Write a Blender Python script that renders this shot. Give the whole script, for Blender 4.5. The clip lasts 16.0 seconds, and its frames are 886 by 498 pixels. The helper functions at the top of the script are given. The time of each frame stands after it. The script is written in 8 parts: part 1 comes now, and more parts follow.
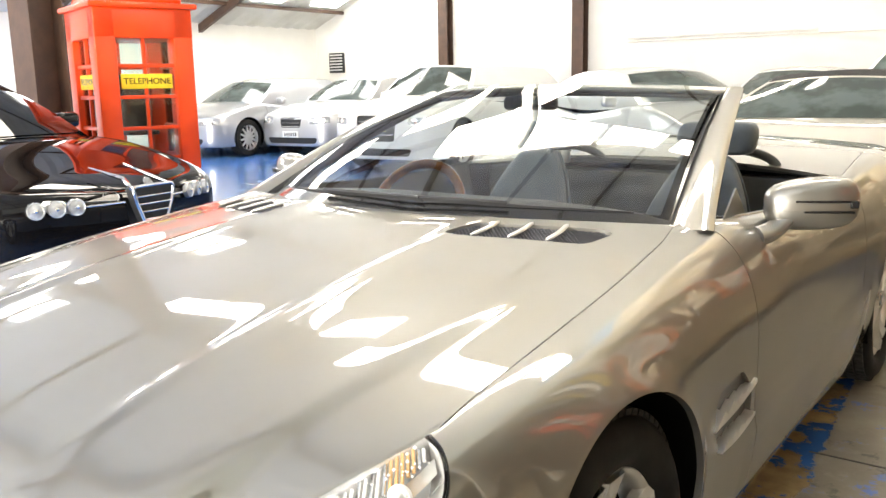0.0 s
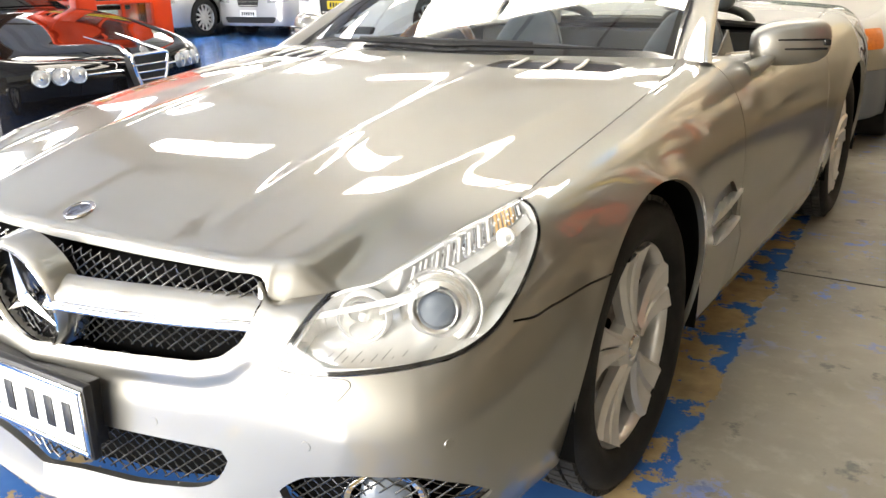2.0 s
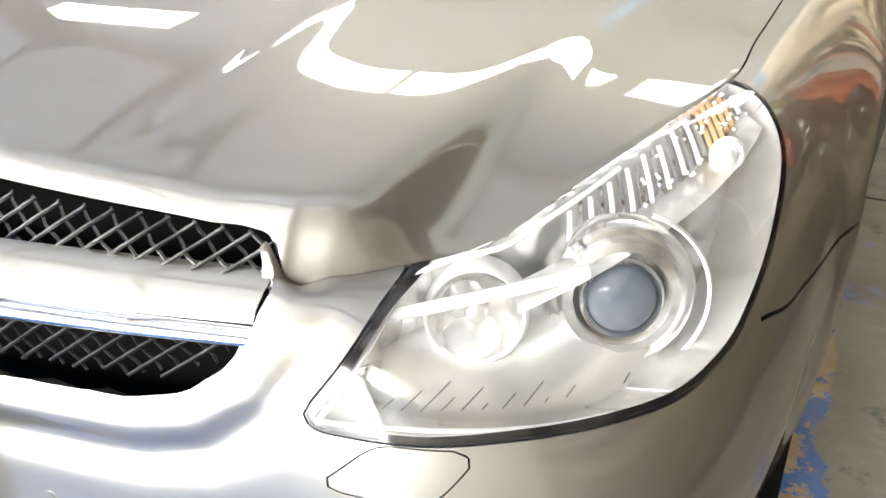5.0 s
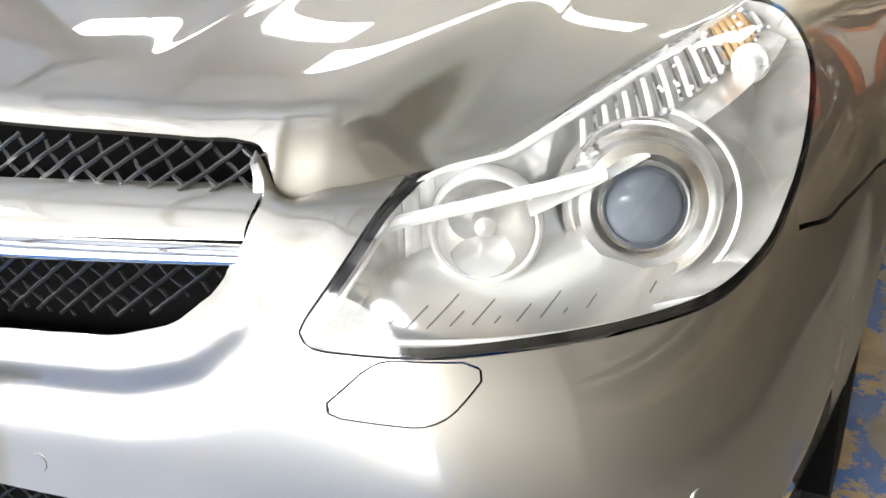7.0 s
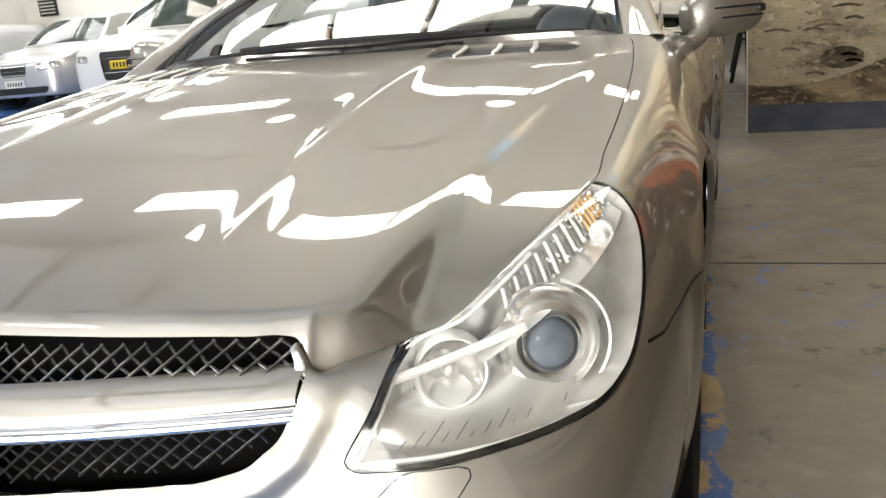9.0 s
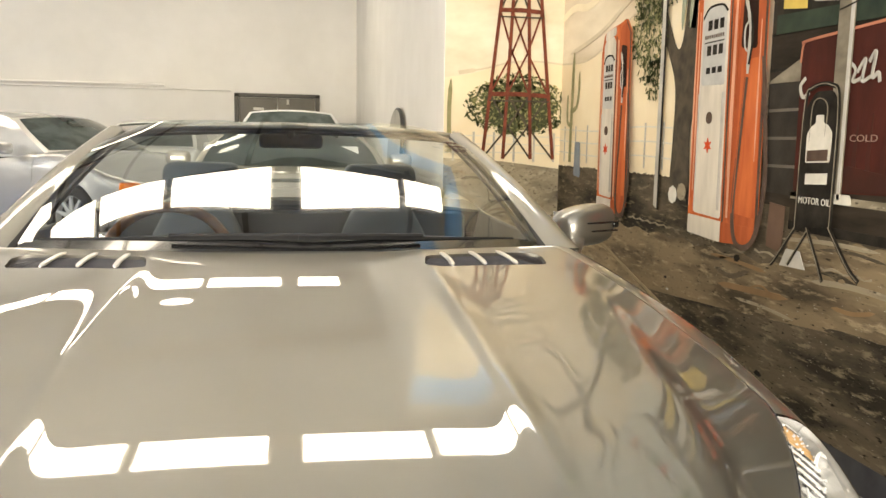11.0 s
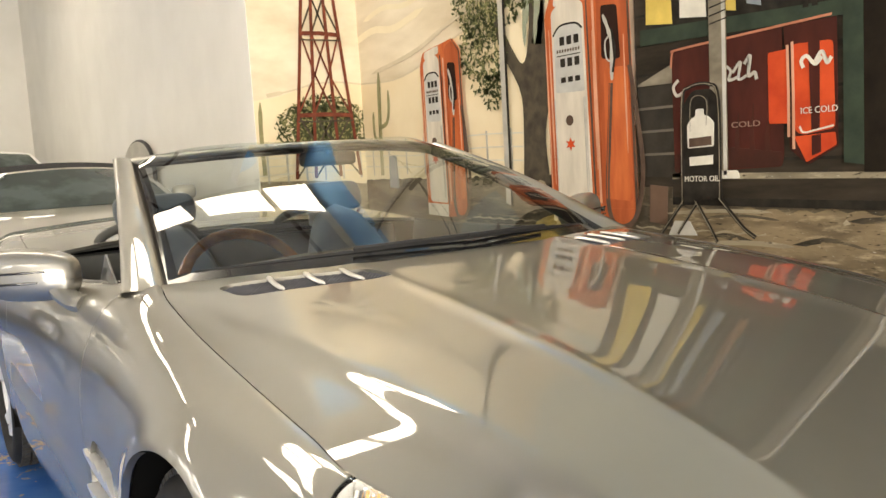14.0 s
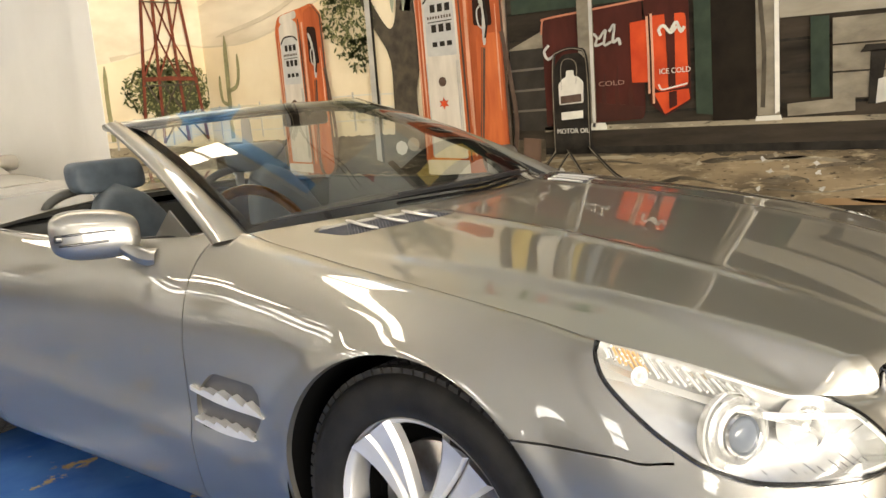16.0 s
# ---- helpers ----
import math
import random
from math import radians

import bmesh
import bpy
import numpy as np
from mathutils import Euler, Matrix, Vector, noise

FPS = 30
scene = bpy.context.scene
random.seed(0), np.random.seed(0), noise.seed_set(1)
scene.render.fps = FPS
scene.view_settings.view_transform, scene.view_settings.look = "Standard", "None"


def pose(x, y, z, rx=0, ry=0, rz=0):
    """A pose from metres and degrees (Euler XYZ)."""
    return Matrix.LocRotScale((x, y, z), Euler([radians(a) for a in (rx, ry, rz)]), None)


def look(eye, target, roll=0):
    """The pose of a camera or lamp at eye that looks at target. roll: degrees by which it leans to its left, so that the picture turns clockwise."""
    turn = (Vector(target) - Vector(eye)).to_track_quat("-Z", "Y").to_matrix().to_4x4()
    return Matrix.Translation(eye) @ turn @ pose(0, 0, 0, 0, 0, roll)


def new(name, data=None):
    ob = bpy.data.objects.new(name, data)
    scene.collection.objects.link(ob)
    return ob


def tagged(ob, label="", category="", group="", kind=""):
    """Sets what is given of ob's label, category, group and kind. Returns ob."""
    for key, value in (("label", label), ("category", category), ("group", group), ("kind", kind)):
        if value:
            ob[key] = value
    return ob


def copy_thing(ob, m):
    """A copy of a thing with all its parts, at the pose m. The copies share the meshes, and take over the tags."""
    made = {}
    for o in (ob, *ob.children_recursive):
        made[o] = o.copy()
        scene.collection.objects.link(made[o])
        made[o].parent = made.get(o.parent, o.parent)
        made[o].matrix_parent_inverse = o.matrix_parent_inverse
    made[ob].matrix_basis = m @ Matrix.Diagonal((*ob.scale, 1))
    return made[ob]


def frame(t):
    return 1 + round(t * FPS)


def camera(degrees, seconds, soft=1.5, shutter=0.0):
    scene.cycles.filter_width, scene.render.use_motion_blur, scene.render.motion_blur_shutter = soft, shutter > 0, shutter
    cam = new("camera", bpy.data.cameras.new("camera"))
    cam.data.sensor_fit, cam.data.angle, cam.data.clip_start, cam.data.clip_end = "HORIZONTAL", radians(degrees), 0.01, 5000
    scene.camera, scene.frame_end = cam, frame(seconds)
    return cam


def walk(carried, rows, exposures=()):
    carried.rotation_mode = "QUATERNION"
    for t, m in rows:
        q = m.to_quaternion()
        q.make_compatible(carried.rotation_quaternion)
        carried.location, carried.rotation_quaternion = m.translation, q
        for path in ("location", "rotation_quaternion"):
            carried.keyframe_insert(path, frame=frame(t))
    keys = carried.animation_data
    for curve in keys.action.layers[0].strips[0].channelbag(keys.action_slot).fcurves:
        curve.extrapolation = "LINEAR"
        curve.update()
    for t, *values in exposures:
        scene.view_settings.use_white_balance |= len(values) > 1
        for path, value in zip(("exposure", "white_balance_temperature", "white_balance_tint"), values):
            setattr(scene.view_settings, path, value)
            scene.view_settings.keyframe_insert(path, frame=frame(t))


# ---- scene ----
cam = camera(54.9, 16.0)
PATH = [
    (0, (1.447, -0.355, 1.23), (0.279, 1.225, 0.856), -1.1),
    (0.5, (1.491, -0.556, 1.224), (0.358, 1.027, 0.765), -1.3),
    (1, (1.469, -0.719, 1.205), (0.41, 0.889, 0.661), -1.1),
    (1.5, (1.472, -0.803, 1.19), (0.451, 0.807, 0.584), -0.9),
    (2, (1.468, -0.803, 1.157), (0.428, 0.785, 0.528), -1.3),
    (2.5, (1.383, -0.752, 1.111), (0.331, 0.824, 0.472), -2.5),
    (3, (1.237, -0.68, 1.073), (0.229, 0.882, 0.333), -3.2),
    (3.5, (1.132, -0.607, 1.046), (0.159, 0.979, 0.313), -2.3),
    (3.7, (1.1, -0.574, 1.034), (0.135, 1.023, 0.314), -2.1),
    (5.8, (0.860, -0.293, 0.900), (0.060, 1.322, 0.020), 2.8),
    (6, (0.862, -0.293, 0.882), (0.052, 1.325, 0.015), 2.8),
    (6.5, (0.908, -0.319, 0.798), (-0.019, 1.308, 0.095), -0.3),
    (7, (0.925, -0.340, 0.820), (-0.012, 1.290, 0.135), -1.9),
    (7.5, (0.985, -0.370, 0.885), (-0.032, 1.240, 0.286), -5.5),
    (7.8, (1.005, -0.395, 0.955), (0.000, 1.210, 0.340), -5.8),
    (8, (1.013, -0.421, 1.015), (0.034, 1.201, 0.374), -5.0),
    (8.3, (1.017, -0.488, 1.034), (0.103, 1.213, 0.514), -2.8),
    (8.5, (1.028, -0.524, 1.018), (0.141, 1.211, 0.566), -3.8),
    (9, (0.947, -0.631, 1.01), (0.309, 1.184, 0.463), -5.6),
    (9.5, (0.783, -0.694, 1.043), (0.478, 1.218, 0.542), -5.9),
    (10, (0.575, -0.747, 1.131), (0.591, 1.216, 0.746), 0.2),
    (12.3, (-0.632, -0.604, 1.194), (-0.027, 1.287, 0.949), -4.0),
    (12.5, (-0.692, -0.605, 1.191), (-0.056, 1.273, 0.934), -4.2),
    (13, (-0.873, -0.519, 1.162), (-0.089, 1.305, 0.921), -3.6),
    (13.5, (-1.037, -0.465, 1.159), (-0.096, 1.286, 0.936), -3.2),
    (14, (-1.231, -0.422, 1.151), (-0.14, 1.24, 0.939), -3.5),
    (14.5, (-1.396, -0.359, 1.146), (-0.169, 1.206, 0.93), -4.0),
    (15, (-1.585, -0.307, 1.151), (-0.248, 1.161, 0.914), -4.7),
    (15.5, (-1.822, -0.261, 1.167), (-0.399, 1.113, 0.871), -5.2),
    (16, (-2.033, -0.225, 1.19), (-0.535, 1.056, 0.852), -4.7),
]
# the film's camera opens up on the nose and settles, warmer, once it faces the mural
LIGHT = [(0, 1.2, 7100, 10), (3.5, 0.97, 6900, 10), (6, 0.85, 6650, 10), (7, 0.71, 6600, 10), (8.5, 0.55, 6750, 10), (9.5, 0.43, 7250, 10), (10.5, 0.39, 7800, 10), (13, 0.32, 7800, 10), (16, 0.32, 7900, 10)]
walk(cam, [(t, look(eye, target, roll)) for t, eye, target, roll in PATH], LIGHT)

# ---- small library ----
def spl(rows):
    """Smooth curve through rows of (t, value...)."""
    a = np.array(rows, float)
    t, v = a[:, 0], a[:, 1:]
    h = np.diff(t)[:, None]
    d = np.diff(v, axis=0) / h
    m = np.zeros_like(v)
    m[1:-1] = (d[:-1] * h[1:] + d[1:] * h[:-1]) / (h[1:] + h[:-1])
    m[0], m[-1] = d[0], d[-1]

    def f(x):
        x = np.clip(np.asarray(x, float), t[0], t[-1])
        i = np.clip(np.searchsorted(t, x, "right") - 1, 0, len(t) - 2)
        hh = (t[i + 1] - t[i])
        s = ((x - t[i]) / hh)[..., None]
        hh = hh[..., None]
        out = (2*s**3 - 3*s**2 + 1) * v[i] + (s**3 - 2*s**2 + s) * hh * m[i] + (3*s**2 - 2*s**3) * v[i + 1] + (s**3 - s**2) * hh * m[i + 1]
        return out[..., 0] if out.shape[-1] == 1 else out
    return f


def grid(f, us, vs, flip=False):
    """A sheet of quads: f(u, v) gives places for arrays u and v."""
    uu, vv = np.meshgrid(us, vs, indexing="ij")
    p = f(uu.ravel(), vv.ravel())
    n, m = len(us), len(vs)
    faces = []
    for i in range(n - 1):
        for j in range(m - 1):
            q = (i*m + j, (i+1)*m + j, (i+1)*m + j + 1, i*m + j + 1)
            faces.append(q[::-1] if flip else q)
    return p, faces


def clip(g, f):
    """The piece of a sheet where f(places) >= 0, cut smoothly."""
    v, faces = np.asarray(g[0], float), g[1]
    val = f(v)
    val = np.where(np.abs(val) < 1e-7, 1e-7, val)
    pts, keep, cut, out = [], {}, {}, []

    def old(i):
        if i not in keep:
            keep[i] = len(pts)
            pts.append(v[i])
        return keep[i]

    def mid(i, j):
        k = (min(i, j), max(i, j))
        if k not in cut:
            s = val[k[0]] / (val[k[0]] - val[k[1]])
            cut[k] = len(pts)
            pts.append(v[k[0]] + s * (v[k[1]] - v[k[0]]))
        return cut[k]

    for q in faces:
        w = [val[i] > 0 for i in q]
        if all(w):
            out.append(tuple(old(i) for i in q))
        elif any(w):
            poly = []
            for a in range(len(q)):
                i, j = q[a], q[(a + 1) % len(q)]
                if val[i] > 0:
                    poly.append(old(i))
                if (val[i] > 0) != (val[j] > 0):
                    poly.append(mid(i, j))
            if len(poly) > 2:
                out.append(tuple(poly))
    return (np.array(pts) if pts else np.zeros((0, 3))), out


def normals(g):
    v, faces = g
    n = np.zeros_like(v)
    for q in faces:
        c = np.cross(v[q[1]] - v[q[0]], v[q[2]] - v[q[0]]) if len(q) == 3 else np.cross(v[q[2]] - v[q[0]], v[q[3]] - v[q[1]])
        for i in q:
            n[i] += c
    return n / (np.linalg.norm(n, axis=1)[:, None] + 1e-12)


def rim(g, depth, offset=0.0):
    """Turns the open edges of a sheet inwards by depth; offset lifts the sheet along its normals."""
    v, faces = np.asarray(g[0], float), list(g[1])
    if not len(v):
        return g
    n = normals((v, faces))
    v = v + offset * n
    edges = {}
    for q in faces:
        for a in range(len(q)):
            k = (q[a], q[(a + 1) % len(q)])
            if (k[1], k[0]) in edges:
                del edges[(k[1], k[0])]
            else:
                edges[k] = 1
    new_of, add = {}, []
    for i, j in edges:
        for k in (i, j):
            if k not in new_of:
                new_of[k] = len(v) + len(add)
                add.append(v[k] - depth * n[k])
        faces.append((j, i, new_of[i], new_of[j]))
    return (np.vstack([v, add]) if add else v), faces


def shifted(g, d):
    return g[0] + d * normals(g), g[1]


def mirror(g):
    return g[0] * [-1, 1, 1], [tuple(reversed(q)) for q in g[1]]


def join(*gs):
    vs, fs, k = [], [], 0
    for v, f in gs:
        if len(v):
            vs.append(np.asarray(v, float))
            fs += [tuple(i + k for i in q) for q in f]
            k += len(v)
    return np.vstack(vs), fs


def moved(g, m):
    v = np.asarray(g[0], float)
    a = np.array(m)
    return v @ a[:3, :3].T + a[:3, 3], g[1]


def box(cx, cy, cz, sx, sy, sz, bev=0.0, segs=2):
    bm = bmesh.new()
    bmesh.ops.create_cube(bm, size=1.0, matrix=Matrix.Translation((cx, cy, cz)) @ Matrix.Diagonal((sx, sy, sz, 1)))
    if bev:
        bmesh.ops.bevel(bm, geom=bm.edges[:], offset=min(bev, 0.49 * min(sx, sy, sz)), segments=segs, profile=0.5, affect="EDGES")
    return unmesh(bm)


def unmesh(bm):
    bm.verts.index_update()
    g = np.array([v.co[:] for v in bm.verts]), [tuple(v.index for v in f.verts) for f in bm.faces]
    bm.free()
    return g


def lathe(profile, n=32, axis="x", a0=0.0, a1=360.0):
    """Turns a profile of (radius, along) round an axis."""
    full = abs(a1 - a0) >= 360
    k = n if full else n + 1
    pts, m = [], len(profile)
    for i in range(k):
        a = radians(a0 + (a1 - a0) * i / n)
        for r, h in profile:
            c, s = r * math.cos(a), r * math.sin(a)
            pts.append({"x": (h, c, s), "y": (s, h, c), "z": (c, s, h)}[axis])
    faces = []
    for i in range(n):
        j = (i + 1) % k
        for b in range(m - 1):
            faces.append((i*m + b, j*m + b, j*m + b + 1, i*m + b + 1))
    return np.array(pts, float), faces


def tube(path, r, n=8, closed=False, flat=1.0):
    """A round bar along a path; r may be a list. flat squeezes it upright."""
    p = np.array(path, float)
    k = len(p)
    rr = np.ones(k) * np.array(r)
    if closed:
        t = np.roll(p, -1, 0) - np.roll(p, 1, 0)
    else:
        t = np.gradient(p, axis=0)
    t /= np.linalg.norm(t, axis=1)[:, None] + 1e-12
    up = np.array([0, 0, 1.0]) if abs(t[0][2]) < 0.9 else np.array([0, 1.0, 0])
    pts = []
    for i in range(k):
        s = np.cross(t[i], up)
        s /= np.linalg.norm(s) + 1e-12
        w = np.cross(s, t[i])
        up = w
        for a in range(n):
            an = 2 * math.pi * a / n
            pts.append(p[i] + rr[i] * (math.cos(an) * s + flat * math.sin(an) * w))
    faces = []
    for i in range(k if closed else k - 1):
        j = (i + 1) % k
        for a in range(n):
            b = (a + 1) % n
            faces.append((i*n + a, i*n + b, j*n + b, j*n + a))
    if not closed:
        faces.append(tuple(range(n))[::-1])
        faces.append(tuple((k - 1)*n + a for a in range(n)))
    return np.array(pts), faces


def prism(poly, h0, h1, axis="z"):
    """A flat outline given thickness along an axis. The outline's two numbers are the other two axes in order."""
    k = len(poly)
    pts = []
    for h in (h0, h1):
        for a, b in poly:
            pts.append({"z": (a, b, h), "y": (a, h, b), "x": (h, a, b)}[axis])
    faces = [tuple(range(k)), tuple(range(2*k - 1, k - 1, -1))]
    faces += [((i + 1) % k, i, k + i, k + (i + 1) % k) for i in range(k)]
    return np.array(pts, float), faces


def rounded(poly, r=0.01, n=4):
    """Rounds the corners of an outline."""
    p = [np.array(q, float) for q in poly]
    out = []
    for i in range(len(p)):
        a, b, c = p[i - 1], p[i], p[(i + 1) % len(p)]
        u, w = a - b, c - b
        d = min(r, 0.45 * np.linalg.norm(u), 0.45 * np.linalg.norm(w))
        u, w = b + d * u / np.linalg.norm(u), b + d * w / np.linalg.norm(w)
        for s in np.linspace(0, 1, n):
            out.append(tuple((1-s)**2 * u + 2*s*(1-s) * b + s*s * w))
    return out


def inside(poly):
    """A signed measure of how far (a, b) lies inside an outline, for clip()."""
    q = np.array(poly, float)

    def f(a, b):
        a, b = np.asarray(a), np.asarray(b)
        d = np.full(a.shape, 1e9)
        odd = np.zeros(a.shape, bool)
        for i in range(len(q)):
            (x0, y0), (x1, y1) = q[i - 1], q[i]
            ex, ey = x1 - x0, y1 - y0
            s = np.clip(((a - x0)*ex + (b - y0)*ey) / (ex*ex + ey*ey + 1e-15), 0, 1)
            d = np.minimum(d, np.hypot(a - x0 - s*ex, b - y0 - s*ey))
            with np.errstate(divide="ignore", invalid="ignore"):
                hit = ((y0 > b) != (y1 > b)) & (a < ex * (b - y0) / (ey if ey else 1e-15) + x0)
            odd ^= hit
        return np.where(odd, d, -d)
    return f


def part(name, g, material, parent=None, label="", smooth=True, angle=40):
    """Links a sheet or solid as one mesh object, under a thing or a part."""
    if isinstance(g, bmesh.types.BMesh):
        g = unmesh(g)
    me = bpy.data.meshes.new(name)
    me.from_pydata([tuple(map(float, v)) for v in g[0]], [], [tuple(int(i) for i in f) for f in g[1]])
    me.validate()
    me.materials.append(material)
    if smooth:
        me.polygons.foreach_set("use_smooth", [True] * len(me.polygons))
        me.set_sharp_from_angle(angle=radians(angle))
    me.update()
    ob = new(name, me)
    if parent:
        ob.parent = parent
    if label:
        ob["label"] = label
    return ob


def thing(name, label, category, m=None, group="", kind=""):
    ob = new(name)
    ob.empty_display_size = 0.1
    if m is not None:
        ob.matrix_basis = m
    return tagged(ob, label, category, group, kind)


def solid(name, g, material, label, category, m=None, group="", kind="", smooth=True):
    """A thing of one mesh."""
    ob = part(name, g, material, None, "", smooth)
    if m is not None:
        ob.matrix_basis = m
    return tagged(ob, label, category, group, kind)


def text(name, body, size, material, parent, m, depth=0.0015, label="", squeeze=1.0):
    """Lettering as a mesh, lying in its own x-y plane."""
    cu = bpy.data.curves.new(name, "FONT")
    cu.body, cu.size, cu.extrude, cu.align_x, cu.align_y = body, size, depth, "CENTER", "CENTER"
    cu.resolution_u = 3
    tmp = bpy.data.objects.new("tmp", cu)
    scene.collection.objects.link(tmp)
    bpy.context.view_layer.update()
    me = bpy.data.meshes.new_from_object(tmp.evaluated_get(bpy.context.evaluated_depsgraph_get()))
    bpy.data.objects.remove(tmp)
    me.transform(m @ Matrix.Diagonal((squeeze, 1, 1, 1)))
    me.materials.clear()
    me.materials.append(material)
    ob = new(name, me)
    ob.parent = parent
    if label:
        ob["label"] = label
    return ob


# ---- materials ----
def surf(name, col, rough=0.5, metal=0.0, col2=None, scale=6.0, bump=0.0, bscale=120.0, coat=0.0, coat_rough=0.03, spec=0.5,
         mix=(0.35, 0.65), rvar=0.0, detail=6.0, flakes=0.0, trans=0.0, ior=1.45, emit=0.0, emit_col=None, stretch=None):
    ma = bpy.data.materials.new(name)
    ma.use_nodes = True
    nt = ma.node_tree
    b = nt.nodes["Principled BSDF"]
    b.inputs["Base Color"].default_value = (*col, 1)
    b.inputs["Roughness"].default_value = rough
    b.inputs["Metallic"].default_value = metal
    b.inputs["Specular IOR Level"].default_value = spec
    b.inputs["Coat Weight"].default_value = coat
    b.inputs["Coat Roughness"].default_value = coat_rough
    b.inputs["Transmission Weight"].default_value = trans
    b.inputs["IOR"].default_value = ior
    if emit:
        b.inputs["Emission Color"].default_value = (*(emit_col or col), 1)
        b.inputs["Emission Strength"].default_value = emit
    tc = nt.nodes.new("ShaderNodeTexCoord")
    src = tc.outputs["Object"]
    if stretch:
        mp = nt.nodes.new("ShaderNodeMapping")
        mp.inputs["Scale"].default_value = stretch
        nt.links.new(src, mp.inputs["Vector"])
        src = mp.outputs["Vector"]

    def noise_node(s, d=6.0, rough_=0.55):
        nz = nt.nodes.new("ShaderNodeTexNoise")
        nz.inputs["Scale"].default_value, nz.inputs["Detail"].default_value, nz.inputs["Roughness"].default_value = s, d, rough_
        nt.links.new(src, nz.inputs["Vector"])
        return nz
    if col2 or rvar:
        nz = noise_node(scale, detail)
        ra = nt.nodes.new("ShaderNodeMapRange")
        ra.inputs["From Min"].default_value, ra.inputs["From Max"].default_value = mix
        nt.links.new(nz.outputs["Fac"], ra.inputs["Value"])
        if col2:
            mx = nt.nodes.new("ShaderNodeMix")
            mx.data_type = "RGBA"
            mx.inputs["A"].default_value, mx.inputs["B"].default_value = (*col, 1), (*col2, 1)
            nt.links.new(ra.outputs["Result"], mx.inputs["Factor"])
            nt.links.new(mx.outputs["Result"], b.inputs["Base Color"])
        if rvar:
            rr = nt.nodes.new("ShaderNodeMapRange")
            rr.inputs["To Min"].default_value, rr.inputs["To Max"].default_value = rough - rvar, rough + rvar
            nt.links.new(nz.outputs["Fac"], rr.inputs["Value"])
            nt.links.new(rr.outputs["Result"], b.inputs["Roughness"])
    if bump:
        nb = noise_node(bscale, 4.0)
        bp = nt.nodes.new("ShaderNodeBump")
        bp.inputs["Strength"].default_value, bp.inputs["Distance"].default_value = bump, 0.004
        nt.links.new(nb.outputs["Fac"], bp.inputs["Height"])
        nt.links.new(bp.outputs["Normal"], b.inputs["Normal"])
    if flakes:
        fl = noise_node(2200.0, 1.0)
        f2 = nt.nodes.new("ShaderNodeBump")
        f2.inputs["Strength"].default_value, f2.inputs["Distance"].default_value = flakes, 0.0006
        nt.links.new(fl.outputs["Fac"], f2.inputs["Height"])
        nt.links.new(f2.outputs["Normal"], b.inputs["Normal"])
    return ma


def glass_mat(name, tint=(1, 1, 1), rough=0.0, alpha=0.12):
    """A thin pane: mostly clear, with a mirror-like sheen that grows at a slant."""
    ma = bpy.data.materials.new(name)
    ma.use_nodes = True
    nt = ma.node_tree
    nt.nodes.clear()
    out = nt.nodes.new("ShaderNodeOutputMaterial")
    tr, gl, mx, fr = (nt.nodes.new("ShaderNode" + k) for k in ("BsdfTransparent", "BsdfGlossy", "MixShader", "Fresnel"))
    tr.inputs["Color"].default_value = (*tint, 1)
    gl.inputs["Roughness"].default_value = rough
    fr.inputs["IOR"].default_value = 1.0 + alpha * 5
    nt.links.new(fr.outputs["Fac"], mx.inputs["Fac"])
    nt.links.new(tr.outputs["BSDF"], mx.inputs[1])
    nt.links.new(gl.outputs["BSDF"], mx.inputs[2])
    nt.links.new(mx.outputs["Shader"], out.inputs["Surface"])
    return ma


PAINT = surf("champagne_silver_paint", (0.312, 0.299, 0.266), 0.47, 0.96, (0.335, 0.321, 0.286), 2.0, coat=1.0, coat_rough=0.008)
PAINT.node_tree.nodes["Principled BSDF"].inputs["Coat IOR"].default_value = 2.05
BLACK = surf("black_plastic", (0.012, 0.012, 0.013), 0.45, bump=0.15, bscale=400, col2=(0.02, 0.02, 0.02), scale=30)
GLOSSBLACK = surf("gloss_black", (0.006, 0.006, 0.007), 0.15, col2=(0.01, 0.01, 0.01), coat=0.6)
RUBBER = surf("rubber", (0.009, 0.009, 0.009), 0.66, spec=0.3, col2=(0.02, 0.019, 0.018), scale=14, bump=0.2, bscale=250)
# near-black that carries the shade of gaps and hollows in its colour
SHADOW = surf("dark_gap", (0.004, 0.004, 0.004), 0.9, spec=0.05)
CHROME = surf("chrome", (0.86, 0.86, 0.86), 0.06, 1.0, rvar=0.03, scale=40)
ALLOY = surf("silver_alloy", (0.80, 0.79, 0.77), 0.3, 0.55, (0.74, 0.73, 0.71), 20, coat=0.5)
GLASS = glass_mat("clear_glass", (0.93, 0.97, 0.95))
SCREENGLASS = glass_mat("windscreen_glass", (0.80, 0.86, 0.84), 0.0, 0.21)
LENS = glass_mat("lens_cover", (0.97, 0.97, 0.96), 0.01, 0.1)
WHITEWALL = surf("white_painted_wall", (0.80, 0.78, 0.73), 0.7, col2=(0.74, 0.72, 0.67), scale=1.2, bump=0.25, bscale=60)
PAPER = surf("paper", (0.85, 0.85, 0.82), 0.7, col2=(0.8, 0.8, 0.78), scale=12)

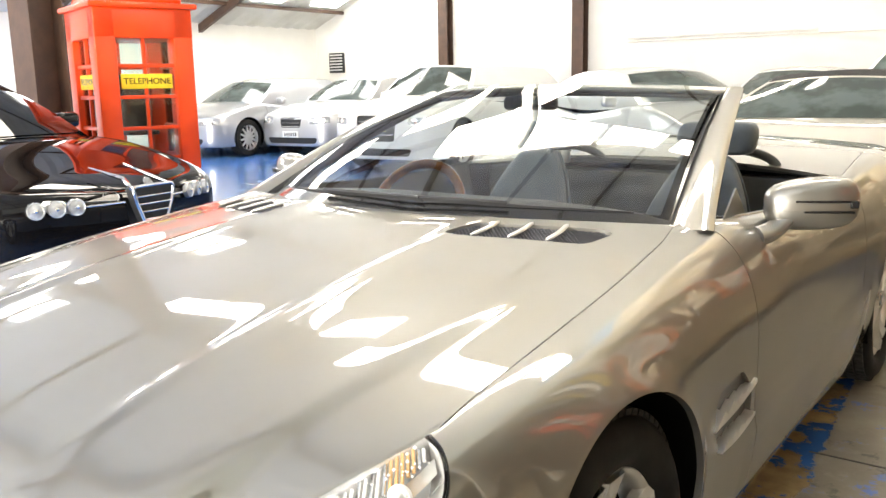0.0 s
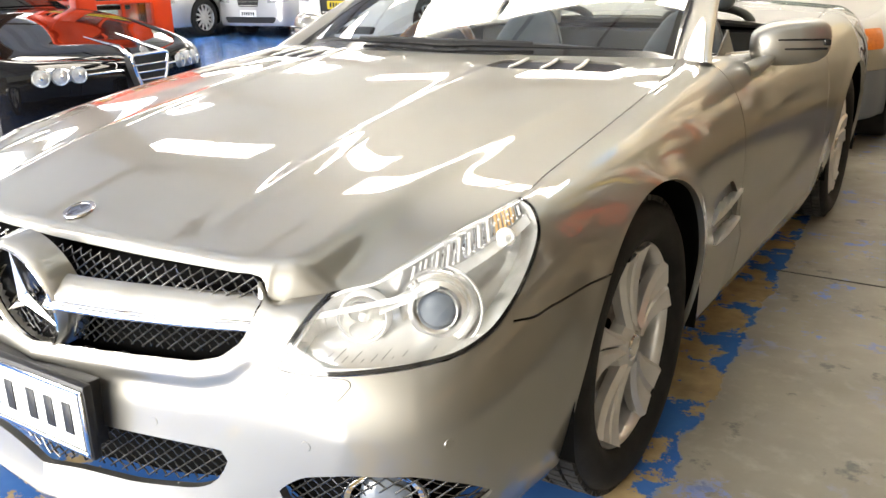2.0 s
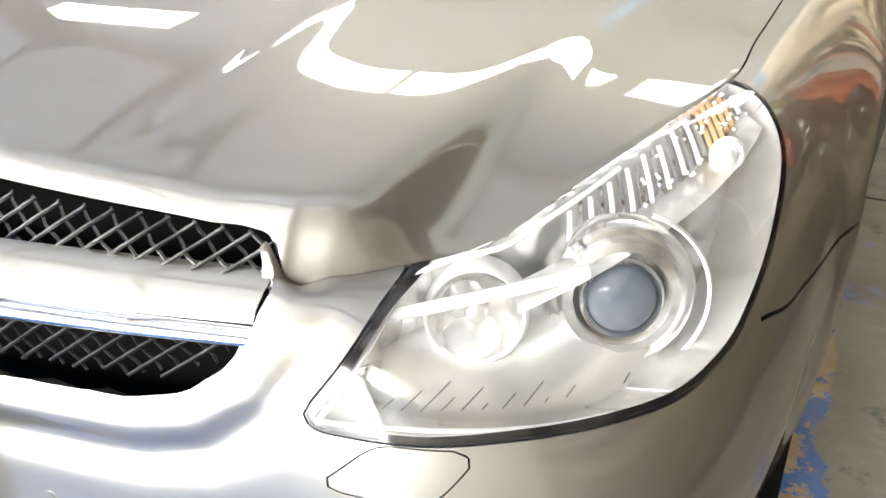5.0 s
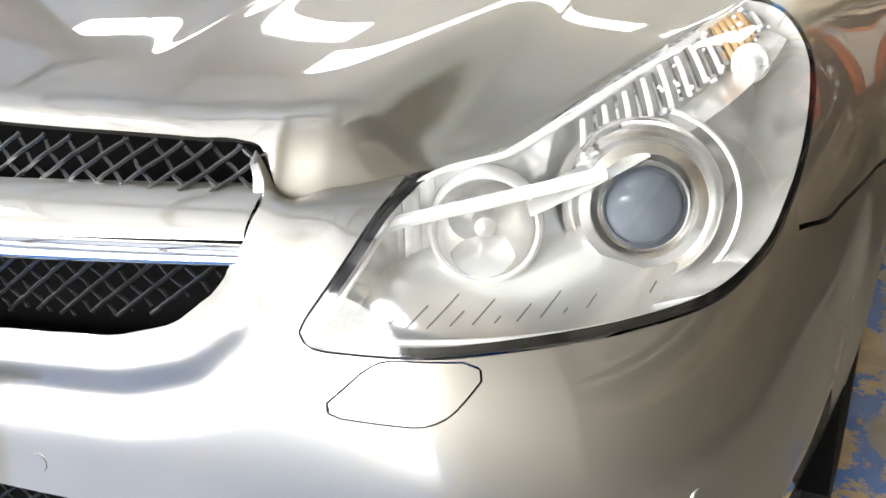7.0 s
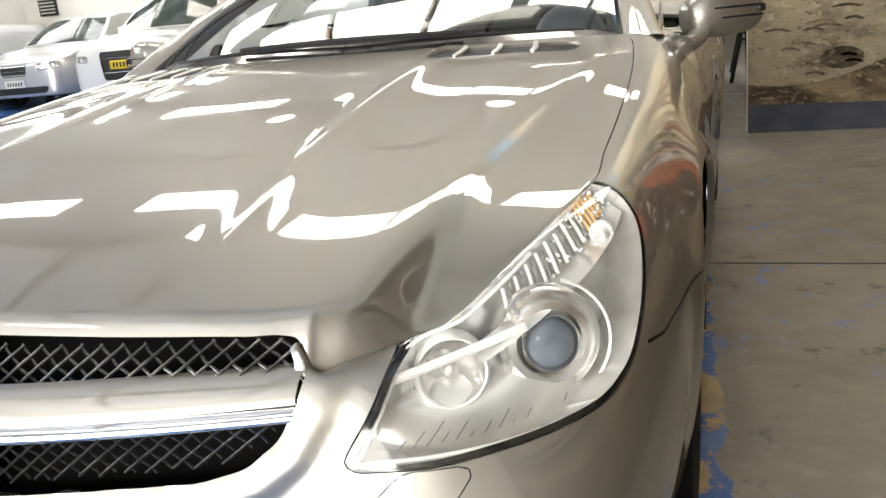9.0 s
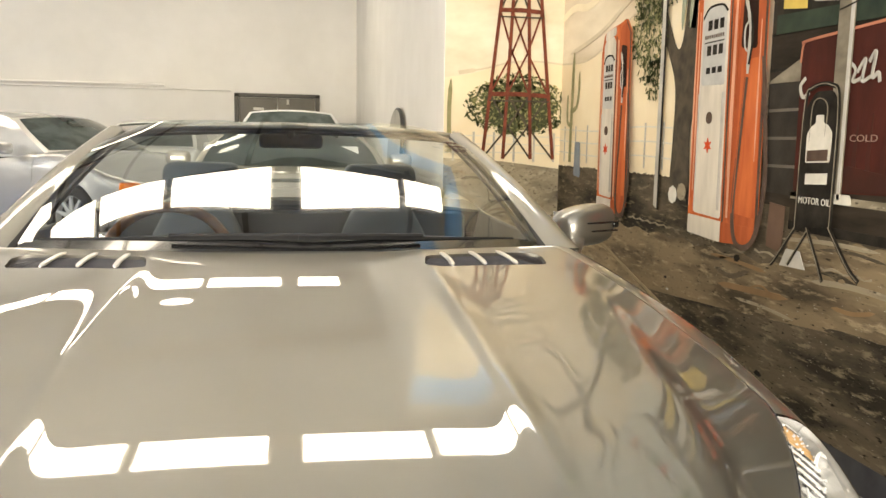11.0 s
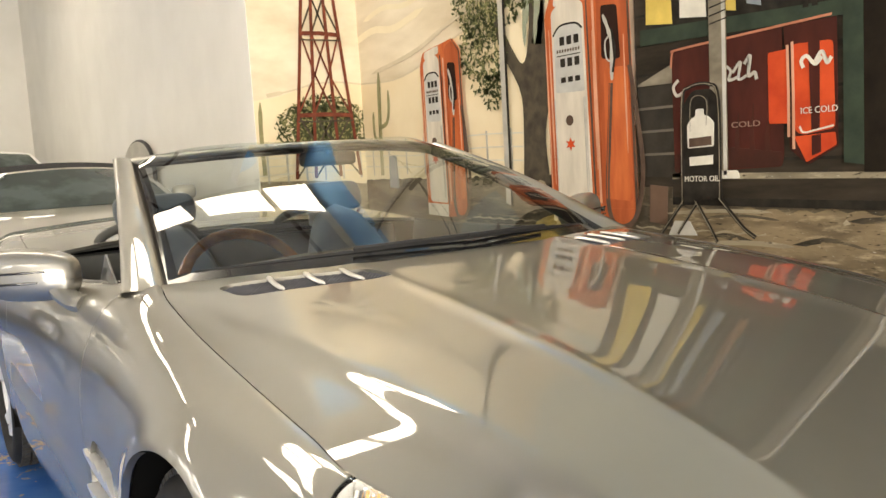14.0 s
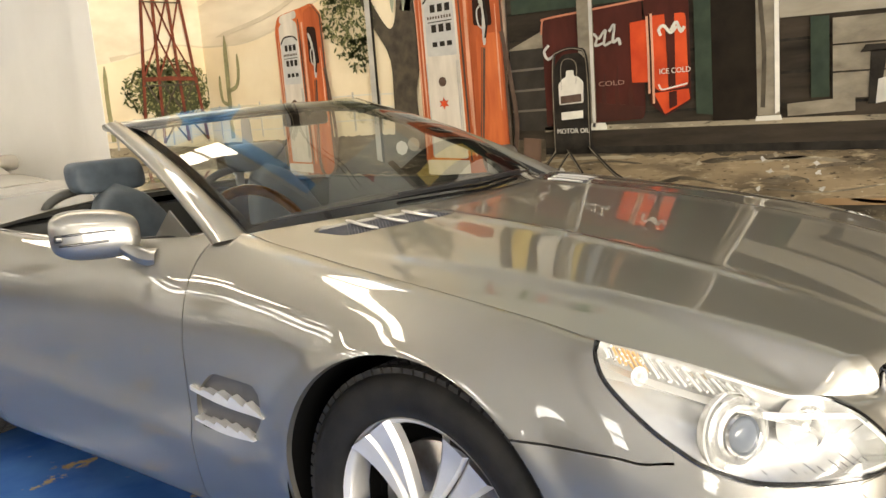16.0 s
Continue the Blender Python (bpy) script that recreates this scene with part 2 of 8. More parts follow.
# ---- daylight ----
world = bpy.data.worlds.new("world")
scene.world = world
world.use_nodes = True
sky = world.node_tree.nodes.new("ShaderNodeTexSky")
sky.sky_type, sky.sun_disc, sky.sun_elevation, sky.sun_rotation = "NISHITA", False, radians(50), radians(200)
bgn = world.node_tree.nodes["Background"]
world.node_tree.links.new(sky.outputs["Color"], bgn.inputs["Color"])
bgn.inputs["Strength"].default_value = 0.12
sun_data = bpy.data.lights.new("sun", "SUN")
sun_data.energy, sun_data.angle, sun_data.color = 3.0, radians(0.5), (1.0, 0.95, 0.88)
sun_ob = new("sun", sun_data)
sun_ob.matrix_basis = look((0, 0, 0), (0.25, 0.55, -0.80))
# sky light through the open roller door
day = bpy.data.lights.new("door_daylight", "AREA")
day.shape, day.size, day.size_y, day.energy, day.color = "RECTANGLE", 10.3, 3.2, 1500, (0.98, 0.98, 0.97)
day_ob = new("door_daylight", day)
day_ob.matrix_basis = look((-3.75, -7.4, 1.65), (-3.75, 0, 1.4))
# ---- the hall ----
def floor_material():
    ma = bpy.data.materials.new("painted_concrete_floor")
    ma.use_nodes = True
    nt = ma.node_tree
    b = nt.nodes["Principled BSDF"]
    geo = nt.nodes.new("ShaderNodeTexCoord")
    sep = nt.nodes.new("ShaderNodeSeparateXYZ")
    nt.links.new(geo.outputs["Object"], sep.inputs[0])

    def nz(scale, detail=6.0, rough=0.6):
        n = nt.nodes.new("ShaderNodeTexNoise")
        n.inputs["Scale"].default_value, n.inputs["Detail"].default_value, n.inputs["Roughness"].default_value = scale, detail, rough
        nt.links.new(geo.outputs["Object"], n.inputs["Vector"])
        return n.outputs["Fac"]

    def math_(op, a, c=0.0, d=None):
        n = nt.nodes.new("ShaderNodeMath")
        n.operation = op
        for k, v in enumerate((a, c) if d is None else (a, c, d)):
            if isinstance(v, (int, float)):
                n.inputs[k].default_value = v
            else:
                nt.links.new(v, n.inputs[k])
        return n.outputs[0]

    def ramp(v, lo, hi):
        n = nt.nodes.new("ShaderNodeMapRange")
        n.inputs["From Min"].default_value, n.inputs["From Max"].default_value = lo, hi
        nt.links.new(v, n.inputs["Value"])
        return n.outputs["Result"]

    def mix(f, a, c):
        n = nt.nodes.new("ShaderNodeMix")
        n.data_type = "RGBA"
        for key, v in (("A", a), ("B", c)):
            if isinstance(v, tuple):
                n.inputs[key].default_value = (*v, 1)
            else:
                nt.links.new(v, n.inputs[key])
        nt.links.new(f, n.inputs["Factor"])
        return n.outputs["Result"]
    conc = mix(ramp(nz(1.7), 0.35, 0.68), (0.285, 0.262, 0.208), (0.180, 0.166, 0.134))
    conc = mix(ramp(nz(14.0), 0.52, 0.72), conc, (0.30, 0.275, 0.22))
    conc = mix(ramp(nz(5.5, 8.0, 0.7), 0.60, 0.66), conc, (0.10, 0.098, 0.09))
    # flecks of blue left on bare concrete
    fl = math_("MULTIPLY", ramp(nz(7.0, 8.0, 0.72), 0.56, 0.61), ramp(nz(1.1), 0.45, 0.55))
    fl = math_("MULTIPLY", fl, ramp(sep.outputs["X"], 1.55, 1.15))
    conc = mix(fl, conc, (0.10, 0.19, 0.55))
    blue = mix(ramp(nz(2.3), 0.35, 0.70), (0.028, 0.11, 0.38), (0.065, 0.19, 0.48))
    blue = mix(ramp(nz(0.9), 0.58, 0.74), blue, (0.28, 0.47, 0.70))
    worn = mix(ramp(nz(9.0), 0.35, 0.65), (0.50, 0.38, 0.20), (0.30, 0.22, 0.12))
    edge = math_("ADD", math_("MULTIPLY", sep.outputs["Y"], 0.055), sep.outputs["X"])
    edge = math_("ADD", edge, math_("MULTIPLY", math_("SUBTRACT", nz(5.0, 8.0, 0.7), 0.5), 0.16))
    near_edge = ramp(math_("ABSOLUTE", math_("SUBTRACT", edge, 0.90)), 0.22, 0.02)
    wmask = ramp(math_("ADD", nz(3.2, 9.0, 0.72), math_("MULTIPLY", near_edge, 0.10)), 0.570, 0.595)
    paint = mix(wmask, blue, worn)
    is_blue = ramp(edge, 1.005, 0.995)
    col = mix(is_blue, conc, paint)
    nt.links.new(col, b.inputs["Base Color"])
    rr = math_("ADD", 0.42, math_("MULTIPLY", math_("SUBTRACT", nz(6.0), 0.5), 0.5))
    rr = math_("SUBTRACT", rr, math_("MULTIPLY", is_blue, 0.27))
    nt.links.new(rr, b.inputs["Roughness"])
    bp = nt.nodes.new("ShaderNodeBump")
    bp.inputs["Strength"].default_value, bp.inputs["Distance"].default_value = 0.10, 0.004
    nt.links.new(nz(40.0, 8.0, 0.7), bp.inputs["Height"])
    nt.links.new(bp.outputs["Normal"], b.inputs["Normal"])
    return ma


X0, X1, Y0, Y1 = -14.8, 1.93, -7.5, 16.2   # inside faces of the hall
WX, RY, RX = X1, 5.39, 1.06                # mural wall, its return wall and that wall's free edge
FLOOR_M = floor_material()
solid("floor", box((X0 + 40) / 2 - 12, 6, -0.06, 60, 60, 0.12), FLOOR_M, "concrete floor with worn glossy blue paint", "floor", kind="structure", smooth=False)
JOINT = surf("floor_joint", (0.05, 0.048, 0.045), 0.8, col2=(0.09, 0.085, 0.08), scale=30)
for y in (2.53, -2.6, 7.7):
    solid("floor_joint", box(1.38, y, 0.0015, 1.1, 0.007, 0.003), JOINT, "dark joint between floor slabs", "joint", kind="structure", smooth=False)
BASE = surf("mural_base", (0.20, 0.165, 0.11), 0.62, col2=(0.11, 0.092, 0.066), scale=3.5, bump=0.3, bscale=70, mix=(0.38, 0.66))
solid("wall_mural", box(WX + 0.15, (Y0 + RY) / 2, 2.75, 0.3, RY - Y0, 5.5), BASE, "long wall painted with a desert filling station", "wall", kind="structure", smooth=False)
solid("wall_return", box((RX + WX + 0.3) / 2, RY + 0.15, 2.75, WX + 0.3 - RX, 0.3, 5.5), BASE, "short return wall painted with a desert windmill", "wall", kind="structure", smooth=False)
solid("wall_corridor", box(RX + 0.27, (RY + 0.3 + Y1) / 2, 2.75, 0.3, Y1 - RY - 0.3, 5.5), WHITEWALL, "white painted wall", "wall", kind="structure", smooth=False)
solid("wall_north", box((X0 + RX + 0.3) / 2, Y1 + 0.15, 3.2, RX + 0.3 - X0, 0.3, 6.4), WHITEWALL, "white painted end wall", "wall", kind="structure", smooth=False)
solid("wall_west", box(X0 - 0.15, (Y0 + Y1) / 2, 1.5, 0.3, Y1 - Y0 + 0.6, 3.0), WHITEWALL, "white painted wall", "wall", kind="structure", smooth=False)
# the open front: a wide roller-door opening to daylight
DX0, DX1, DZ = -9.0, 1.5, 3.3
solid("wall_south", join(box((X0 + DX0) / 2, Y0 - 0.15, 3.2, DX0 - X0, 0.3, 6.4), box((DX1 + X1) / 2, Y0 - 0.15, 3.2, X1 - DX1, 0.3, 6.4), box((DX0 + DX1) / 2, Y0 - 0.15, (DZ + 6.4) / 2, DX1 - DX0, 0.3, 6.4 - DZ)), WHITEWALL, "white wall with a wide open roller door", "wall", kind="structure", smooth=False)
solid("wall_end", box(RX - 0.002, RY + 0.15, 2.75, 0.006, 0.302, 5.5), WHITEWALL, "white painted end of the return wall", "wall", kind="structure", smooth=False)
# roof: corrugated sheets on rafters
RIDGE_X, RIDGE_Z, EAVE_W, EAVE_E = -6.4, 6.2, 2.75, 5.35


def roof_z(x):
    return np.where(x < RIDGE_X, EAVE_W + (x - X0) / (RIDGE_X - X0) * (RIDGE_Z - EAVE_W), EAVE_E + (X1 - x) / (X1 - RIDGE_X) * (RIDGE_Z - EAVE_E))


SHEET = surf("roof_sheet", (0.66, 0.65, 0.61), 0.55, 0.2, (0.54, 0.53, 0.49), 1.5)
TIMBER = surf("brown_steel", (0.10, 0.055, 0.035), 0.45, col2=(0.07, 0.04, 0.028), scale=6)
ys_ = np.arange(Y0 - 0.3, Y1 + 0.31, 0.19)
solid("ceiling", grid(lambda u, v: np.stack([u, v, roof_z(u) + 0.012 * np.where(np.arange(u.size) % 2 == 0, 1, -1)], 1), np.array([X0 - 0.3, X0, RIDGE_X, RX, X1 + 0.3]), ys_), SHEET, "corrugated sheet roof lining", "ceiling", kind="structure", smooth=False)
for y in np.arange(-6.0, 16.2, 3.7):
    bm_ = []
    for xa, xb in ((X0, RIDGE_X), (RIDGE_X, X1)):
        q = np.linspace(xa, xb, 3)
        bm_.append(prism([(xa, float(roof_z(np.array(xa))) - 0.03), (xb, float(roof_z(np.array(xb - 1e-6))) - 0.03), (xb, float(roof_z(np.array(xb - 1e-6))) - 0.21), (xa, float(roof_z(np.array(xa))) - 0.21)], y - 0.05, y + 0.05, "y"))
    solid("rafter", join(*bm_), TIMBER, "brown steel roof rafter", "rafter", kind="structure", smooth=False)
for x in np.arange(X0 + 1.0, X1, 1.9):
    z = float(roof_z(np.array(x))) - 0.055
    solid("purlin", box(x, (Y0 + Y1) / 2, z, 0.06, Y1 - Y0, 0.08), TIMBER, "brown roof purlin", "purlin", kind="structure", smooth=False)


# translucent roof sheets; their own glow stands in for daylight coming through
SKYLIGHT = surf("translucent_sheet", (0.8, 0.85, 0.9), 0.5, emit=5.2, emit_col=(0.93, 0.97, 1.0))
for y in (-3.2, 0.5, 4.2, 7.9, 11.6, 13.45, 15.3):
    for xa, xb in ((-13.6, -11.8), (-11.5, -9.7)):
        za, zb = (float(roof_z(np.array(q))) - 0.03 for q in (xa, xb))
        solid("skylight", prism([(xa, za), (xb, zb), (xb, zb - 0.02), (xa, za - 0.02)], y - 0.45, y + 0.45, "y"), SKYLIGHT, "bright translucent roof sheet", "skylight", kind="structure", smooth=False)


def steel_column(x, y, h, wd, dp, label):
    g = join(box(x, y - dp / 2 + 0.012, h / 2, wd, 0.024, h, 0.003), box(x, y + dp / 2 - 0.012, h / 2, wd, 0.024, h, 0.003), box(x, y, h / 2, 0.02, dp - 0.03, h), box(x, y, 0.01, wd + 0.1, dp + 0.1, 0.02, 0.004))
    solid("column", g, TIMBER, label, "column", group="steel columns", kind="structure", smooth=False)


for x in (-10.5, -7.04):
    steel_column(x, Y1 - 0.14, 4.0, 0.26, 0.24, "brown steel column against the end wall")
steel_column(-7.75, 4.75, float(roof_z(np.array(-7.75))) - 0.1, 0.42, 0.40, "brown steel column in the hall")
# grey double door at the far end
GREYDOOR = surf("grey_door", (0.16, 0.145, 0.115), 0.5, col2=(0.13, 0.12, 0.095), scale=3)
dr = thing("door_1", "grey double door in the end wall, closed", "door", pose(-0.33, Y1, 0), kind="structure")
for s in (-1, 1):
    part("door_leaf", box(0.36 * s, -0.03, 0.97, 0.70, 0.05, 1.92, 0.004), GREYDOOR, dr)
    part("door_handle", join(box(0.07 * s, -0.07, 1.0, 0.03, 0.03, 0.14, 0.01)), CHROME, dr)
part("door_frame", join(box(-0.76, -0.04, 1.0, 0.08, 0.10, 2.0, 0.004), box(0.76, -0.04, 1.0, 0.08, 0.10, 2.0, 0.004), box(0, -0.04, 1.975, 1.6, 0.10, 0.07, 0.004)), surf("dark_frame", (0.09, 0.08, 0.065), 0.5, col2=(0.07, 0.065, 0.05), scale=5), dr)
part("door_notice", box(-0.35, -0.062, 1.72, 0.20, 0.006, 0.05), surf("notice", (0.6, 0.58, 0.5), 0.6), dr)
part("door_closer", box(0.2, -0.075, 1.86, 0.05, 0.04, 0.10, 0.01), surf("closer", (0.5, 0.48, 0.42), 0.4, 0.5), dr)
# dark louvred vent and pipes on the end wall
vt = thing("wall_vent", "dark louvred vent on the white end wall", "vent", pose(-14.05, Y1, 1.65))
part("vent_box", box(0, -0.03, 0.23, 0.50, 0.06, 0.50, 0.01), BLACK, vt)
for k in range(6):
    part("vent_slat", box(0, -0.066, 0.05 + 0.075 * k, 0.42, 0.02, 0.03, 0.004), ALLOY, vt)
solid("wall_pipe", join(tube([(-6.0, Y1 - 0.05, 2.12), (-2.4, Y1 - 0.05, 2.12)], 0.025, 8), tube([(-6.0, Y1 - 0.05, 2.05), (-1.2, Y1 - 0.05, 2.05)], 0.015, 8)), WHITEWALL, "white painted pipe run along the wall", "pipe")

# ceiling luminaires: long rows of white-enamelled battens with bare tubes
TUBE = surf("lit_tube", (1, 1, 1), 0.4, emit=9.5, emit_col=(1.0, 0.95, 0.86))
ENAMEL = surf("white_enamel", (0.75, 0.74, 0.70), 0.35, col2=(0.7, 0.69, 0.65), scale=4)


def luminaire(length):
    ob = thing("ceiling_light", "lit white fluorescent batten hung from the roof", "light", group="ceiling lights")
    part("light_body", box(0, 0, 0.05, length, 0.62, 0.05, 0.01), ENAMEL, ob)
    part("diffuser", box(0, 0, 0.008, length - 0.06, 0.58, 0.03, 0.008), TUBE, ob)
    for e in (-0.4, 0.4):
        part("hanger", tube([(length * e, 0, 0.07), (length * e, 0, 0.5)], 0.004, 5), ALLOY, ob)
    return ob


first = luminaire(1.12)
short = luminaire(0.66)
ROW = (-11.2, -10.03, -7.6, -6.43, -4.25, -3.08, -1.91, -0.74, 0.60)
LIGHTS = [(x, 5.35 if y == 4.45 and x < -3.5 else y) for y in (4.45, 11.1, -3.2) for x in ROW if not (y > 5.3 and x > 0.5) and not (y < 0 and x > -4)]


def hang(x, y):
    return pose(x, y, min(4.95, float(roof_z(np.array(x))) - 0.5))


first.matrix_basis = hang(*LIGHTS[0])
for x, y in LIGHTS[1:]:
    copy_thing(first, hang(x, y))
short.matrix_basis = hang(1.51, 4.45)
copy_thing(short, hang(0.35, 11.1))
# two round high-bay lamps
for x in (-1.6, -5.3):
    hb = thing("high_bay_lamp", "lit round high-bay lamp hung from the roof", "light", hang(x, 9.9), group="high-bay lamps")
    part("lamp_shade", lathe([(0.05, 0.28), (0.09, 0.24), (0.24, 0.03), (0.25, 0.0), (0.235, 0.0), (0.08, 0.22)], 28, "z"), ALLOY, hb)
    part("lit_disc", lathe([(0.0, 0.02), (0.22, 0.02)], 28, "z"), TUBE, hb)
    part("hanger", tube([(0, 0, 0.27), (0, 0, 0.6)], 0.006, 6), ALLOY, hb)

# ---- the painted desert filling station ----
def paintm(name, a, b=None, scale=5.0, bump=0.15, **kw):
    b = b or tuple(c * 0.72 for c in a)
    return surf("paint_" + name, a, 0.7, spec=0.05, col2=b, scale=scale, bump=bump, bscale=90, detail=8, mix=(0.3, 0.7), **kw)


def dirtm(name, dark, mid, pale, scale=3.0, bias=0.0):
    """Painted earth: streaky brush marks along the wall, clods and pale flecks."""
    ma = surf("paint_" + name, dark, 0.7, spec=0.05, bump=0.2, bscale=90, col2=mid, scale=scale, detail=9, mix=(0.40 - bias, 0.58 - bias), stretch=(1, 0.4, 1.9))
    nt = ma.node_tree
    b = nt.nodes["Principled BSDF"]
    first_mix = b.inputs["Base Color"].links[0].from_socket
    src = nt.nodes["Mapping"].outputs["Vector"]
    for s_, lo, hi, col, d_ in ((scale * 5.5, 0.54, 0.66, pale, 8), (scale * 14, 0.60, 0.68, tuple(0.35 * c for c in dark), 5), (scale * 24, 0.68, 0.72, (0.42, 0.38, 0.30), 3)):
        nz = nt.nodes.new("ShaderNodeTexNoise")
        nz.inputs["Scale"].default_value, nz.inputs["Detail"].default_value, nz.inputs["Roughness"].default_value = s_, d_, 0.62
        nt.links.new(src, nz.inputs["Vector"])
        ra = nt.nodes.new("ShaderNodeMapRange")
        ra.inputs["From Min"].default_value, ra.inputs["From Max"].default_value = lo, hi
        nt.links.new(nz.outputs["Fac"], ra.inputs["Value"])
        mx = nt.nodes.new("ShaderNodeMix")
        mx.data_type = "RGBA"
        nt.links.new(ra.outputs["Result"], mx.inputs["Factor"])
        nt.links.new(first_mix, mx.inputs["A"])
        mx.inputs["B"].default_value = (*col, 1)
        first_mix = mx.outputs["Result"]
    nt.links.new(first_mix, b.inputs["Base Color"])
    return ma


SKY = paintm("sky", (0.55, 0.455, 0.31), (0.80, 0.71, 0.55), 1.8, stretch=(1, 0.55, 2.0))
BLUESKY = paintm("blue_sky", (0.10, 0.30, 0.58), (0.24, 0.47, 0.70), 1.2)
DUNE = paintm("dune", (0.70, 0.57, 0.37), (0.79, 0.68, 0.48), 2.0)
DUNE2 = paintm("far_dune", (0.60, 0.49, 0.30), (0.68, 0.57, 0.37), 2.5)
CREST = paintm("crest", (0.53, 0.45, 0.32), (0.62, 0.53, 0.38), 6)
DIRT = dirtm("dirt", (0.070, 0.055, 0.037), (0.24, 0.18, 0.11), (0.33, 0.26, 0.165), 3.2, 0.02)
TANDIRT = dirtm("tan_dirt", (0.12, 0.088, 0.052), (0.32, 0.245, 0.150), (0.42, 0.34, 0.22), 2.6, 0.03)
DARKDIRT = dirtm("dark_dirt", (0.034, 0.029, 0.022), (0.125, 0.100, 0.068), (0.21, 0.17, 0.11), 3.6)
GREYDIRT = dirtm("grey_dirt", (0.12, 0.100, 0.072), (0.31, 0.26, 0.18), (0.40, 0.345, 0.25), 2.8, 0.05)
ORANGEP = paintm("pump_orange", (0.60, 0.16, 0.055), (0.42, 0.095, 0.035), 9, stretch=(1, 2.2, 0.35))
ORANGED = paintm("pump_shade", (0.32, 0.075, 0.028), (0.48, 0.12, 0.045), 9, stretch=(1, 2.2, 0.35))
CREAM = paintm("pump_cream", (0.66, 0.60, 0.50), (0.48, 0.43, 0.35), 6, stretch=(1, 2.0, 0.45))
DIAL = paintm("dial", (0.50, 0.49, 0.45), (0.40, 0.39, 0.36), 12)
INK = paintm("ink", (0.014, 0.012, 0.010), (0.035, 0.030, 0.024), 12)
HOSE = paintm("hose", (0.07, 0.045, 0.032), (0.12, 0.08, 0.06), 12)
STEEL = paintm("pale_steel", (0.52, 0.49, 0.43), (0.38, 0.36, 0.31), 9)
BARK = paintm("bark", (0.10, 0.082, 0.058), (0.05, 0.042, 0.032), 14)
LEAF = paintm("leaf", (0.115, 0.125, 0.055), (0.055, 0.065, 0.03), 25)
LEAF2 = paintm("pale_leaf", (0.30, 0.28, 0.13), (0.19, 0.19, 0.085), 25)
RUST = paintm("windmill_red", (0.21, 0.058, 0.034), (0.10, 0.033, 0.022), 18)
PLANK = paintm("dark_plank", (0.017, 0.014, 0.011), (0.055, 0.043, 0.031), 7, stretch=(1, 0.35, 2.0))
PLANK2 = paintm("grey_plank", (0.27, 0.235, 0.175), (0.13, 0.11, 0.08), 9, stretch=(1, 0.7, 1.4))
GREEN = paintm("green_frame", (0.045, 0.062, 0.042), (0.028, 0.038, 0.028), 9)
REDM = paintm("cooler_red", (0.085, 0.022, 0.016), (0.045, 0.016, 0.012), 5, stretch=(1, 1.6, 0.6))
REDB = paintm("cooler_bright", (0.62, 0.085, 0.028), (0.44, 0.050, 0.020), 8)
WHITEP2 = paintm("white", (0.68, 0.64, 0.55), (0.55, 0.52, 0.44), 14)
YELL = paintm("curtain", (0.68, 0.50, 0.13), (0.50, 0.36, 0.09), 8)
BLUEB = paintm("barrel", (0.16, 0.19, 0.22), (0.26, 0.28, 0.29), 9)
PUMPLIGHT = paintm("pump_pale", (0.72, 0.36, 0.22))
COOLDARK = paintm("cooler_dark", (0.045, 0.020, 0.015), (0.07, 0.022, 0.016), 8)
mural = thing("mural", "desert filling station painted on the wall", "mural")


def wp(name, poly, layer, mat, r=0.0, parent=None):
    """A painted patch on the long wall: outline in (y, z)."""
    q = rounded(poly, r, 4) if r else poly
    x = WX - 0.0018 * layer
    return part(name, prism(q, x - 0.0012, x + 0.0016, "x"), mat, parent or mural, smooth=False)


def rp(name, poly, layer, mat, r=0.0, parent=None):
    """A painted patch on the return wall: outline in (x, z)."""
    q = rounded(poly, r, 4) if r else poly
    y = RY - 0.0018 * layer
    return part(name, prism(q, y - 0.0012, y + 0.0016, "y"), mat, parent or mural, smooth=False)


def stroke(pts, w):
    """The outline of a brush stroke along points; w may be a list."""
    p = np.array(pts, float)
    t = np.gradient(p, axis=0)
    n = np.stack([-t[:, 1], t[:, 0]], 1) / (np.linalg.norm(t, axis=1)[:, None] + 1e-9)
    ww = (np.ones(len(p)) * np.array(w))[:, None] / 2
    return [tuple(q) for q in np.vstack([p + n * ww, (p - n * ww)[::-1]])]


def curve_pts(pts, n=24):
    f = spl([(i, *q) for i, q in enumerate(pts)])
    return f(np.linspace(0, len(pts) - 1, n))


def ragged(a, b, z0, z1, amp, n, seed):
    """A strip whose upper edge is uneven."""
    rnd = random.Random(seed)
    top = [(a + (b - a) * i / n, z1 + rnd.uniform(-amp, amp)) for i in range(n + 1)]
    return [(a, z0)] + top + [(b, z0)]


def leaves(cx, cz, rx, rz, n, size, seed, put, axis_x):
    """Many small painted leaves round a middle, joined as one patch."""
    rnd = random.Random(seed)
    v, f = [], []
    for _ in range(n):
        a, q = rnd.uniform(0, 6.283), rnd.random() ** 0.55
        x, z = cx + rx * q * math.cos(a), cz + rz * q * math.sin(a)
        s, t = size * rnd.uniform(0.6, 1.5), rnd.uniform(0, 3.14)
        k = len(v)
        for da, sc in ((0, 1), (1.57, 0.38), (3.14, 1), (4.71, 0.38)):
            px, pz = x + s * sc * math.cos(t + da), z + s * sc * math.sin(t + da)
            v.append((put, px, pz) if axis_x else (px, put, pz))
        f.append((k, k + 1, k + 2, k + 3))
    return np.array(v), f


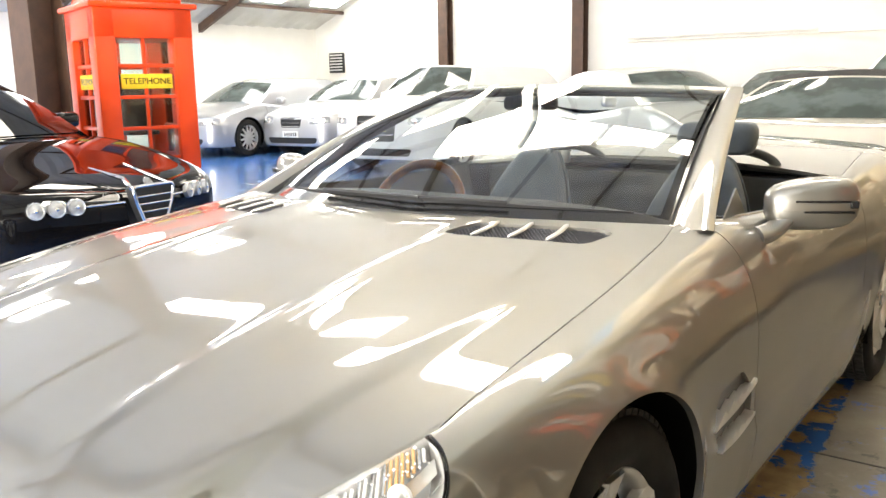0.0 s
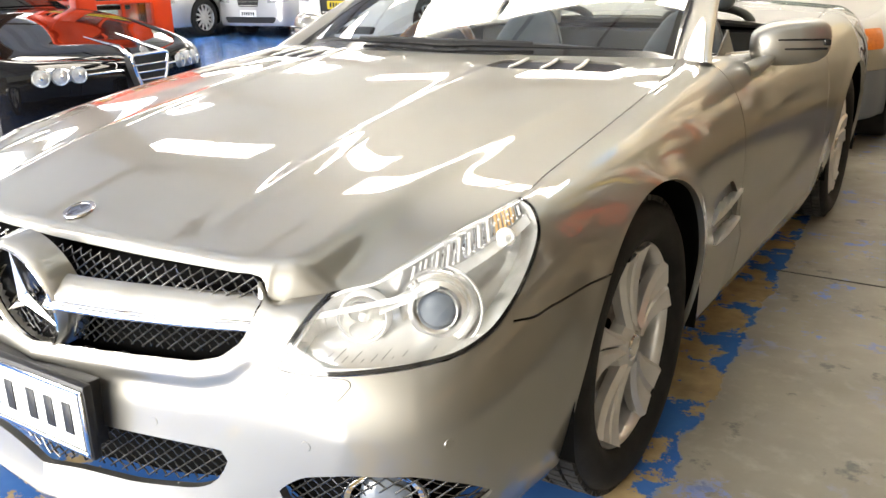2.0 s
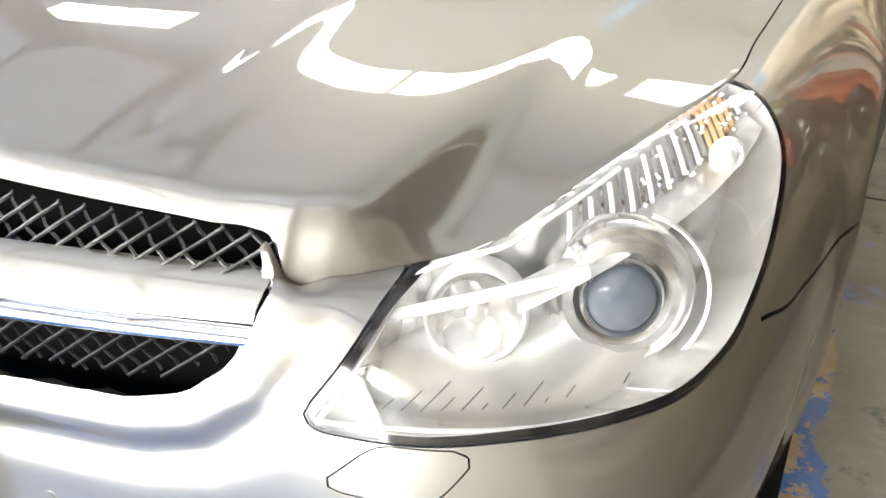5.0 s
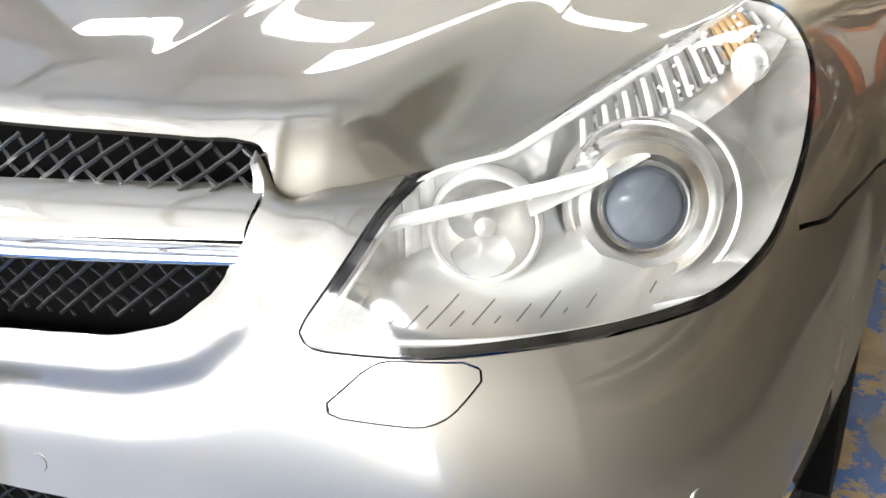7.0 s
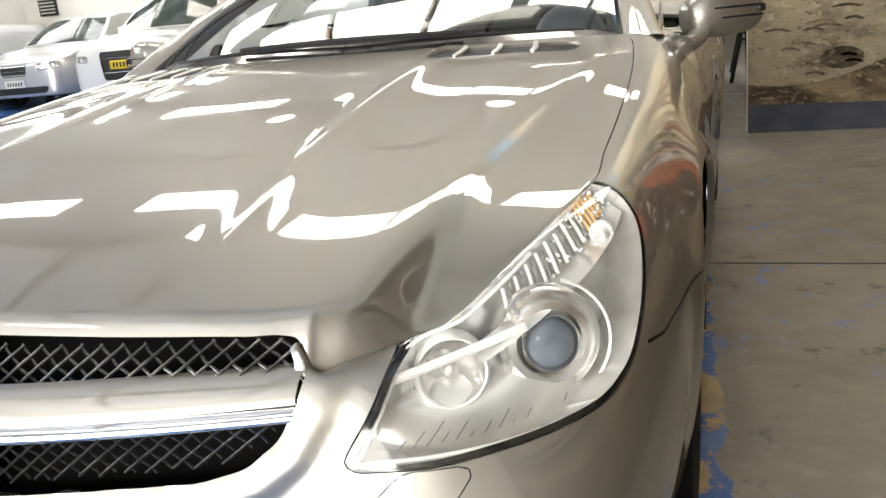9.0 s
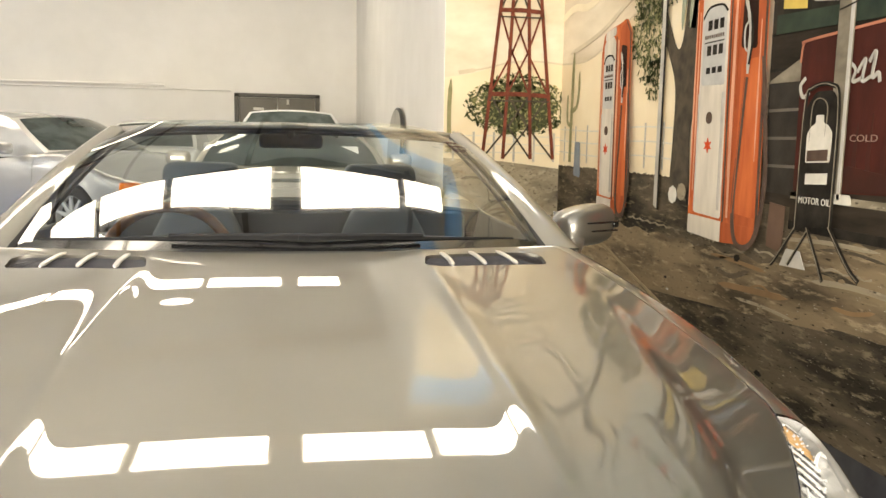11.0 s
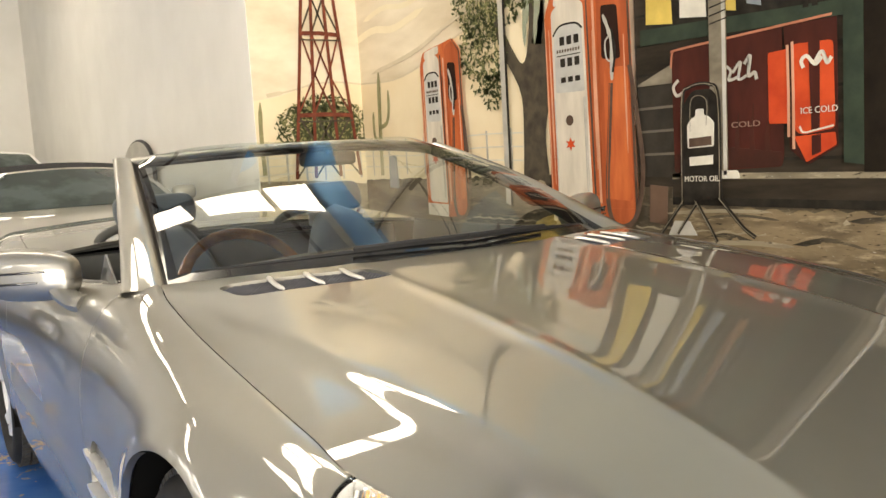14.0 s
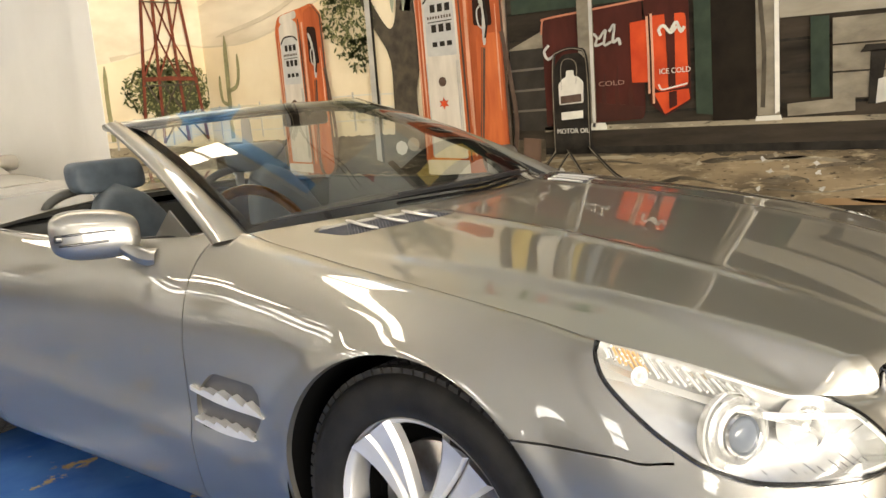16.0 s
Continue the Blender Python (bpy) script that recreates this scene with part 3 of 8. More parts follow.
# long wall, sky to ground
wp("sky", [(RY, 0.95), (3.0, 0.95), (2.4, 1.4), (2.4, 5.4), (RY, 5.4)], 0, SKY)
rnd = random.Random(4)
for k in range(9):
    y, z = rnd.uniform(3.1, 5.2), rnd.uniform(1.95, 3.2)
    pts = curve_pts([(y + 0.5, z), (y + 0.2, z + 0.05), (y - 0.1, z + 0.02), (y - 0.5, z + 0.09)], 14)
    wp("cloud", stroke(pts, [0.002] + [0.05 * rnd.uniform(0.5, 1.3)] * 12 + [0.002]), 1, DUNE2 if k % 2 else paintm("cloud%d" % k, (0.80, 0.71, 0.52), (0.72, 0.62, 0.42), 3))
wp("blue_sky", [(RY, 5.0), (3.6, 5.1), (2.2, 5.0), (-1.1, 5.1), (-1.1, 4.3), (2.4, 4.3), (3.4, 4.25), (4.4, 4.35), (RY, 4.25)], 1, BLUESKY)
wp("far_dune", [tuple(q) for q in curve_pts([(RY, 1.74), (4.9, 1.72), (4.5, 1.78), (4.1, 1.90), (3.7, 1.98), (3.2, 2.02), (2.7, 2.0)], 30)] + [(2.7, 1.0), (RY, 1.0)], 2, DUNE)
wp("dune_crest", stroke(curve_pts([(RY, 1.745), (4.9, 1.725), (4.5, 1.785), (4.1, 1.905), (3.7, 1.985), (3.2, 2.02)], 26), 0.012), 3, CREST)
wp("dune_shade", stroke(curve_pts([(5.2, 1.80), (4.6, 1.88), (4.1, 2.02), (3.6, 2.14)], 20), [0.004] + [0.03] * 18 + [0.004]), 3, CREST)
wp("ground", ragged(RY, -1.1, 0.0, 1.02, 0.006, 300, 3), 4, DARKDIRT)
wp("ground_near", [(RY, 0.0), (RY, 0.62)] + [(RY - 0.06 * i, 0.62 + 0.09 * min(1, i / 20) + 0.012 * math.sin(i * 1.3)) for i in range(1, 106)] + [(-1.1, 0.0)], 5, DIRT)
wp("ground_shadow", [tuple(q) for q in curve_pts([(RY, 0.46), (4.7, 0.50), (3.9, 0.40), (3.0, 0.44), (2.0, 0.52), (0.5, 0.64), (-1.1, 0.62)], 50)] + [(-1.1, 0), (RY, 0)], 6, DARKDIRT)
wp("pale_ground", [(2.36, 0.70)] + [(2.36 - 0.035 * i, 0.845 + 0.010 * math.sin(i * 1.7) + 0.006 * math.sin(i * 0.6)) for i in range(100)] + [(-1.1, 0.66)] + [(-1.0 + 0.07 * i, 0.715 + 0.025 * math.sin(i * 0.9)) for i in range(48)], 6, DIRT)
wp("skirting", [(RY, 0.0), (-1.1, 0.0), (-1.1, 0.10), (RY, 0.13)], 7, paintm("skirting", (0.045, 0.045, 0.05), (0.07, 0.07, 0.075), 8))
for a, b in ((4.75, 4.52), (4.0, 3.3), (3.2, 2.95), (2.6, 1.85)):
    wp("kerb_light", stroke([(a + (b - a) * i / 20, 0.775 - 0.012 * (4.7 - a) - 0.01 * i / 20 + 0.006 * math.sin(i * 2.1 + a)) for i in range(21)], [0.003 + 0.008 * abs(math.sin(i * 0.9 + b)) for i in range(21)]), 7, GREYDIRT)
for k in range(46):
    y, z = rnd.uniform(-0.2, 5.2), rnd.uniform(0.15, 0.72)
    s = rnd.uniform(0.006, 0.028)
    wp("pebble", [(y + s * math.cos(a) * rnd.uniform(0.7, 1.6), z + 0.55 * s * math.sin(a) * rnd.uniform(0.6, 1.3)) for a in np.linspace(0, 6.28, 7)[:-1]], 8, (STEEL, GREYDIRT, DIRT, INK)[k % 4])
for k in range(26):
    y, z, l = rnd.uniform(-0.3, 3.2), rnd.uniform(0.52, 0.90), rnd.uniform(0.15, 0.6)
    wp("rut", stroke(curve_pts([(y, z), (y - l * 0.5, z + rnd.uniform(-0.02, 0.02)), (y - l, z + rnd.uniform(-0.02, 0.03))], 10), [0.002] + [rnd.uniform(0.008, 0.03)] * 8 + [0.002]), 7, (GREYDIRT, DARKDIRT, paintm("rust_dirt", (0.30, 0.19, 0.10)) if "paint_rust_dirt" not in bpy.data.materials else bpy.data.materials["paint_rust_dirt"])[k % 3])
wp("earth_bank", [tuple(q) for q in curve_pts([(5.36, 0.65), (4.95, 0.60), (4.5, 0.56), (3.9, 0.42), (3.2, 0.26), (2.7, 0.17)], 24)] + [tuple(q) for q in curve_pts([(3.3, 0.16), (4.0, 0.20), (4.7, 0.22), (5.36, 0.20)], 20)], 7, TANDIRT)
wp("bank_crest", stroke(curve_pts([(5.37, 0.66), (4.95, 0.615), (4.5, 0.575), (3.9, 0.44), (3.2, 0.28), (2.7, 0.18)], 40), [0.004] + [0.012 + 0.010 * abs(math.sin(i * 0.8)) for i in range(38)] + [0.004]), 8, paintm("crest_light", (0.36, 0.29, 0.18), (0.24, 0.19, 0.12), 16, stretch=(1, 0.5, 1.5)))
for k in range(34):
    y, z = rnd.choice((0.9, 1.0, 1.15, 0.7, 1.55, 1.2)) + rnd.uniform(-0.1, 0.1), rnd.uniform(0.66, 0.99)
    wp("scuff", [(y + 0.022 * math.cos(a) * rnd.uniform(0.2, 1), z + 0.016 * math.sin(a) * rnd.uniform(0.2, 1)) for a in np.linspace(0, 6.28, 10)[:-1]], 9, (GREYDIRT, STEEL, DIRT)[k % 3])
# fence and cactus
for z in (1.10, 1.18, 1.26):
    wp("fence_rail", stroke(curve_pts([(5.38, z + 0.02), (4.6, z), (3.9, z + 0.02), (3.25, z)], 20), 0.008), 5, WHITEP2)
for k in range(9):
    wp("fence_post", [(5.25 - 0.24 * k, 1.05), (5.265 - 0.24 * k, 1.05), (5.265 - 0.24 * k, 1.30), (5.25 - 0.24 * k, 1.30)], 5, STEEL)
for pts, w in (([(5.13, 1.05), (5.12, 1.4), (5.10, 1.80)], 0.045), ([(5.11, 1.40), (5.02, 1.43), (4.98, 1.52), (4.975, 1.66)], 0.03), ([(5.13, 1.30), (5.20, 1.33), (5.215, 1.42), (5.21, 1.52)], 0.028)):
    wp("cactus", stroke(curve_pts(pts, 14), [w] * 12 + [w * 0.8, w * 0.2]), 6, paintm("cactus", (0.33, 0.30, 0.16), (0.20, 0.19, 0.10), 20) if "paint_cactus" not in bpy.data.materials else bpy.data.materials["paint_cactus"])
wp("barrel", [(5.03, 0.96), (4.90, 0.95), (4.915, 1.19), (5.02, 1.19)], 6, BLUEB, 0.02)
# tree
wp("trunk", [tuple(q) for q in np.vstack([curve_pts([(3.47, 0.98), (3.45, 1.25), (3.46, 1.5), (3.62, 1.75), (3.72, 2.0)], 16), curve_pts([(3.66, 2.0), (3.52, 1.75), (3.42, 1.66), (3.36, 1.85), (3.33, 2.4)], 16), curve_pts([(3.20, 2.4), (3.23, 1.8), (3.20, 1.5), (3.26, 1.25), (3.24, 0.98)], 16)])], 7, BARK)
wp("branch", stroke(curve_pts([(3.30, 1.75), (3.22, 2.1), (3.10, 2.5)], 12), [0.09, 0.08, 0.08, 0.07, 0.07, 0.06, 0.06, 0.05, 0.05, 0.04, 0.03, 0.02]), 7, paintm("pale_bark", (0.24, 0.235, 0.19), (0.12, 0.115, 0.09), 12))
lv = part("tree_leaves", join(leaves(3.80, 1.80, 0.24, 0.30, 420, 0.020, 5, WX - 0.0185, True), leaves(3.72, 2.15, 0.40, 0.30, 420, 0.022, 7, WX - 0.0185, True), leaves(3.25, 2.25, 0.30, 0.35, 300, 0.022, 8, WX - 0.0185, True), leaves(3.70, 1.52, 0.12, 0.10, 90, 0.018, 9, WX - 0.0185, True)), LEAF, mural, smooth=False)
tagged(lv, kind="stuff")
lv = part("pale_leaves", join(leaves(3.80, 1.86, 0.22, 0.27, 200, 0.015, 15, WX - 0.0200, True), leaves(3.72, 2.2, 0.38, 0.28, 200, 0.016, 17, WX - 0.0200, True), leaves(3.3, 2.3, 0.28, 0.3, 120, 0.016, 19, WX - 0.0200, True)), LEAF2, mural, smooth=False)
tagged(lv, kind="stuff")
for k in range(5):
    wp("stem_light", stroke(curve_pts([(3.40 - 0.03 * k, 1.75 + 0.12 * (k % 3)), (3.39 - 0.035 * k, 1.95 + 0.1 * (k % 3)), (3.37 - 0.03 * k, 2.1 + 0.1 * (k % 3))], 8), [0.004] + [0.03] * 6 + [0.004]), 9 + 0.5 * k, paintm("sage", (0.33, 0.35, 0.26), (0.20, 0.22, 0.15), 16) if "paint_sage" not in bpy.data.materials else bpy.data.materials["paint_sage"])
wp("pole", [(3.635, 0.86), (3.575, 0.84), (3.545, 4.3), (3.605, 4.3)], 12, STEEL)
wp("pole_shade", [(3.588, 0.84), (3.570, 0.84), (3.542, 4.3), (3.560, 4.3)], 13, INK)
for k in range(5):
    wp("bush_stone", [(3.42 - 0.10 * k + 0.05 * math.cos(a), 0.93 + 0.02 * (k % 2) + 0.045 * math.sin(a)) for a in np.linspace(0, 6.28, 9)[:-1]], 8, (WHITEP2, GREYDIRT, INK)[k % 3])


def pump(y0, y1, z0, z1, k):
    """A painted petrol pump between y0 (its left) and y1, with its face, dial, hose and base."""
    d, h = y0 - y1, z1 - z0
    Y = lambda f: y0 - d * f
    Z = lambda f: z0 + h * f
    wp("pump_body", [(Y(0), Z(0.05)), (Y(0.99), Z(0.03)), (Y(0.96), Z(0.93)), (Y(0.80), Z(1.0)), (Y(0.62), Z(0.985)), (Y(0.30), Z(0.97)), (Y(0.08), Z(0.955)), (Y(0.0), Z(0.88))], 14, ORANGEP, 0.03)
    wp("pump_side", [(Y(0.60), Z(0.06)), (Y(0.98), Z(0.05)), (Y(0.95), Z(0.92)), (Y(0.80), Z(0.985)), (Y(0.62), Z(0.96))], 15, ORANGED, 0.03)
    wp("pump_panel", [(Y(0.66), Z(0.10)), (Y(0.95), Z(0.09)), (Y(0.93), Z(0.62)), (Y(0.68), Z(0.62))], 16, ORANGEP, 0.03)
    wp("pump_recess", [(Y(0.66), Z(0.66)), (Y(0.86), Z(0.65)), (Y(0.84), Z(0.86)), (Y(0.67), Z(0.87))], 16, paintm("recess", (0.035, 0.018, 0.013)) if "paint_recess" not in bpy.data.materials else bpy.data.materials["paint_recess"], 0.02)
    wp("pump_face", [(Y(0.09), Z(0.08)), (Y(0.50), Z(0.07)), (Y(0.47), Z(0.90)), (Y(0.40), Z(0.925)), (Y(0.20), Z(0.925)), (Y(0.09), Z(0.89))], 16, CREAM, 0.02)
    wp("pump_crown", [(Y(0.12), Z(0.91)), (Y(0.48), Z(0.93)), (Y(0.48), Z(0.975)), (Y(0.14), Z(0.955))], 17, CREAM, 0.02)
    wp("pump_dial", [(Y(0.12), Z(0.55)), (Y(0.46), Z(0.545)), (Y(0.45), Z(0.80)), (Y(0.38), Z(0.825)), (Y(0.20), Z(0.825)), (Y(0.12), Z(0.80))], 17, DIAL, 0.015)
    wp("dial_rim", stroke(curve_pts([(Y(0.11), Z(0.79)), (Y(0.20), Z(0.826)), (Y(0.38), Z(0.826)), (Y(0.46), Z(0.80))], 14), 0.010), 18, INK)
    for r_, zf in enumerate((0.745, 0.655, 0.59)):
        for c in range(3):
            f = 0.19 + 0.085 * c
            wp("dial_mark", [(Y(f), Z(zf)), (Y(f + 0.055), Z(zf)), (Y(f + 0.055), Z(zf + (0.035 if r_ < 2 else 0.022))), (Y(f), Z(zf + (0.035 if r_ < 2 else 0.022)))], 18, INK)
    wp("dial_line", [(Y(0.15), Z(0.70)), (Y(0.43), Z(0.70)), (Y(0.43), Z(0.704)), (Y(0.15), Z(0.704))], 18, INK)
    wp("face_badge", [(Y(0.27) + 0.028 * math.cos(a), Z(0.43) + 0.028 * math.sin(a)) for a in np.linspace(0, 6.28, 13)[:-1]], 18, HOSE)
    wp("face_badge", [(Y(0.27) + 0.04 * math.cos(a) * (1 if i % 2 else 0.45), Z(0.33) + 0.035 * math.sin(a) * (1 if i % 2 else 0.45)) for i, a in enumerate(np.linspace(0, 6.28, 13)[:-1])], 18, REDB)
    wp("pump_base", [(Y(0.02), Z(0.0)), (Y(0.52), Z(-0.012)), (Y(0.52), Z(0.062)), (Y(0.02), Z(0.07))], 17, CREAM, 0.008)
    wp("pump_base", [(Y(0.52), Z(-0.012)), (Y(0.95), Z(0.0)), (Y(0.97), Z(0.06)), (Y(0.52), Z(0.062))], 17, ORANGED, 0.008)
    wp("pump_edge", stroke([(Y(0.60), Z(0.08)), (Y(0.585), Z(0.9))], 0.014), 18, paintm("pump_light", (0.72, 0.36, 0.22)) if "paint_pump_light" not in bpy.data.materials else bpy.data.materials["paint_pump_light"])
    wp("hose", stroke(curve_pts([(Y(0.76), Z(0.56)), (Y(0.72), Z(0.35)), (Y(0.68), Z(0.10)), (Y(0.76), Z(-0.005)), (Y(0.96), Z(0.02)), (Y(1.06), Z(0.20)), (Y(1.02), Z(0.42)), (Y(0.96), Z(0.62))], 60), 0.026), 19, HOSE)
    wp("hose_light", stroke(curve_pts([(Y(0.753), Z(0.56)), (Y(0.713), Z(0.35)), (Y(0.673), Z(0.10))], 24), 0.005), 20, ORANGED)
    wp("nozzle", stroke(curve_pts([(Y(0.70), Z(0.83)), (Y(0.76), Z(0.76)), (Y(0.78), Z(0.70)), (Y(0.775), Z(0.57))], 16), [0.010, 0.018, 0.022, 0.016, 0.016, 0.026, 0.022, 0.016, 0.012, 0.014, 0.012, 0.018, 0.022, 0.020, 0.022, 0.012]), 20, STEEL)
    wp("nozzle_guard", stroke(curve_pts([(Y(0.76), Z(0.745)), (Y(0.715), Z(0.72)), (Y(0.725), Z(0.66)), (Y(0.775), Z(0.64))], 14), 0.008), 20, STEEL)
    wp("pump_outline", stroke([(Y(0.985), Z(0.05)), (Y(0.972), Z(0.5)), (Y(0.955), Z(0.92)), (Y(0.80), Z(0.993))], [0.016, 0.014, 0.012, 0.004]), 18, HOSE)
    wp("pump_outline", stroke([(Y(0.54), Z(0.06)), (Y(0.525), Z(0.5)), (Y(0.51), Z(0.92))], [0.010, 0.012, 0.006]), 17, HOSE)
    for i in range(7):
        f = (0.02, 0.045, 0.065, 0.555, 0.575, 0.63, 0.91)[i]
        wp("pump_streak", stroke([(Y(f), Z(0.10 + 0.03 * i)), (Y(f - 0.004), Z(0.45)), (Y(f - 0.008), Z(0.86 - 0.02 * i))], [0.002, 0.008 if i % 2 else 0.012, 0.002]), 17, (PUMPLIGHT, ORANGED)[i % 2])
    for i in range(3):
        wp("face_shade", stroke([(Y(0.105 + 0.37 * (i > 0) - 0.02 * (i > 1)), Z(0.10)), (Y(0.10 + 0.37 * (i > 0) - 0.02 * (i > 1)), Z(0.52))], [0.004, 0.010]), 18, STEEL)
    for i in range(9):
        wp("dial_small_mark", [(Y(0.15 + 0.032 * i), Z(0.715)), (Y(0.166 + 0.032 * i), Z(0.715)), (Y(0.166 + 0.032 * i), Z(0.728)), (Y(0.15 + 0.032 * i), Z(0.728))], 18, HOSE)
    wp("nozzle_grip", stroke(curve_pts([(Y(0.79), Z(0.77)), (Y(0.82), Z(0.68)), (Y(0.79), Z(0.60))], 10), 0.012), 21, INK)


pump(3.21, 2.56, 0.765, 2.03, 0)
pump(4.50, 4.01, 0.775, 1.905, 1)
# store front
wp("pale_sky", [(2.9, 2.3), (-1.1, 2.3), (-1.1, 5.4), (2.9, 5.4)], 3, paintm("pale_sky", (0.50, 0.53, 0.47), (0.62, 0.62, 0.54), 1.6))
wp("store_wall", [(2.56, 0.95), (2.56, 2.62), (-1.1, 2.55), (-1.1, 0.95)], 9, PLANK)
wp("eave_board", [(2.66, 2.60), (-1.1, 2.53), (-1.1, 2.60), (2.66, 2.67)], 11, PLANK2)
for k in range(11):
    z = 1.06 + 0.14 * k
    wp("board_line", [(2.56, z), (-1.1, z - 0.02), (-1.1, z - 0.008), (2.56, z + 0.012)], 10, INK)
wp("porch_edge", [(2.35, 0.985), (-1.1, 0.955), (-1.1, 0.975), (2.35, 1.012)], 11, GREYDIRT)
wp("porch_face", [(2.35, 0.90), (-1.1, 0.87), (-1.1, 0.955), (2.35, 0.985)], 11, PLANK)
wp("porch_shadow", [(2.35, 0.865), (-1.1, 0.83), (-1.1, 0.87), (2.35, 0.90)], 12, INK)
wp("crate", [(2.50, 0.78), (2.39, 0.765), (2.38, 0.95), (2.49, 0.96)], 12, paintm("crate", (0.16, 0.10, 0.07)))
wp("counter", [(2.57, 1.435), (2.16, 1.43), (2.15, 1.515), (2.33, 1.52)], 12, PLANK2)
wp("counter_front", [(2.55, 1.0), (2.20, 0.99), (2.18, 1.43), (2.55, 1.43)], 11, paintm("counter_front", (0.050, 0.043, 0.034), (0.028, 0.024, 0.02), 8))
for k in range(3):
    wp("counter_rail", [(2.55, 1.10 + 0.11 * k), (2.2, 1.10 + 0.11 * k), (2.2, 1.112 + 0.11 * k), (2.55, 1.112 + 0.11 * k)], 12, paintm("rail%d" % k, (0.15, 0.13, 0.105)))
# window with curtains
wp("window_sill", [(2.52, 1.625), (1.44, 1.60), (1.44, 1.66), (2.52, 1.70)], 13, GREEN)
wp("window_glass", [(2.48, 1.69), (1.48, 1.655), (1.48, 2.6), (2.48, 2.6)], 12, INK)
for k, (y, wd, m_) in enumerate(((2.40, 0.16, YELL), (2.20, 0.15, WHITEP2), (2.02, 0.10, YELL), (1.88, 0.07, BLUEB), (1.72, 0.06, paintm("cloth_brown", (0.25, 0.13, 0.07))))):
    wp("curtain", [(y + wd / 2, 1.72), (y - wd / 2, 1.70), (y - wd / 3, 2.5), (y + wd / 3, 2.5)], 13, m_)
wp("window_frame", [(1.50, 1.62), (1.44, 1.62), (1.44, 2.6), (1.50, 2.6)], 14, GREEN)
for y in (1.64, 1.60):
    wp("bottle", [(y + 0.012, 1.655), (y - 0.012, 1.655), (y - 0.012, 1.72), (y - 0.005, 1.75), (y + 0.005, 1.75), (y + 0.012, 1.72)], 15, INK)
# drinks cooler
wp("cooler_body", [(2.33, 1.555), (2.31, 1.575), (1.75, 1.60), (1.75, 1.08), (1.76, 1.03), (2.33, 1.015)], 13, REDM, 0.015)
wp("cooler_top", stroke(curve_pts([(2.335, 1.50), (2.325, 1.562), (2.30, 1.578), (2.0, 1.592), (1.53, 1.612)], 24), 0.010), 14, paintm("cooler_trim", (0.50, 0.20, 0.12)))
wp("cooler_end", [(1.74, 1.60), (1.51, 1.60), (1.51, 1.105), (1.64, 1.035), (1.72, 1.10)], 14, REDM, 0.01)
for k in range(7):
    y = 2.27 - 0.075 * k
    wp("cooler_shade", stroke([(y, 1.03), (y + 0.008, 1.16), (y - 0.004, 1.24 + 0.03 * (k % 3))], [0.030, 0.022, 0.002]), 14, COOLDARK)
wp("cooler_base_shade", [(2.325, 1.02), (1.76, 1.035), (1.755, 1.09), (2.0, 1.12), (2.325, 1.10)], 15, COOLDARK)
wp("cooler_door", [(1.815, 1.50), (1.725, 1.505), (1.725, 1.205), (1.815, 1.21)], 15, REDB, 0.008)
wp("cooler_lid", [(1.705, 1.52), (1.525, 1.515), (1.52, 1.175), (1.665, 1.155), (1.70, 1.18)], 15, REDB, 0.02)
wp("cooler_shadow", [(1.63, 1.52), (1.58, 1.518), (1.585, 1.17), (1.62, 1.165)], 16, REDM)
wp("cooler_foot", [(1.70, 1.15), (1.52, 1.16), (1.515, 1.11), (1.645, 1.045)], 15, REDB, 0.006)
wp("cooler_foot_gap", [(1.62, 1.15), (1.58, 1.155), (1.58, 1.085), (1.62, 1.07)], 16, REDM)
for y, z0, z1 in ((1.722, 1.15, 1.52), (1.700, 1.10, 1.53)):
    wp("cooler_rim", stroke([(y, z1), (y - 0.002, (z0 + z1) / 2), (y, z0)], 0.011), 17, paintm("rim%d" % int(z0 * 100), (0.66, 0.34, 0.22)))
wp("lid_rim", stroke(curve_pts([(1.672, 1.19), (1.655, 1.165), (1.60, 1.172), (1.525, 1.185)], 14), 0.007), 17, WHITEP2)
# white brush ribbons where a maker's mark stands
for pts, w in (([(2.05, 1.40), (2.07, 1.44), (2.04, 1.475), (2.00, 1.45), (2.01, 1.41), (1.96, 1.42)], 0.012), ([(1.99, 1.44), (1.95, 1.48), (1.96, 1.41), (1.92, 1.42)], 0.012), ([(1.93, 1.47), (1.90, 1.50), (1.91, 1.42), (1.88, 1.43), (1.87, 1.40)], 0.014), ([(2.29, 1.44), (2.32, 1.41), (2.30, 1.37), (2.26, 1.385)], 0.014)):
    wp("white_ribbon", stroke(curve_pts(pts, 30), w), 16, STEEL)
for pts in ([(1.652, 1.42), (1.66, 1.45), (1.635, 1.465), (1.60, 1.43), (1.57, 1.455)], [(1.60, 1.44), (1.57, 1.475), (1.55, 1.43), (1.53, 1.45)]):
    wp("white_ribbon", stroke(curve_pts(pts, 24), 0.014), 17, WHITEP2)
TOWALL = Matrix(((0, 0, -1, 0), (-1, 0, 0, 0), (0, 1, 0, 0), (0, 0, 0, 1)))
text("lettering", "ICE COLD", 0.036, WHITEP2, mural, Matrix.Translation((WX - 0.033, 1.585, 1.250)) @ TOWALL, 0.0006)
text("lettering", "COLD", 0.034, paintm("faint", (0.34, 0.22, 0.17)), mural, Matrix.Translation((WX - 0.029, 1.93, 1.215)) @ TOWALL, 0.0006, squeeze=1.6)
wp("grey_post", [(2.112, 1.0), (2.025, 1.0), (2.005, 2.58), (2.10, 2.58)], 18, PLANK2)
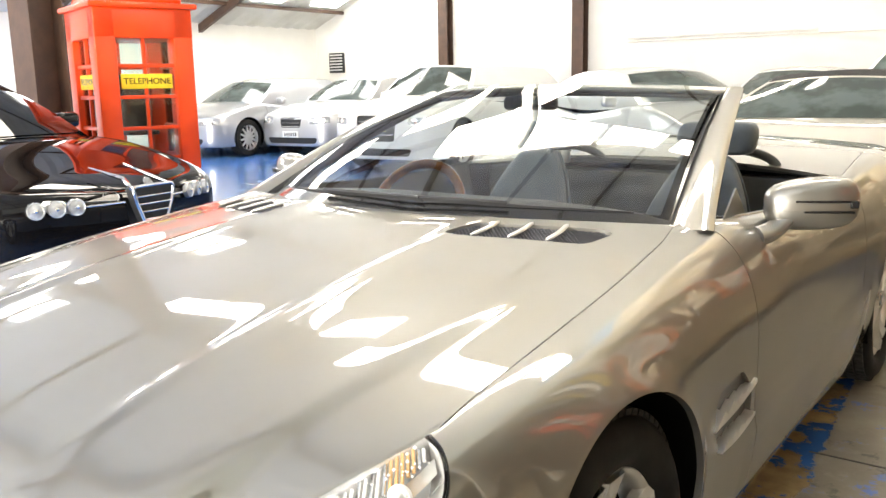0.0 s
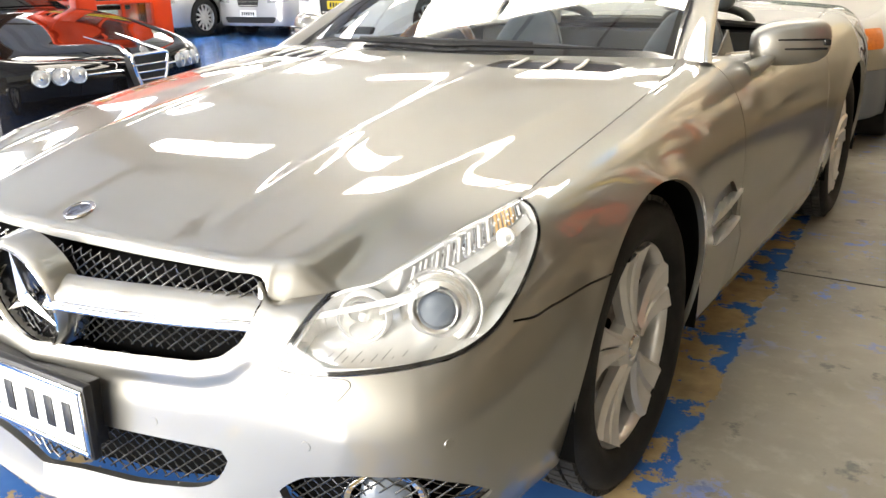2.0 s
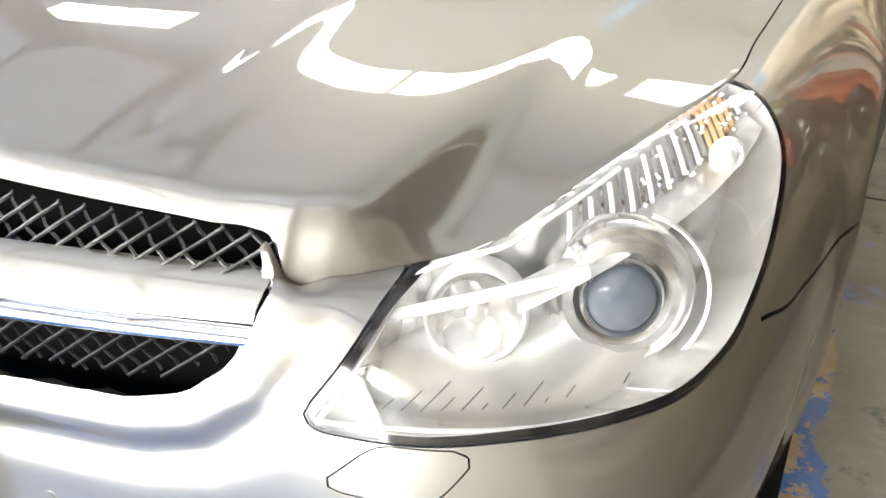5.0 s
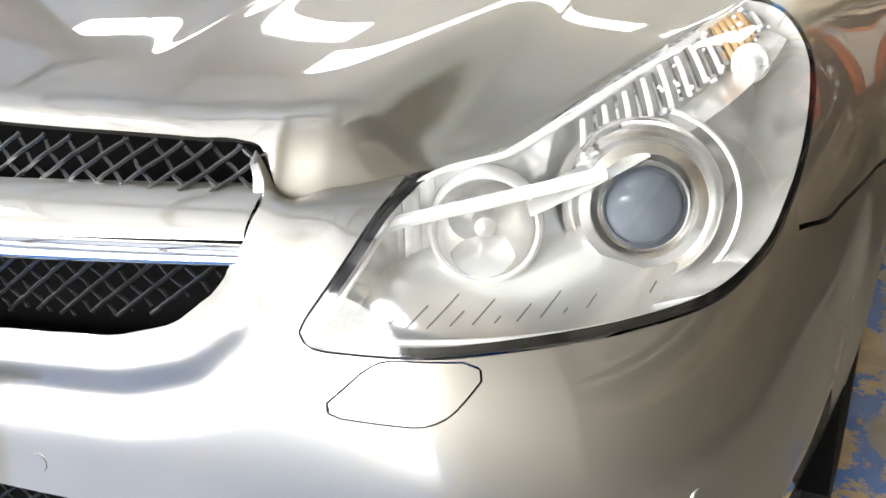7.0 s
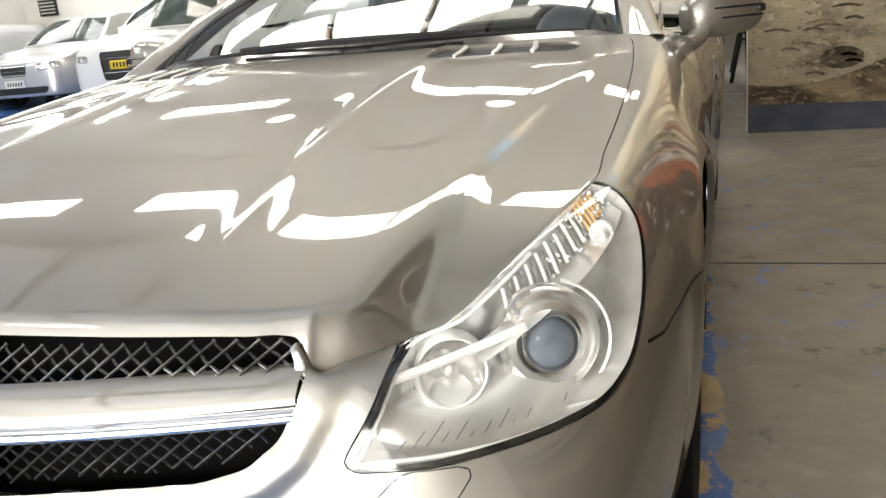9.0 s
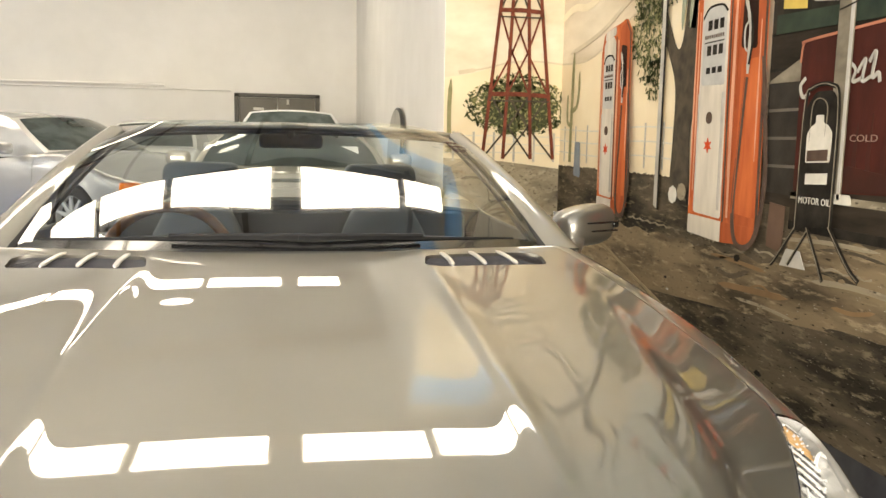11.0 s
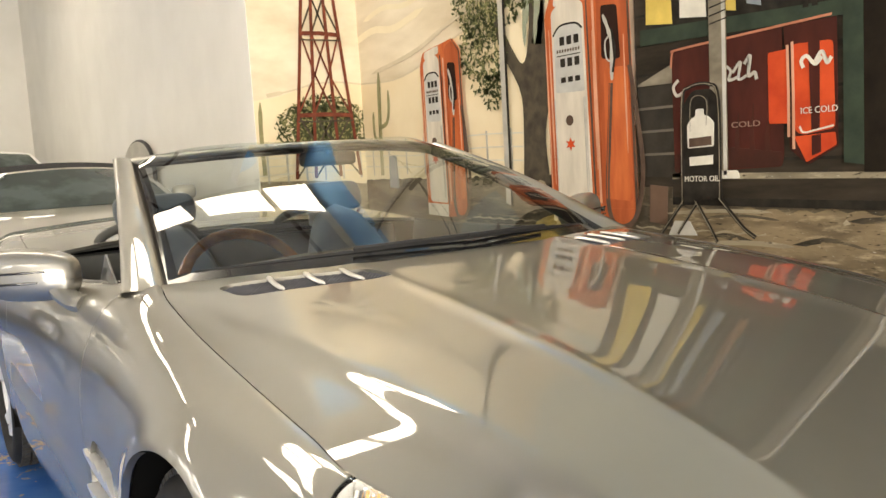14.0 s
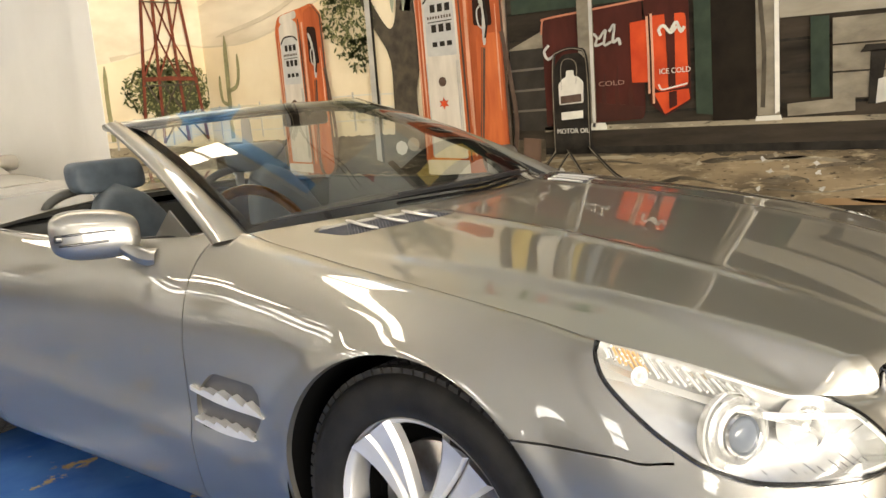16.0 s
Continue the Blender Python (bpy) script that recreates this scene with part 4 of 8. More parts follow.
wp("post_light", [(2.045, 1.0), (2.028, 1.0), (2.008, 2.58), (2.028, 2.58)], 19, STEEL)
wp("post_foot", [(2.13, 0.985), (1.96, 0.985), (1.97, 1.02), (2.12, 1.02)], 19, WHITEP2, 0.01)
for k in range(6):
    wp("post_band", [(2.10, 1.66 + 0.035 * k), (2.01, 1.675 + 0.035 * k), (2.01, 1.68 + 0.035 * k), (2.10, 1.665 + 0.035 * k)], 20, INK)
wp("green_post", [(1.485, 1.04), (1.405, 1.03), (1.40, 2.58), (1.48, 2.58)], 15, GREEN)
wp("doorway", [(1.405, 1.0), (1.20, 1.0), (1.19, 2.58), (1.40, 2.58)], 14, paintm("doorway", (0.012, 0.009, 0.007), (0.022, 0.017, 0.012), 9))
wp("white_post", [(1.195, 1.015), (1.095, 1.01), (1.085, 2.58), (1.195, 2.58)], 15, PLANK2)
wp("white_post_light", [(1.115, 1.02), (1.095, 1.03), (1.085, 2.58), (1.105, 2.58)], 16, WHITEP2)
wp("white_post_shade", stroke(curve_pts([(1.17, 1.05), (1.16, 1.3), (1.175, 1.6), (1.165, 2.2)], 18), 0.02), 16, BARK)
wp("post_plinth", [(1.205, 0.99), (1.085, 0.99), (1.09, 1.012), (1.20, 1.012)], 16, WHITEP2)
wp("porch_beam", [(1.09, 1.435), (-0.9, 1.38), (-0.9, 1.62), (1.09, 1.56)], 16, paintm("pale_beam", (0.36, 0.32, 0.245), (0.24, 0.21, 0.16), 6, stretch=(1, 0.4, 2.0)))
wp("green_strip", [(0.96, 1.08), (0.885, 1.08), (0.885, 1.42), (0.96, 1.425)], 15, GREEN)
for k in range(3):
    wp("wall_board", [(0.87, 1.07 + 0.115 * k), (-0.9, 1.05 + 0.11 * k), (-0.9, 1.15 + 0.11 * k), (0.87, 1.178 + 0.115 * k)], 15, PLANK2)
wp("bench_top", [(0.76, 1.255), (0.30, 1.25), (0.30, 1.275), (0.74, 1.285)], 17, INK)
wp("bench_leg", [(0.73, 1.04), (0.69, 1.04), (0.655, 1.26), (0.72, 1.26)], 17, INK)
wp("step", [(1.06, 1.005), (0.78, 1.015), (0.78, 1.075), (1.06, 1.06)], 17, PLANK2)
wp("bucket", [(0.70, 1.04), (0.64, 1.05), (0.645, 1.15), (0.69, 1.14)], 18, STEEL)
# a string of pennants under the sky
PENNANTS = [paintm("pennant_" + n, c) for n, c in (("red", (0.45, 0.07, 0.04)), ("white", (0.66, 0.64, 0.56)), ("green", (0.10, 0.22, 0.12)))]
string = curve_pts([(2.75, 3.10), (2.0, 2.90), (1.2, 2.80), (0.4, 2.86), (-0.6, 3.05)], 60)
wp("pennant_string", stroke(string, 0.008), 12, INK)
for k in range(2, 58, 3):
    y, z = string[k]
    wp("pennant", [(y + 0.055, z), (y - 0.055, z), (y, z - 0.15)], 13, PENNANTS[(k // 3) % 3])
# a telegraph pole over the trees
wp("telegraph_pole", stroke([(3.55, 2.0), (3.53, 2.7), (3.52, 3.45)], 0.05), 5, BARK)
wp("pole_arm", stroke([(3.86, 3.16), (3.53, 3.24), (3.20, 3.30)], 0.035), 6, BARK)
wp("pole_brace", stroke([(3.78, 3.17), (3.66, 3.0), (3.54, 2.86)], 0.022), 6, BARK)
for z0, z1 in ((3.20, 3.46), (3.30, 3.62)):
    wp("pole_wire", stroke(curve_pts([(3.2, z0), (2.9, z0 - 0.02), (2.62, z1 - 0.1)], 12), 0.012), 6, INK)
    wp("pole_wire", stroke(curve_pts([(3.86, z0 - 0.12), (4.5, z0 - 0.2), (5.3, z1 - 0.1)], 16), 0.012), 6, INK)
# folding oil sign
wp("sign_board", [(2.27, 0.875), (2.065, 0.90), (2.055, 1.33), (2.10, 1.385), (2.20, 1.385), (2.255, 1.33)], 21, INK, 0.02)
for pts, w in (([(2.275, 0.87), (2.262, 1.33), (2.22, 1.40), (2.11, 1.405), (2.06, 1.33), (2.062, 0.89)], 0.016), ([(2.215, 1.20), (2.21, 1.33), (2.17, 1.36), (2.12, 1.33), (2.125, 1.22)], 0.010),
                   ([(2.27, 0.885), (2.40, 0.74), (2.43, 0.715)], 0.016), ([(2.07, 0.90), (1.95, 0.775), (1.885, 0.73)], 0.018), ([(2.20, 0.885), (2.12, 0.76), (2.085, 0.70)], 0.016), ([(2.19, 0.88), (2.27, 0.78), (2.31, 0.73)], 0.012)):
    wp("sign_tube", stroke(curve_pts(pts, 26), w), 22, INK)
    wp("tube_light", stroke([(y + 0.003, z) for y, z in curve_pts(pts, 26)], [0.001] + [0.0035] * 24 + [0.001]), 23, PLANK2)
wp("sign_bottle", [(2.235, 1.125), (2.09, 1.13), (2.085, 1.235), (2.115, 1.265), (2.14, 1.27), (2.14, 1.30), (2.185, 1.30), (2.185, 1.268), (2.21, 1.26), (2.235, 1.23)], 23, WHITEP2, 0.01)
for z, h_, a, b in ((1.150, 0.040, 2.225, 2.10), (1.065, 0.040, 2.225, 2.095)):
    wp("sign_bar", [(a, z - h_ / 2), (b, z - h_ / 2 + 0.006), (b, z + h_ / 2 + 0.006), (a, z + h_ / 2)], 24, WHITEP2 if z < 1.1 else HOSE)
text("lettering", "MOTOR OIL", 0.036, WHITEP2, mural, Matrix.Translation((WX - 0.046, 2.158, 0.985)) @ TOWALL, 0.0006)
wp("foot_light", [(2.37, 0.72), (2.20, 0.725), (2.24, 0.79), (2.33, 0.79)], 20, STEEL)

# return wall
rp("sky", [(RX, 0.9), (WX, 0.9), (WX, 5.4), (RX, 5.4)], 0, SKY)
rp("blue_sky", [(RX, 4.95), (WX, 5.0), (WX, 4.25), (1.5, 4.3), (RX, 4.2)], 1, BLUESKY)
rp("far_dune", [tuple(q) for q in curve_pts([(RX, 1.63), (1.25, 1.66), (1.45, 1.72), (1.7, 1.755), (WX, 1.74)], 24)] + [(WX, 1.0), (RX, 1.0)], 1, DUNE)
rp("dune_crest", stroke(curve_pts([(1.16, 1.665), (1.35, 1.70), (1.55, 1.75), (1.75, 1.76), (WX, 1.745)], 24), [0.03] * 4 + [0.012] * 20), 2, CREST)
rp("ground", [(RX, 0.0), (WX, 0.0), (WX, 0.99), (1.5, 1.04), (RX, 1.06)], 2, GREYDIRT)
rp("ground_shadow", [tuple(q) for q in curve_pts([(RX, 0.32), (1.3, 0.30), (1.6, 0.34), (WX, 0.46)], 16)] + [(WX, 0.0), (RX, 0.0)], 3, DIRT)
rp("skirting", [(RX, 0), (WX, 0), (WX, 0.17), (RX, 0.19)], 4, paintm("blue_skirting", (0.055, 0.062, 0.085), (0.09, 0.092, 0.105), 7))
rp("pit", [(1.62 + 0.13 * math.cos(a), 0.46 + 0.07 * math.sin(a)) for a in np.linspace(0, 6.28, 17)[:-1]], 4, DARKDIRT)
for k in range(16):
    x, z, l = rnd.uniform(RX + 0.05, 1.7), rnd.uniform(0.35, 1.0), rnd.uniform(0.08, 0.2)
    rp("rut", stroke(curve_pts([(x, z), (x + l * 0.5, z + 0.01), (x + l, z - 0.008)], 8), [0.002] + [0.016] * 6 + [0.002]), 4, (DARKDIRT, DIRT)[k % 2])
for z in (1.10, 1.16, 1.22):
    rp("fence_rail", stroke([(RX, z), (1.5, z + 0.005), (WX, z)], 0.007), 4, WHITEP2)
for k in range(6):
    rp("fence_post", [(1.12 + 0.15 * k, 1.04), (1.135 + 0.15 * k, 1.04), (1.135 + 0.15 * k, 1.25), (1.12 + 0.15 * k, 1.25)], 4, STEEL)
for x in (1.10,):
    rp("cactus", stroke(curve_pts([(x, 1.1), (x - 0.005, 1.4), (x + 0.005, 1.62)], 12), [0.03] * 10 + [0.02, 0.005]), 4, bpy.data.materials["paint_cactus"])
brnd = random.Random(12)
rp("bush_mass", [(1.60 + 0.30 * math.cos(a) * brnd.uniform(0.82, 1.05), 1.43 + 0.19 * math.sin(a) * brnd.uniform(0.75, 1.1)) for a in np.linspace(0, 6.283, 61)[:-1]], 5, paintm("bush_dark", (0.075, 0.078, 0.040), (0.045, 0.045, 0.025), 22))
lv = part("bush_leaves", join(leaves(1.60, 1.43, 0.40, 0.20, 650, 0.018, 31, RY - 0.012, False), leaves(1.60, 1.54, 0.24, 0.14, 220, 0.018, 33, RY - 0.012, False)), LEAF, mural, smooth=False)
tagged(lv, kind="stuff")
lv = part("bush_pale_leaves", leaves(1.60, 1.46, 0.36, 0.20, 330, 0.014, 35, RY - 0.0135, False), LEAF2, mural, smooth=False)
tagged(lv, kind="stuff")


def wm(x, z, f):
    """A point on the windmill's tapering tower: f from -1 (its left leg) to 1."""
    half = 0.265 - 0.125 * (z - 1.05) / 1.2
    return (1.605 + f * max(half, 0.05), z)


for f in (-1, -0.42, 0.36, 1):
    rp("windmill_leg", stroke([wm(0, z, f) for z in np.linspace(1.06, 2.95, 13)], 0.024), 9, RUST)
for i, (za, zb_) in enumerate(((1.06, 1.52), (1.52, 2.11), (2.11, 2.6), (2.6, 2.9))):
    for a, b in ((-1, 0.36), (0.36, -1), (-0.42, 1), (1, -0.42)):
        rp("windmill_brace", stroke([wm(0, za, a), wm(0, (za + zb_) / 2, (a + b) / 2), wm(0, zb_, b)], 0.013), 8, RUST if i % 2 else BARK)
for z in (1.52, 2.11, 2.6):
    rp("windmill_platform", stroke([wm(0, z, -1.06), wm(0, z + 0.004, 0), wm(0, z - 0.006, 1.06)], 0.03), 10, RUST)
    rp("platform_rail", stroke([wm(0, z - 0.045, -1.0), wm(0, z - 0.045, 1.0)], 0.010), 10, BARK)
for k in range(14):
    a = k * math.pi / 7
    c, s_ = math.cos(a), math.sin(a)
    rp("windmill_vane", [(1.605 + 0.06 * c - 0.006 * s_, 3.02 + 0.06 * s_ + 0.006 * c), (1.605 + 0.34 * c - 0.024 * s_, 3.02 + 0.34 * s_ + 0.024 * c), (1.605 + 0.34 * c + 0.008 * s_, 3.02 + 0.34 * s_ - 0.008 * c), (1.605 + 0.06 * c + 0.005 * s_, 3.02 + 0.06 * s_ - 0.005 * c)], 11, BARK)
rp("windmill_ring", stroke([(1.605 + 0.27 * math.cos(a), 3.02 + 0.27 * math.sin(a)) for a in np.linspace(0, 6.28, 40)], 0.012), 12, BARK)

# ---- the silver convertible ----
SL = thing("convertible_car", "champagne silver two-seat convertible with its roof down", "car")
U_TOP = [  # top edge of the flanks: bonnet front lip, headlamp top, bonnet seam, belt line, boot
    (0, 0, 0.088, 0.690), (1, 0.30, 0.100, 0.690), (1.6, 0.450, 0.113, 0.690), (1.8, 0.488, 0.117, 0.689), (1.9, 0.506, 0.1185, 0.684), (1.98, 0.515, 0.120, 0.668), (2.1, 0.520, 0.123, 0.650), (2.5, 0.553, 0.143, 0.650), (3, 0.592, 0.175, 0.655),
    (3.5, 0.648, 0.236, 0.666), (4, 0.692, 0.318, 0.700), (4.5, 0.730, 0.400, 0.730), (5, 0.765, 0.50, 0.754), (6, 0.772, 0.64, 0.782), (7, 0.772, 0.88, 0.818), (8, 0.762, 1.15, 0.852), (9, 0.740, 1.40, 0.882),
    (10, 0.715, 1.60, 0.903), (11, 0.775, 1.80, 0.893), (12, 0.80, 2.2, 0.875), (13, 0.80, 2.75, 0.88), (14, 0.775, 3.2, 0.915),
    (15, 0.74, 3.6, 0.935), (16, 0.66, 4.1, 0.93), (17, 0.50, 4.42, 0.90), (18, 0.25, 4.50, 0.89), (19, 0, 4.51, 0.89)]
U_MID = [  # the widest line
    (0, 0, 0.000, 0.44), (1, 0.30, 0.030, 0.43), (2, 0.54, 0.062, 0.44), (3, 0.70, 0.093, 0.45), (4, 0.832, 0.192, 0.46),
    (5, 0.884, 0.385, 0.49), (6, 0.902, 0.61, 0.56), (7, 0.912, 0.88, 0.62), (8, 0.906, 1.15, 0.62), (9, 0.900, 1.40, 0.62),
    (10, 0.898, 1.60, 0.62), (11, 0.900, 1.80, 0.62), (12, 0.903, 2.2, 0.62), (13, 0.906, 2.75, 0.62), (14, 0.914, 3.2, 0.64),
    (15, 0.914, 3.6, 0.64), (16, 0.87, 4.15, 0.61), (17, 0.72, 4.45, 0.59), (18, 0.30, 4.53, 0.59), (19, 0, 4.54, 0.59)]
U_LOW = [  # the bottom edge
    (0, 0, -0.03, 0.19), (1, 0.30, 0.005, 0.19), (2, 0.53, 0.06, 0.19), (3, 0.68, 0.112, 0.19), (4, 0.783, 0.228, 0.19),
    (5, 0.805, 0.43, 0.19), (6, 0.825, 0.61, 0.19), (7, 0.83, 0.88, 0.19), (8, 0.84, 1.15, 0.19), (9, 0.835, 1.40, 0.19),
    (10, 0.83, 1.60, 0.19), (11, 0.83, 1.80, 0.19), (12, 0.83, 2.2, 0.19), (13, 0.84, 2.75, 0.19), (14, 0.85, 3.2, 0.2),
    (15, 0.86, 3.6, 0.2), (16, 0.82, 4.1, 0.22), (17, 0.68, 4.38, 0.22), (18, 0.30, 4.46, 0.22), (19, 0, 4.47, 0.22)]
top_c, mid_c, low_c = spl(U_TOP), spl(U_MID), spl(U_LOW)
top_s = spl([q for q in U_TOP if q[0] not in (1.6, 1.8, 1.9, 1.98, 2.5)])   # the edge without the grille corner
pow_u = spl([(0, 2.3), (2, 2.1), (3, 1.75), (5, 1.8), (6, 2.0), (8, 2.2), (11, 2.2), (19, 2.2)])
HUB_F, HUB_R, HUB_Z, ARCH = 0.888, 3.44, 0.340, 0.372


def arch_dist(p):
    """Distance from the wheel arch circles, less their radius."""
    a = np.hypot(p[:, 1] - HUB_F, p[:, 2] - HUB_Z - 0.008)
    b = np.hypot(p[:, 1] - HUB_R, p[:, 2] - HUB_Z - 0.008)
    return np.where(np.abs(p[:, 0]) > 0.5, np.minimum(a, b) - ARCH, 1.0)


GRILLE = [(-0.02, 0.500), (0.22, 0.519), (0.40, 0.536), (0.455, 0.553), (0.492, 0.583), (0.512, 0.618), (0.519, 0.645), (0.514, 0.668), (0.503, 0.690), (0.40, 0.73), (-0.02, 0.74)]
f_grille0 = inside(GRILLE)


def flank(u, v):
    b, l = mid_c(u), low_c(u)
    e = top_s(u) + (top_c(u) - top_s(u)) * np.exp(-(v / 0.05) ** 2)[:, None]
    n = pow_u(u)
    th = np.clip(v / 0.6, 0, 1) * math.pi / 2
    ph = np.clip((v - 0.6) / 0.4, 0, 1) * math.pi / 2
    s, c = np.sin(th) ** (2 / n), np.cos(th).clip(0) ** (2 / n)
    p = b.copy()
    p[:, :2] += (e - b)[:, :2] * (1 - s)[:, None]
    p[:, 2] += (e - b)[:, 2] * c
    s2, c2 = np.sin(ph) ** (2 / 1.85), np.cos(ph).clip(0) ** (2 / 1.85)
    low = v > 0.6
    p[low, :2] = (b + (l - b) * (1 - c2)[:, None])[low, :2]
    p[low, 2] = (b + (l - b) * s2[:, None])[low, 2]
    d = arch_dist(p)
    side = np.clip((np.abs(p[:, 0]) - 0.8) / 0.06, 0, 1)
    ridge = 1 / (1 + np.exp(-np.clip((0.344 + 0.0555 * p[:, 1] - p[:, 2]) / 0.010, -30, 30)))
    p[:, 0] += 0.014 * side * ridge * np.clip((p[:, 1] - 1.30) / 0.25, 0, 1) * np.clip((3.02 - p[:, 1]) / 0.2, 0, 1)
    p[:, 0] += np.sign(p[:, 0]) * side * 0.012 * np.exp(-(d.clip(0) / 0.035) ** 2) * np.clip((p[:, 2] - 0.24) / 0.22, 0, 1)
    # the grille's surround: a rolled edge with a shallow valley round it
    q = np.where(p[:, 1] < 0.22, -f_grille0(np.abs(p[:, 0]), p[:, 2]), 1.0)
    low = np.clip((0.655 - p[:, 2]) / 0.06, 0, 1)
    p[:, 1] += low * (0.012 * np.where(q > 0, np.clip(1 - q / 0.026, 0, 1) ** 2, 1.0) + 0.009 * np.exp(-((q - 0.050) / 0.017) ** 2) * np.clip((0.62 - np.abs(p[:, 0])) / 0.04, 0.2, 1))
    return p


us = np.unique(np.concatenate([np.linspace(0, 7, 120), np.linspace(7, 11, 70), np.linspace(11, 19, 70)]))
FLANK = grid(flank, us, np.concatenate([np.linspace(0, 0.6, 44), np.linspace(0.62, 1, 20)]), flip=True)


def gap(f, d=0.002):
    return lambda p: f(p) - d


EDGE = top_c(np.linspace(2.1, 10.2, 500))
EDGE0 = top_c(np.linspace(0, 5.3, 400))


def xs_f(y):
    return np.interp(y, EDGE[:, 1], EDGE[:, 0])


def zs_f(y):
    return np.interp(y, EDGE[:, 1], EDGE[:, 2])


def front_y(x):
    return np.interp(np.abs(x), EDGE0[:, 0], EDGE0[:, 1])


def lip_z(x):
    return np.interp(np.abs(x), EDGE0[:, 0], EDGE0[:, 2])


cen_f = spl([(0.04, 0.682), (0.10, 0.7035), (0.155, 0.7215), (0.3, 0.763), (0.5, 0.808), (0.8, 0.856), (1.1, 0.893), (1.4, 0.921), (1.6, 0.935)])


def panel_z(ax, y):
    """The bonnet's skin without its rolled front edge: a flat middle, two folds, a falling edge."""
    c = cen_f(y)
    xs, zs = xs_f(y), zs_f(y)
    rear = np.clip((y - 0.75) / 0.6, 0, 1)
    main = c - 0.011 * (ax / 0.5) ** 2.6
    fade = np.clip((y - 0.12) / 0.30, 0, 1)
    k = 0.352 - 0.03 * y
    main = main + fade * (0.006 * np.exp(-np.abs((ax - k) / 0.022) ** 1.6) - 0.0012 * np.exp(-((ax - k - 0.09) / 0.06) ** 2))
    k2 = 0.572 + 0.100 * np.clip((y - 0.12) / 0.9, 0, 1.2)
    gap_ = np.maximum(xs - ax, -0.05)
    outer = zs + gap_ * (0.22 - 0.07 * np.clip((y - 0.2) / 0.4, 0, 1)) - 0.2 * np.clip(gap_, 0, 1) ** 2
    # towards the screen the folds die out into one even crown
    soft = c - (c - zs) * np.clip(ax / xs, 0, 1.3) ** 3.0 + 0.006 * np.exp(-np.abs((ax - k) / 0.026) ** 1.6) * (1 - 0.6 * rear)
    w = 0.012 - 0.004 * np.clip((y - 0.15) / 0.4, 0, 1)
    step = 1 / (1 + np.exp(-np.clip((ax - k2) / w, -30, 30)))
    z = main + (np.minimum(outer, main) - main) * step
    return z + (soft - z) * (rear * rear * (3 - 2 * rear))


def nose_edge(ax):
    """How far forward the rolled front of the bonnet reaches, before the grille is cut out of it."""
    k = np.clip((ax - 0.45) / 0.06, 0, 1)
    return front_y(ax) + 0.002 - 0.009 * (1 - k * k * (3 - 2 * k))


def bonnet_z(x, y):
    ax = np.abs(np.asarray(x, float))
    y = np.asarray(y, float)
    yf = nose_edge(ax)
    z = panel_z(ax, y)
    drop = panel_z(ax, yf) - np.where(ax < 0.521, 0.650, lip_z(ax)) + 0.0035
    roll = 0.034 - 0.012 * np.clip((ax - 0.54) / 0.06, 0, 1)
    t = np.clip((y - yf) / roll, 0, 1)
    return z - drop * (1 - np.sqrt(np.clip(1 - (1 - t) ** 2, 0, 1)))


def scuttle_y(x):
    return 1.365 + 0.235 * (np.abs(x) / 0.71) ** 2


def sheet_bonnet(u, v):
    y0 = nose_edge(np.minimum(np.abs(u), 0.7645))
    y = y0 + v * (1.66 - y0)
    return np.stack([u, y, bonnet_z(u, y)], 1)


XS_B = np.concatenate([np.linspace(0, 0.44, 60), np.linspace(0.445, 0.63, 75), np.linspace(0.635, 0.79, 28)])
BON = grid(sheet_bonnet, np.concatenate([-XS_B[:0:-1], XS_B]), np.concatenate([0.05 * np.linspace(0, 1, 34) ** 2.0, np.linspace(0.06, 1, 100)]))


def in_bonnet(p):
    x, y = p[:, 0], p[:, 1]
    lip = np.where((y < 0.2) & (np.abs(x) < 0.535), p[:, 2] - lip_z(x) + 0.006, 0.02)
    return np.minimum(np.minimum(np.where(y > 0.42, xs_f(y) - np.abs(x), 0.02), lip), scuttle_y(x) - 0.045 - y)


VENT = [(0.300, 1.185), (0.318, 1.300), (0.600, 1.412), (0.632, 1.400), (0.618, 1.288), (0.48, 1.238)]
in_vent_xy = inside(rounded(VENT, 0.03, 5))


def in_vent(p):
    return in_vent_xy(np.abs(p[:, 0]), p[:, 1])


bonnet = part("bonnet", rim(clip(clip(BON, gap(in_bonnet)), lambda p: -in_vent(p)), 0.015), PAINT, SL)
part("scuttle", rim(clip(shifted(BON, -0.012), lambda p: np.minimum(p[:, 1] - scuttle_y(p[:, 0]) + 0.07, xs_f(p[:, 1]) + 0.02 - np.abs(p[:, 0]))), 0.01), BLACK, SL)


INTAKE = rounded([(-0.02, 0.245), (0.10, 0.262), (0.25, 0.272), (0.385, 0.295), (0.43, 0.315), (0.465, 0.365), (0.455, 0.386), (0.20, 0.370), (-0.02, 0.352)], 0.03, 5)
HEAD = rounded([(0.311, 0.556), (0.366, 0.644), (0.40, 0.665), (0.449, 0.675), (0.487, 0.692), (0.56, 0.720), (0.657, 0.755), (0.714, 0.768), (0.745, 0.756), (0.738, 0.717), (0.707, 0.681), (0.667, 0.640), (0.614, 0.598), (0.562, 0.578), (0.48, 0.566), (0.40, 0.558)], 0.018, 4)
FOG = rounded([(0.300, 0.330), (0.345, 0.374), (0.405, 0.393), (0.500, 0.393), (0.560, 0.360), (0.615, 0.305), (0.56, 0.292), (0.42, 0.290), (0.33, 0.300)], 0.02, 4)
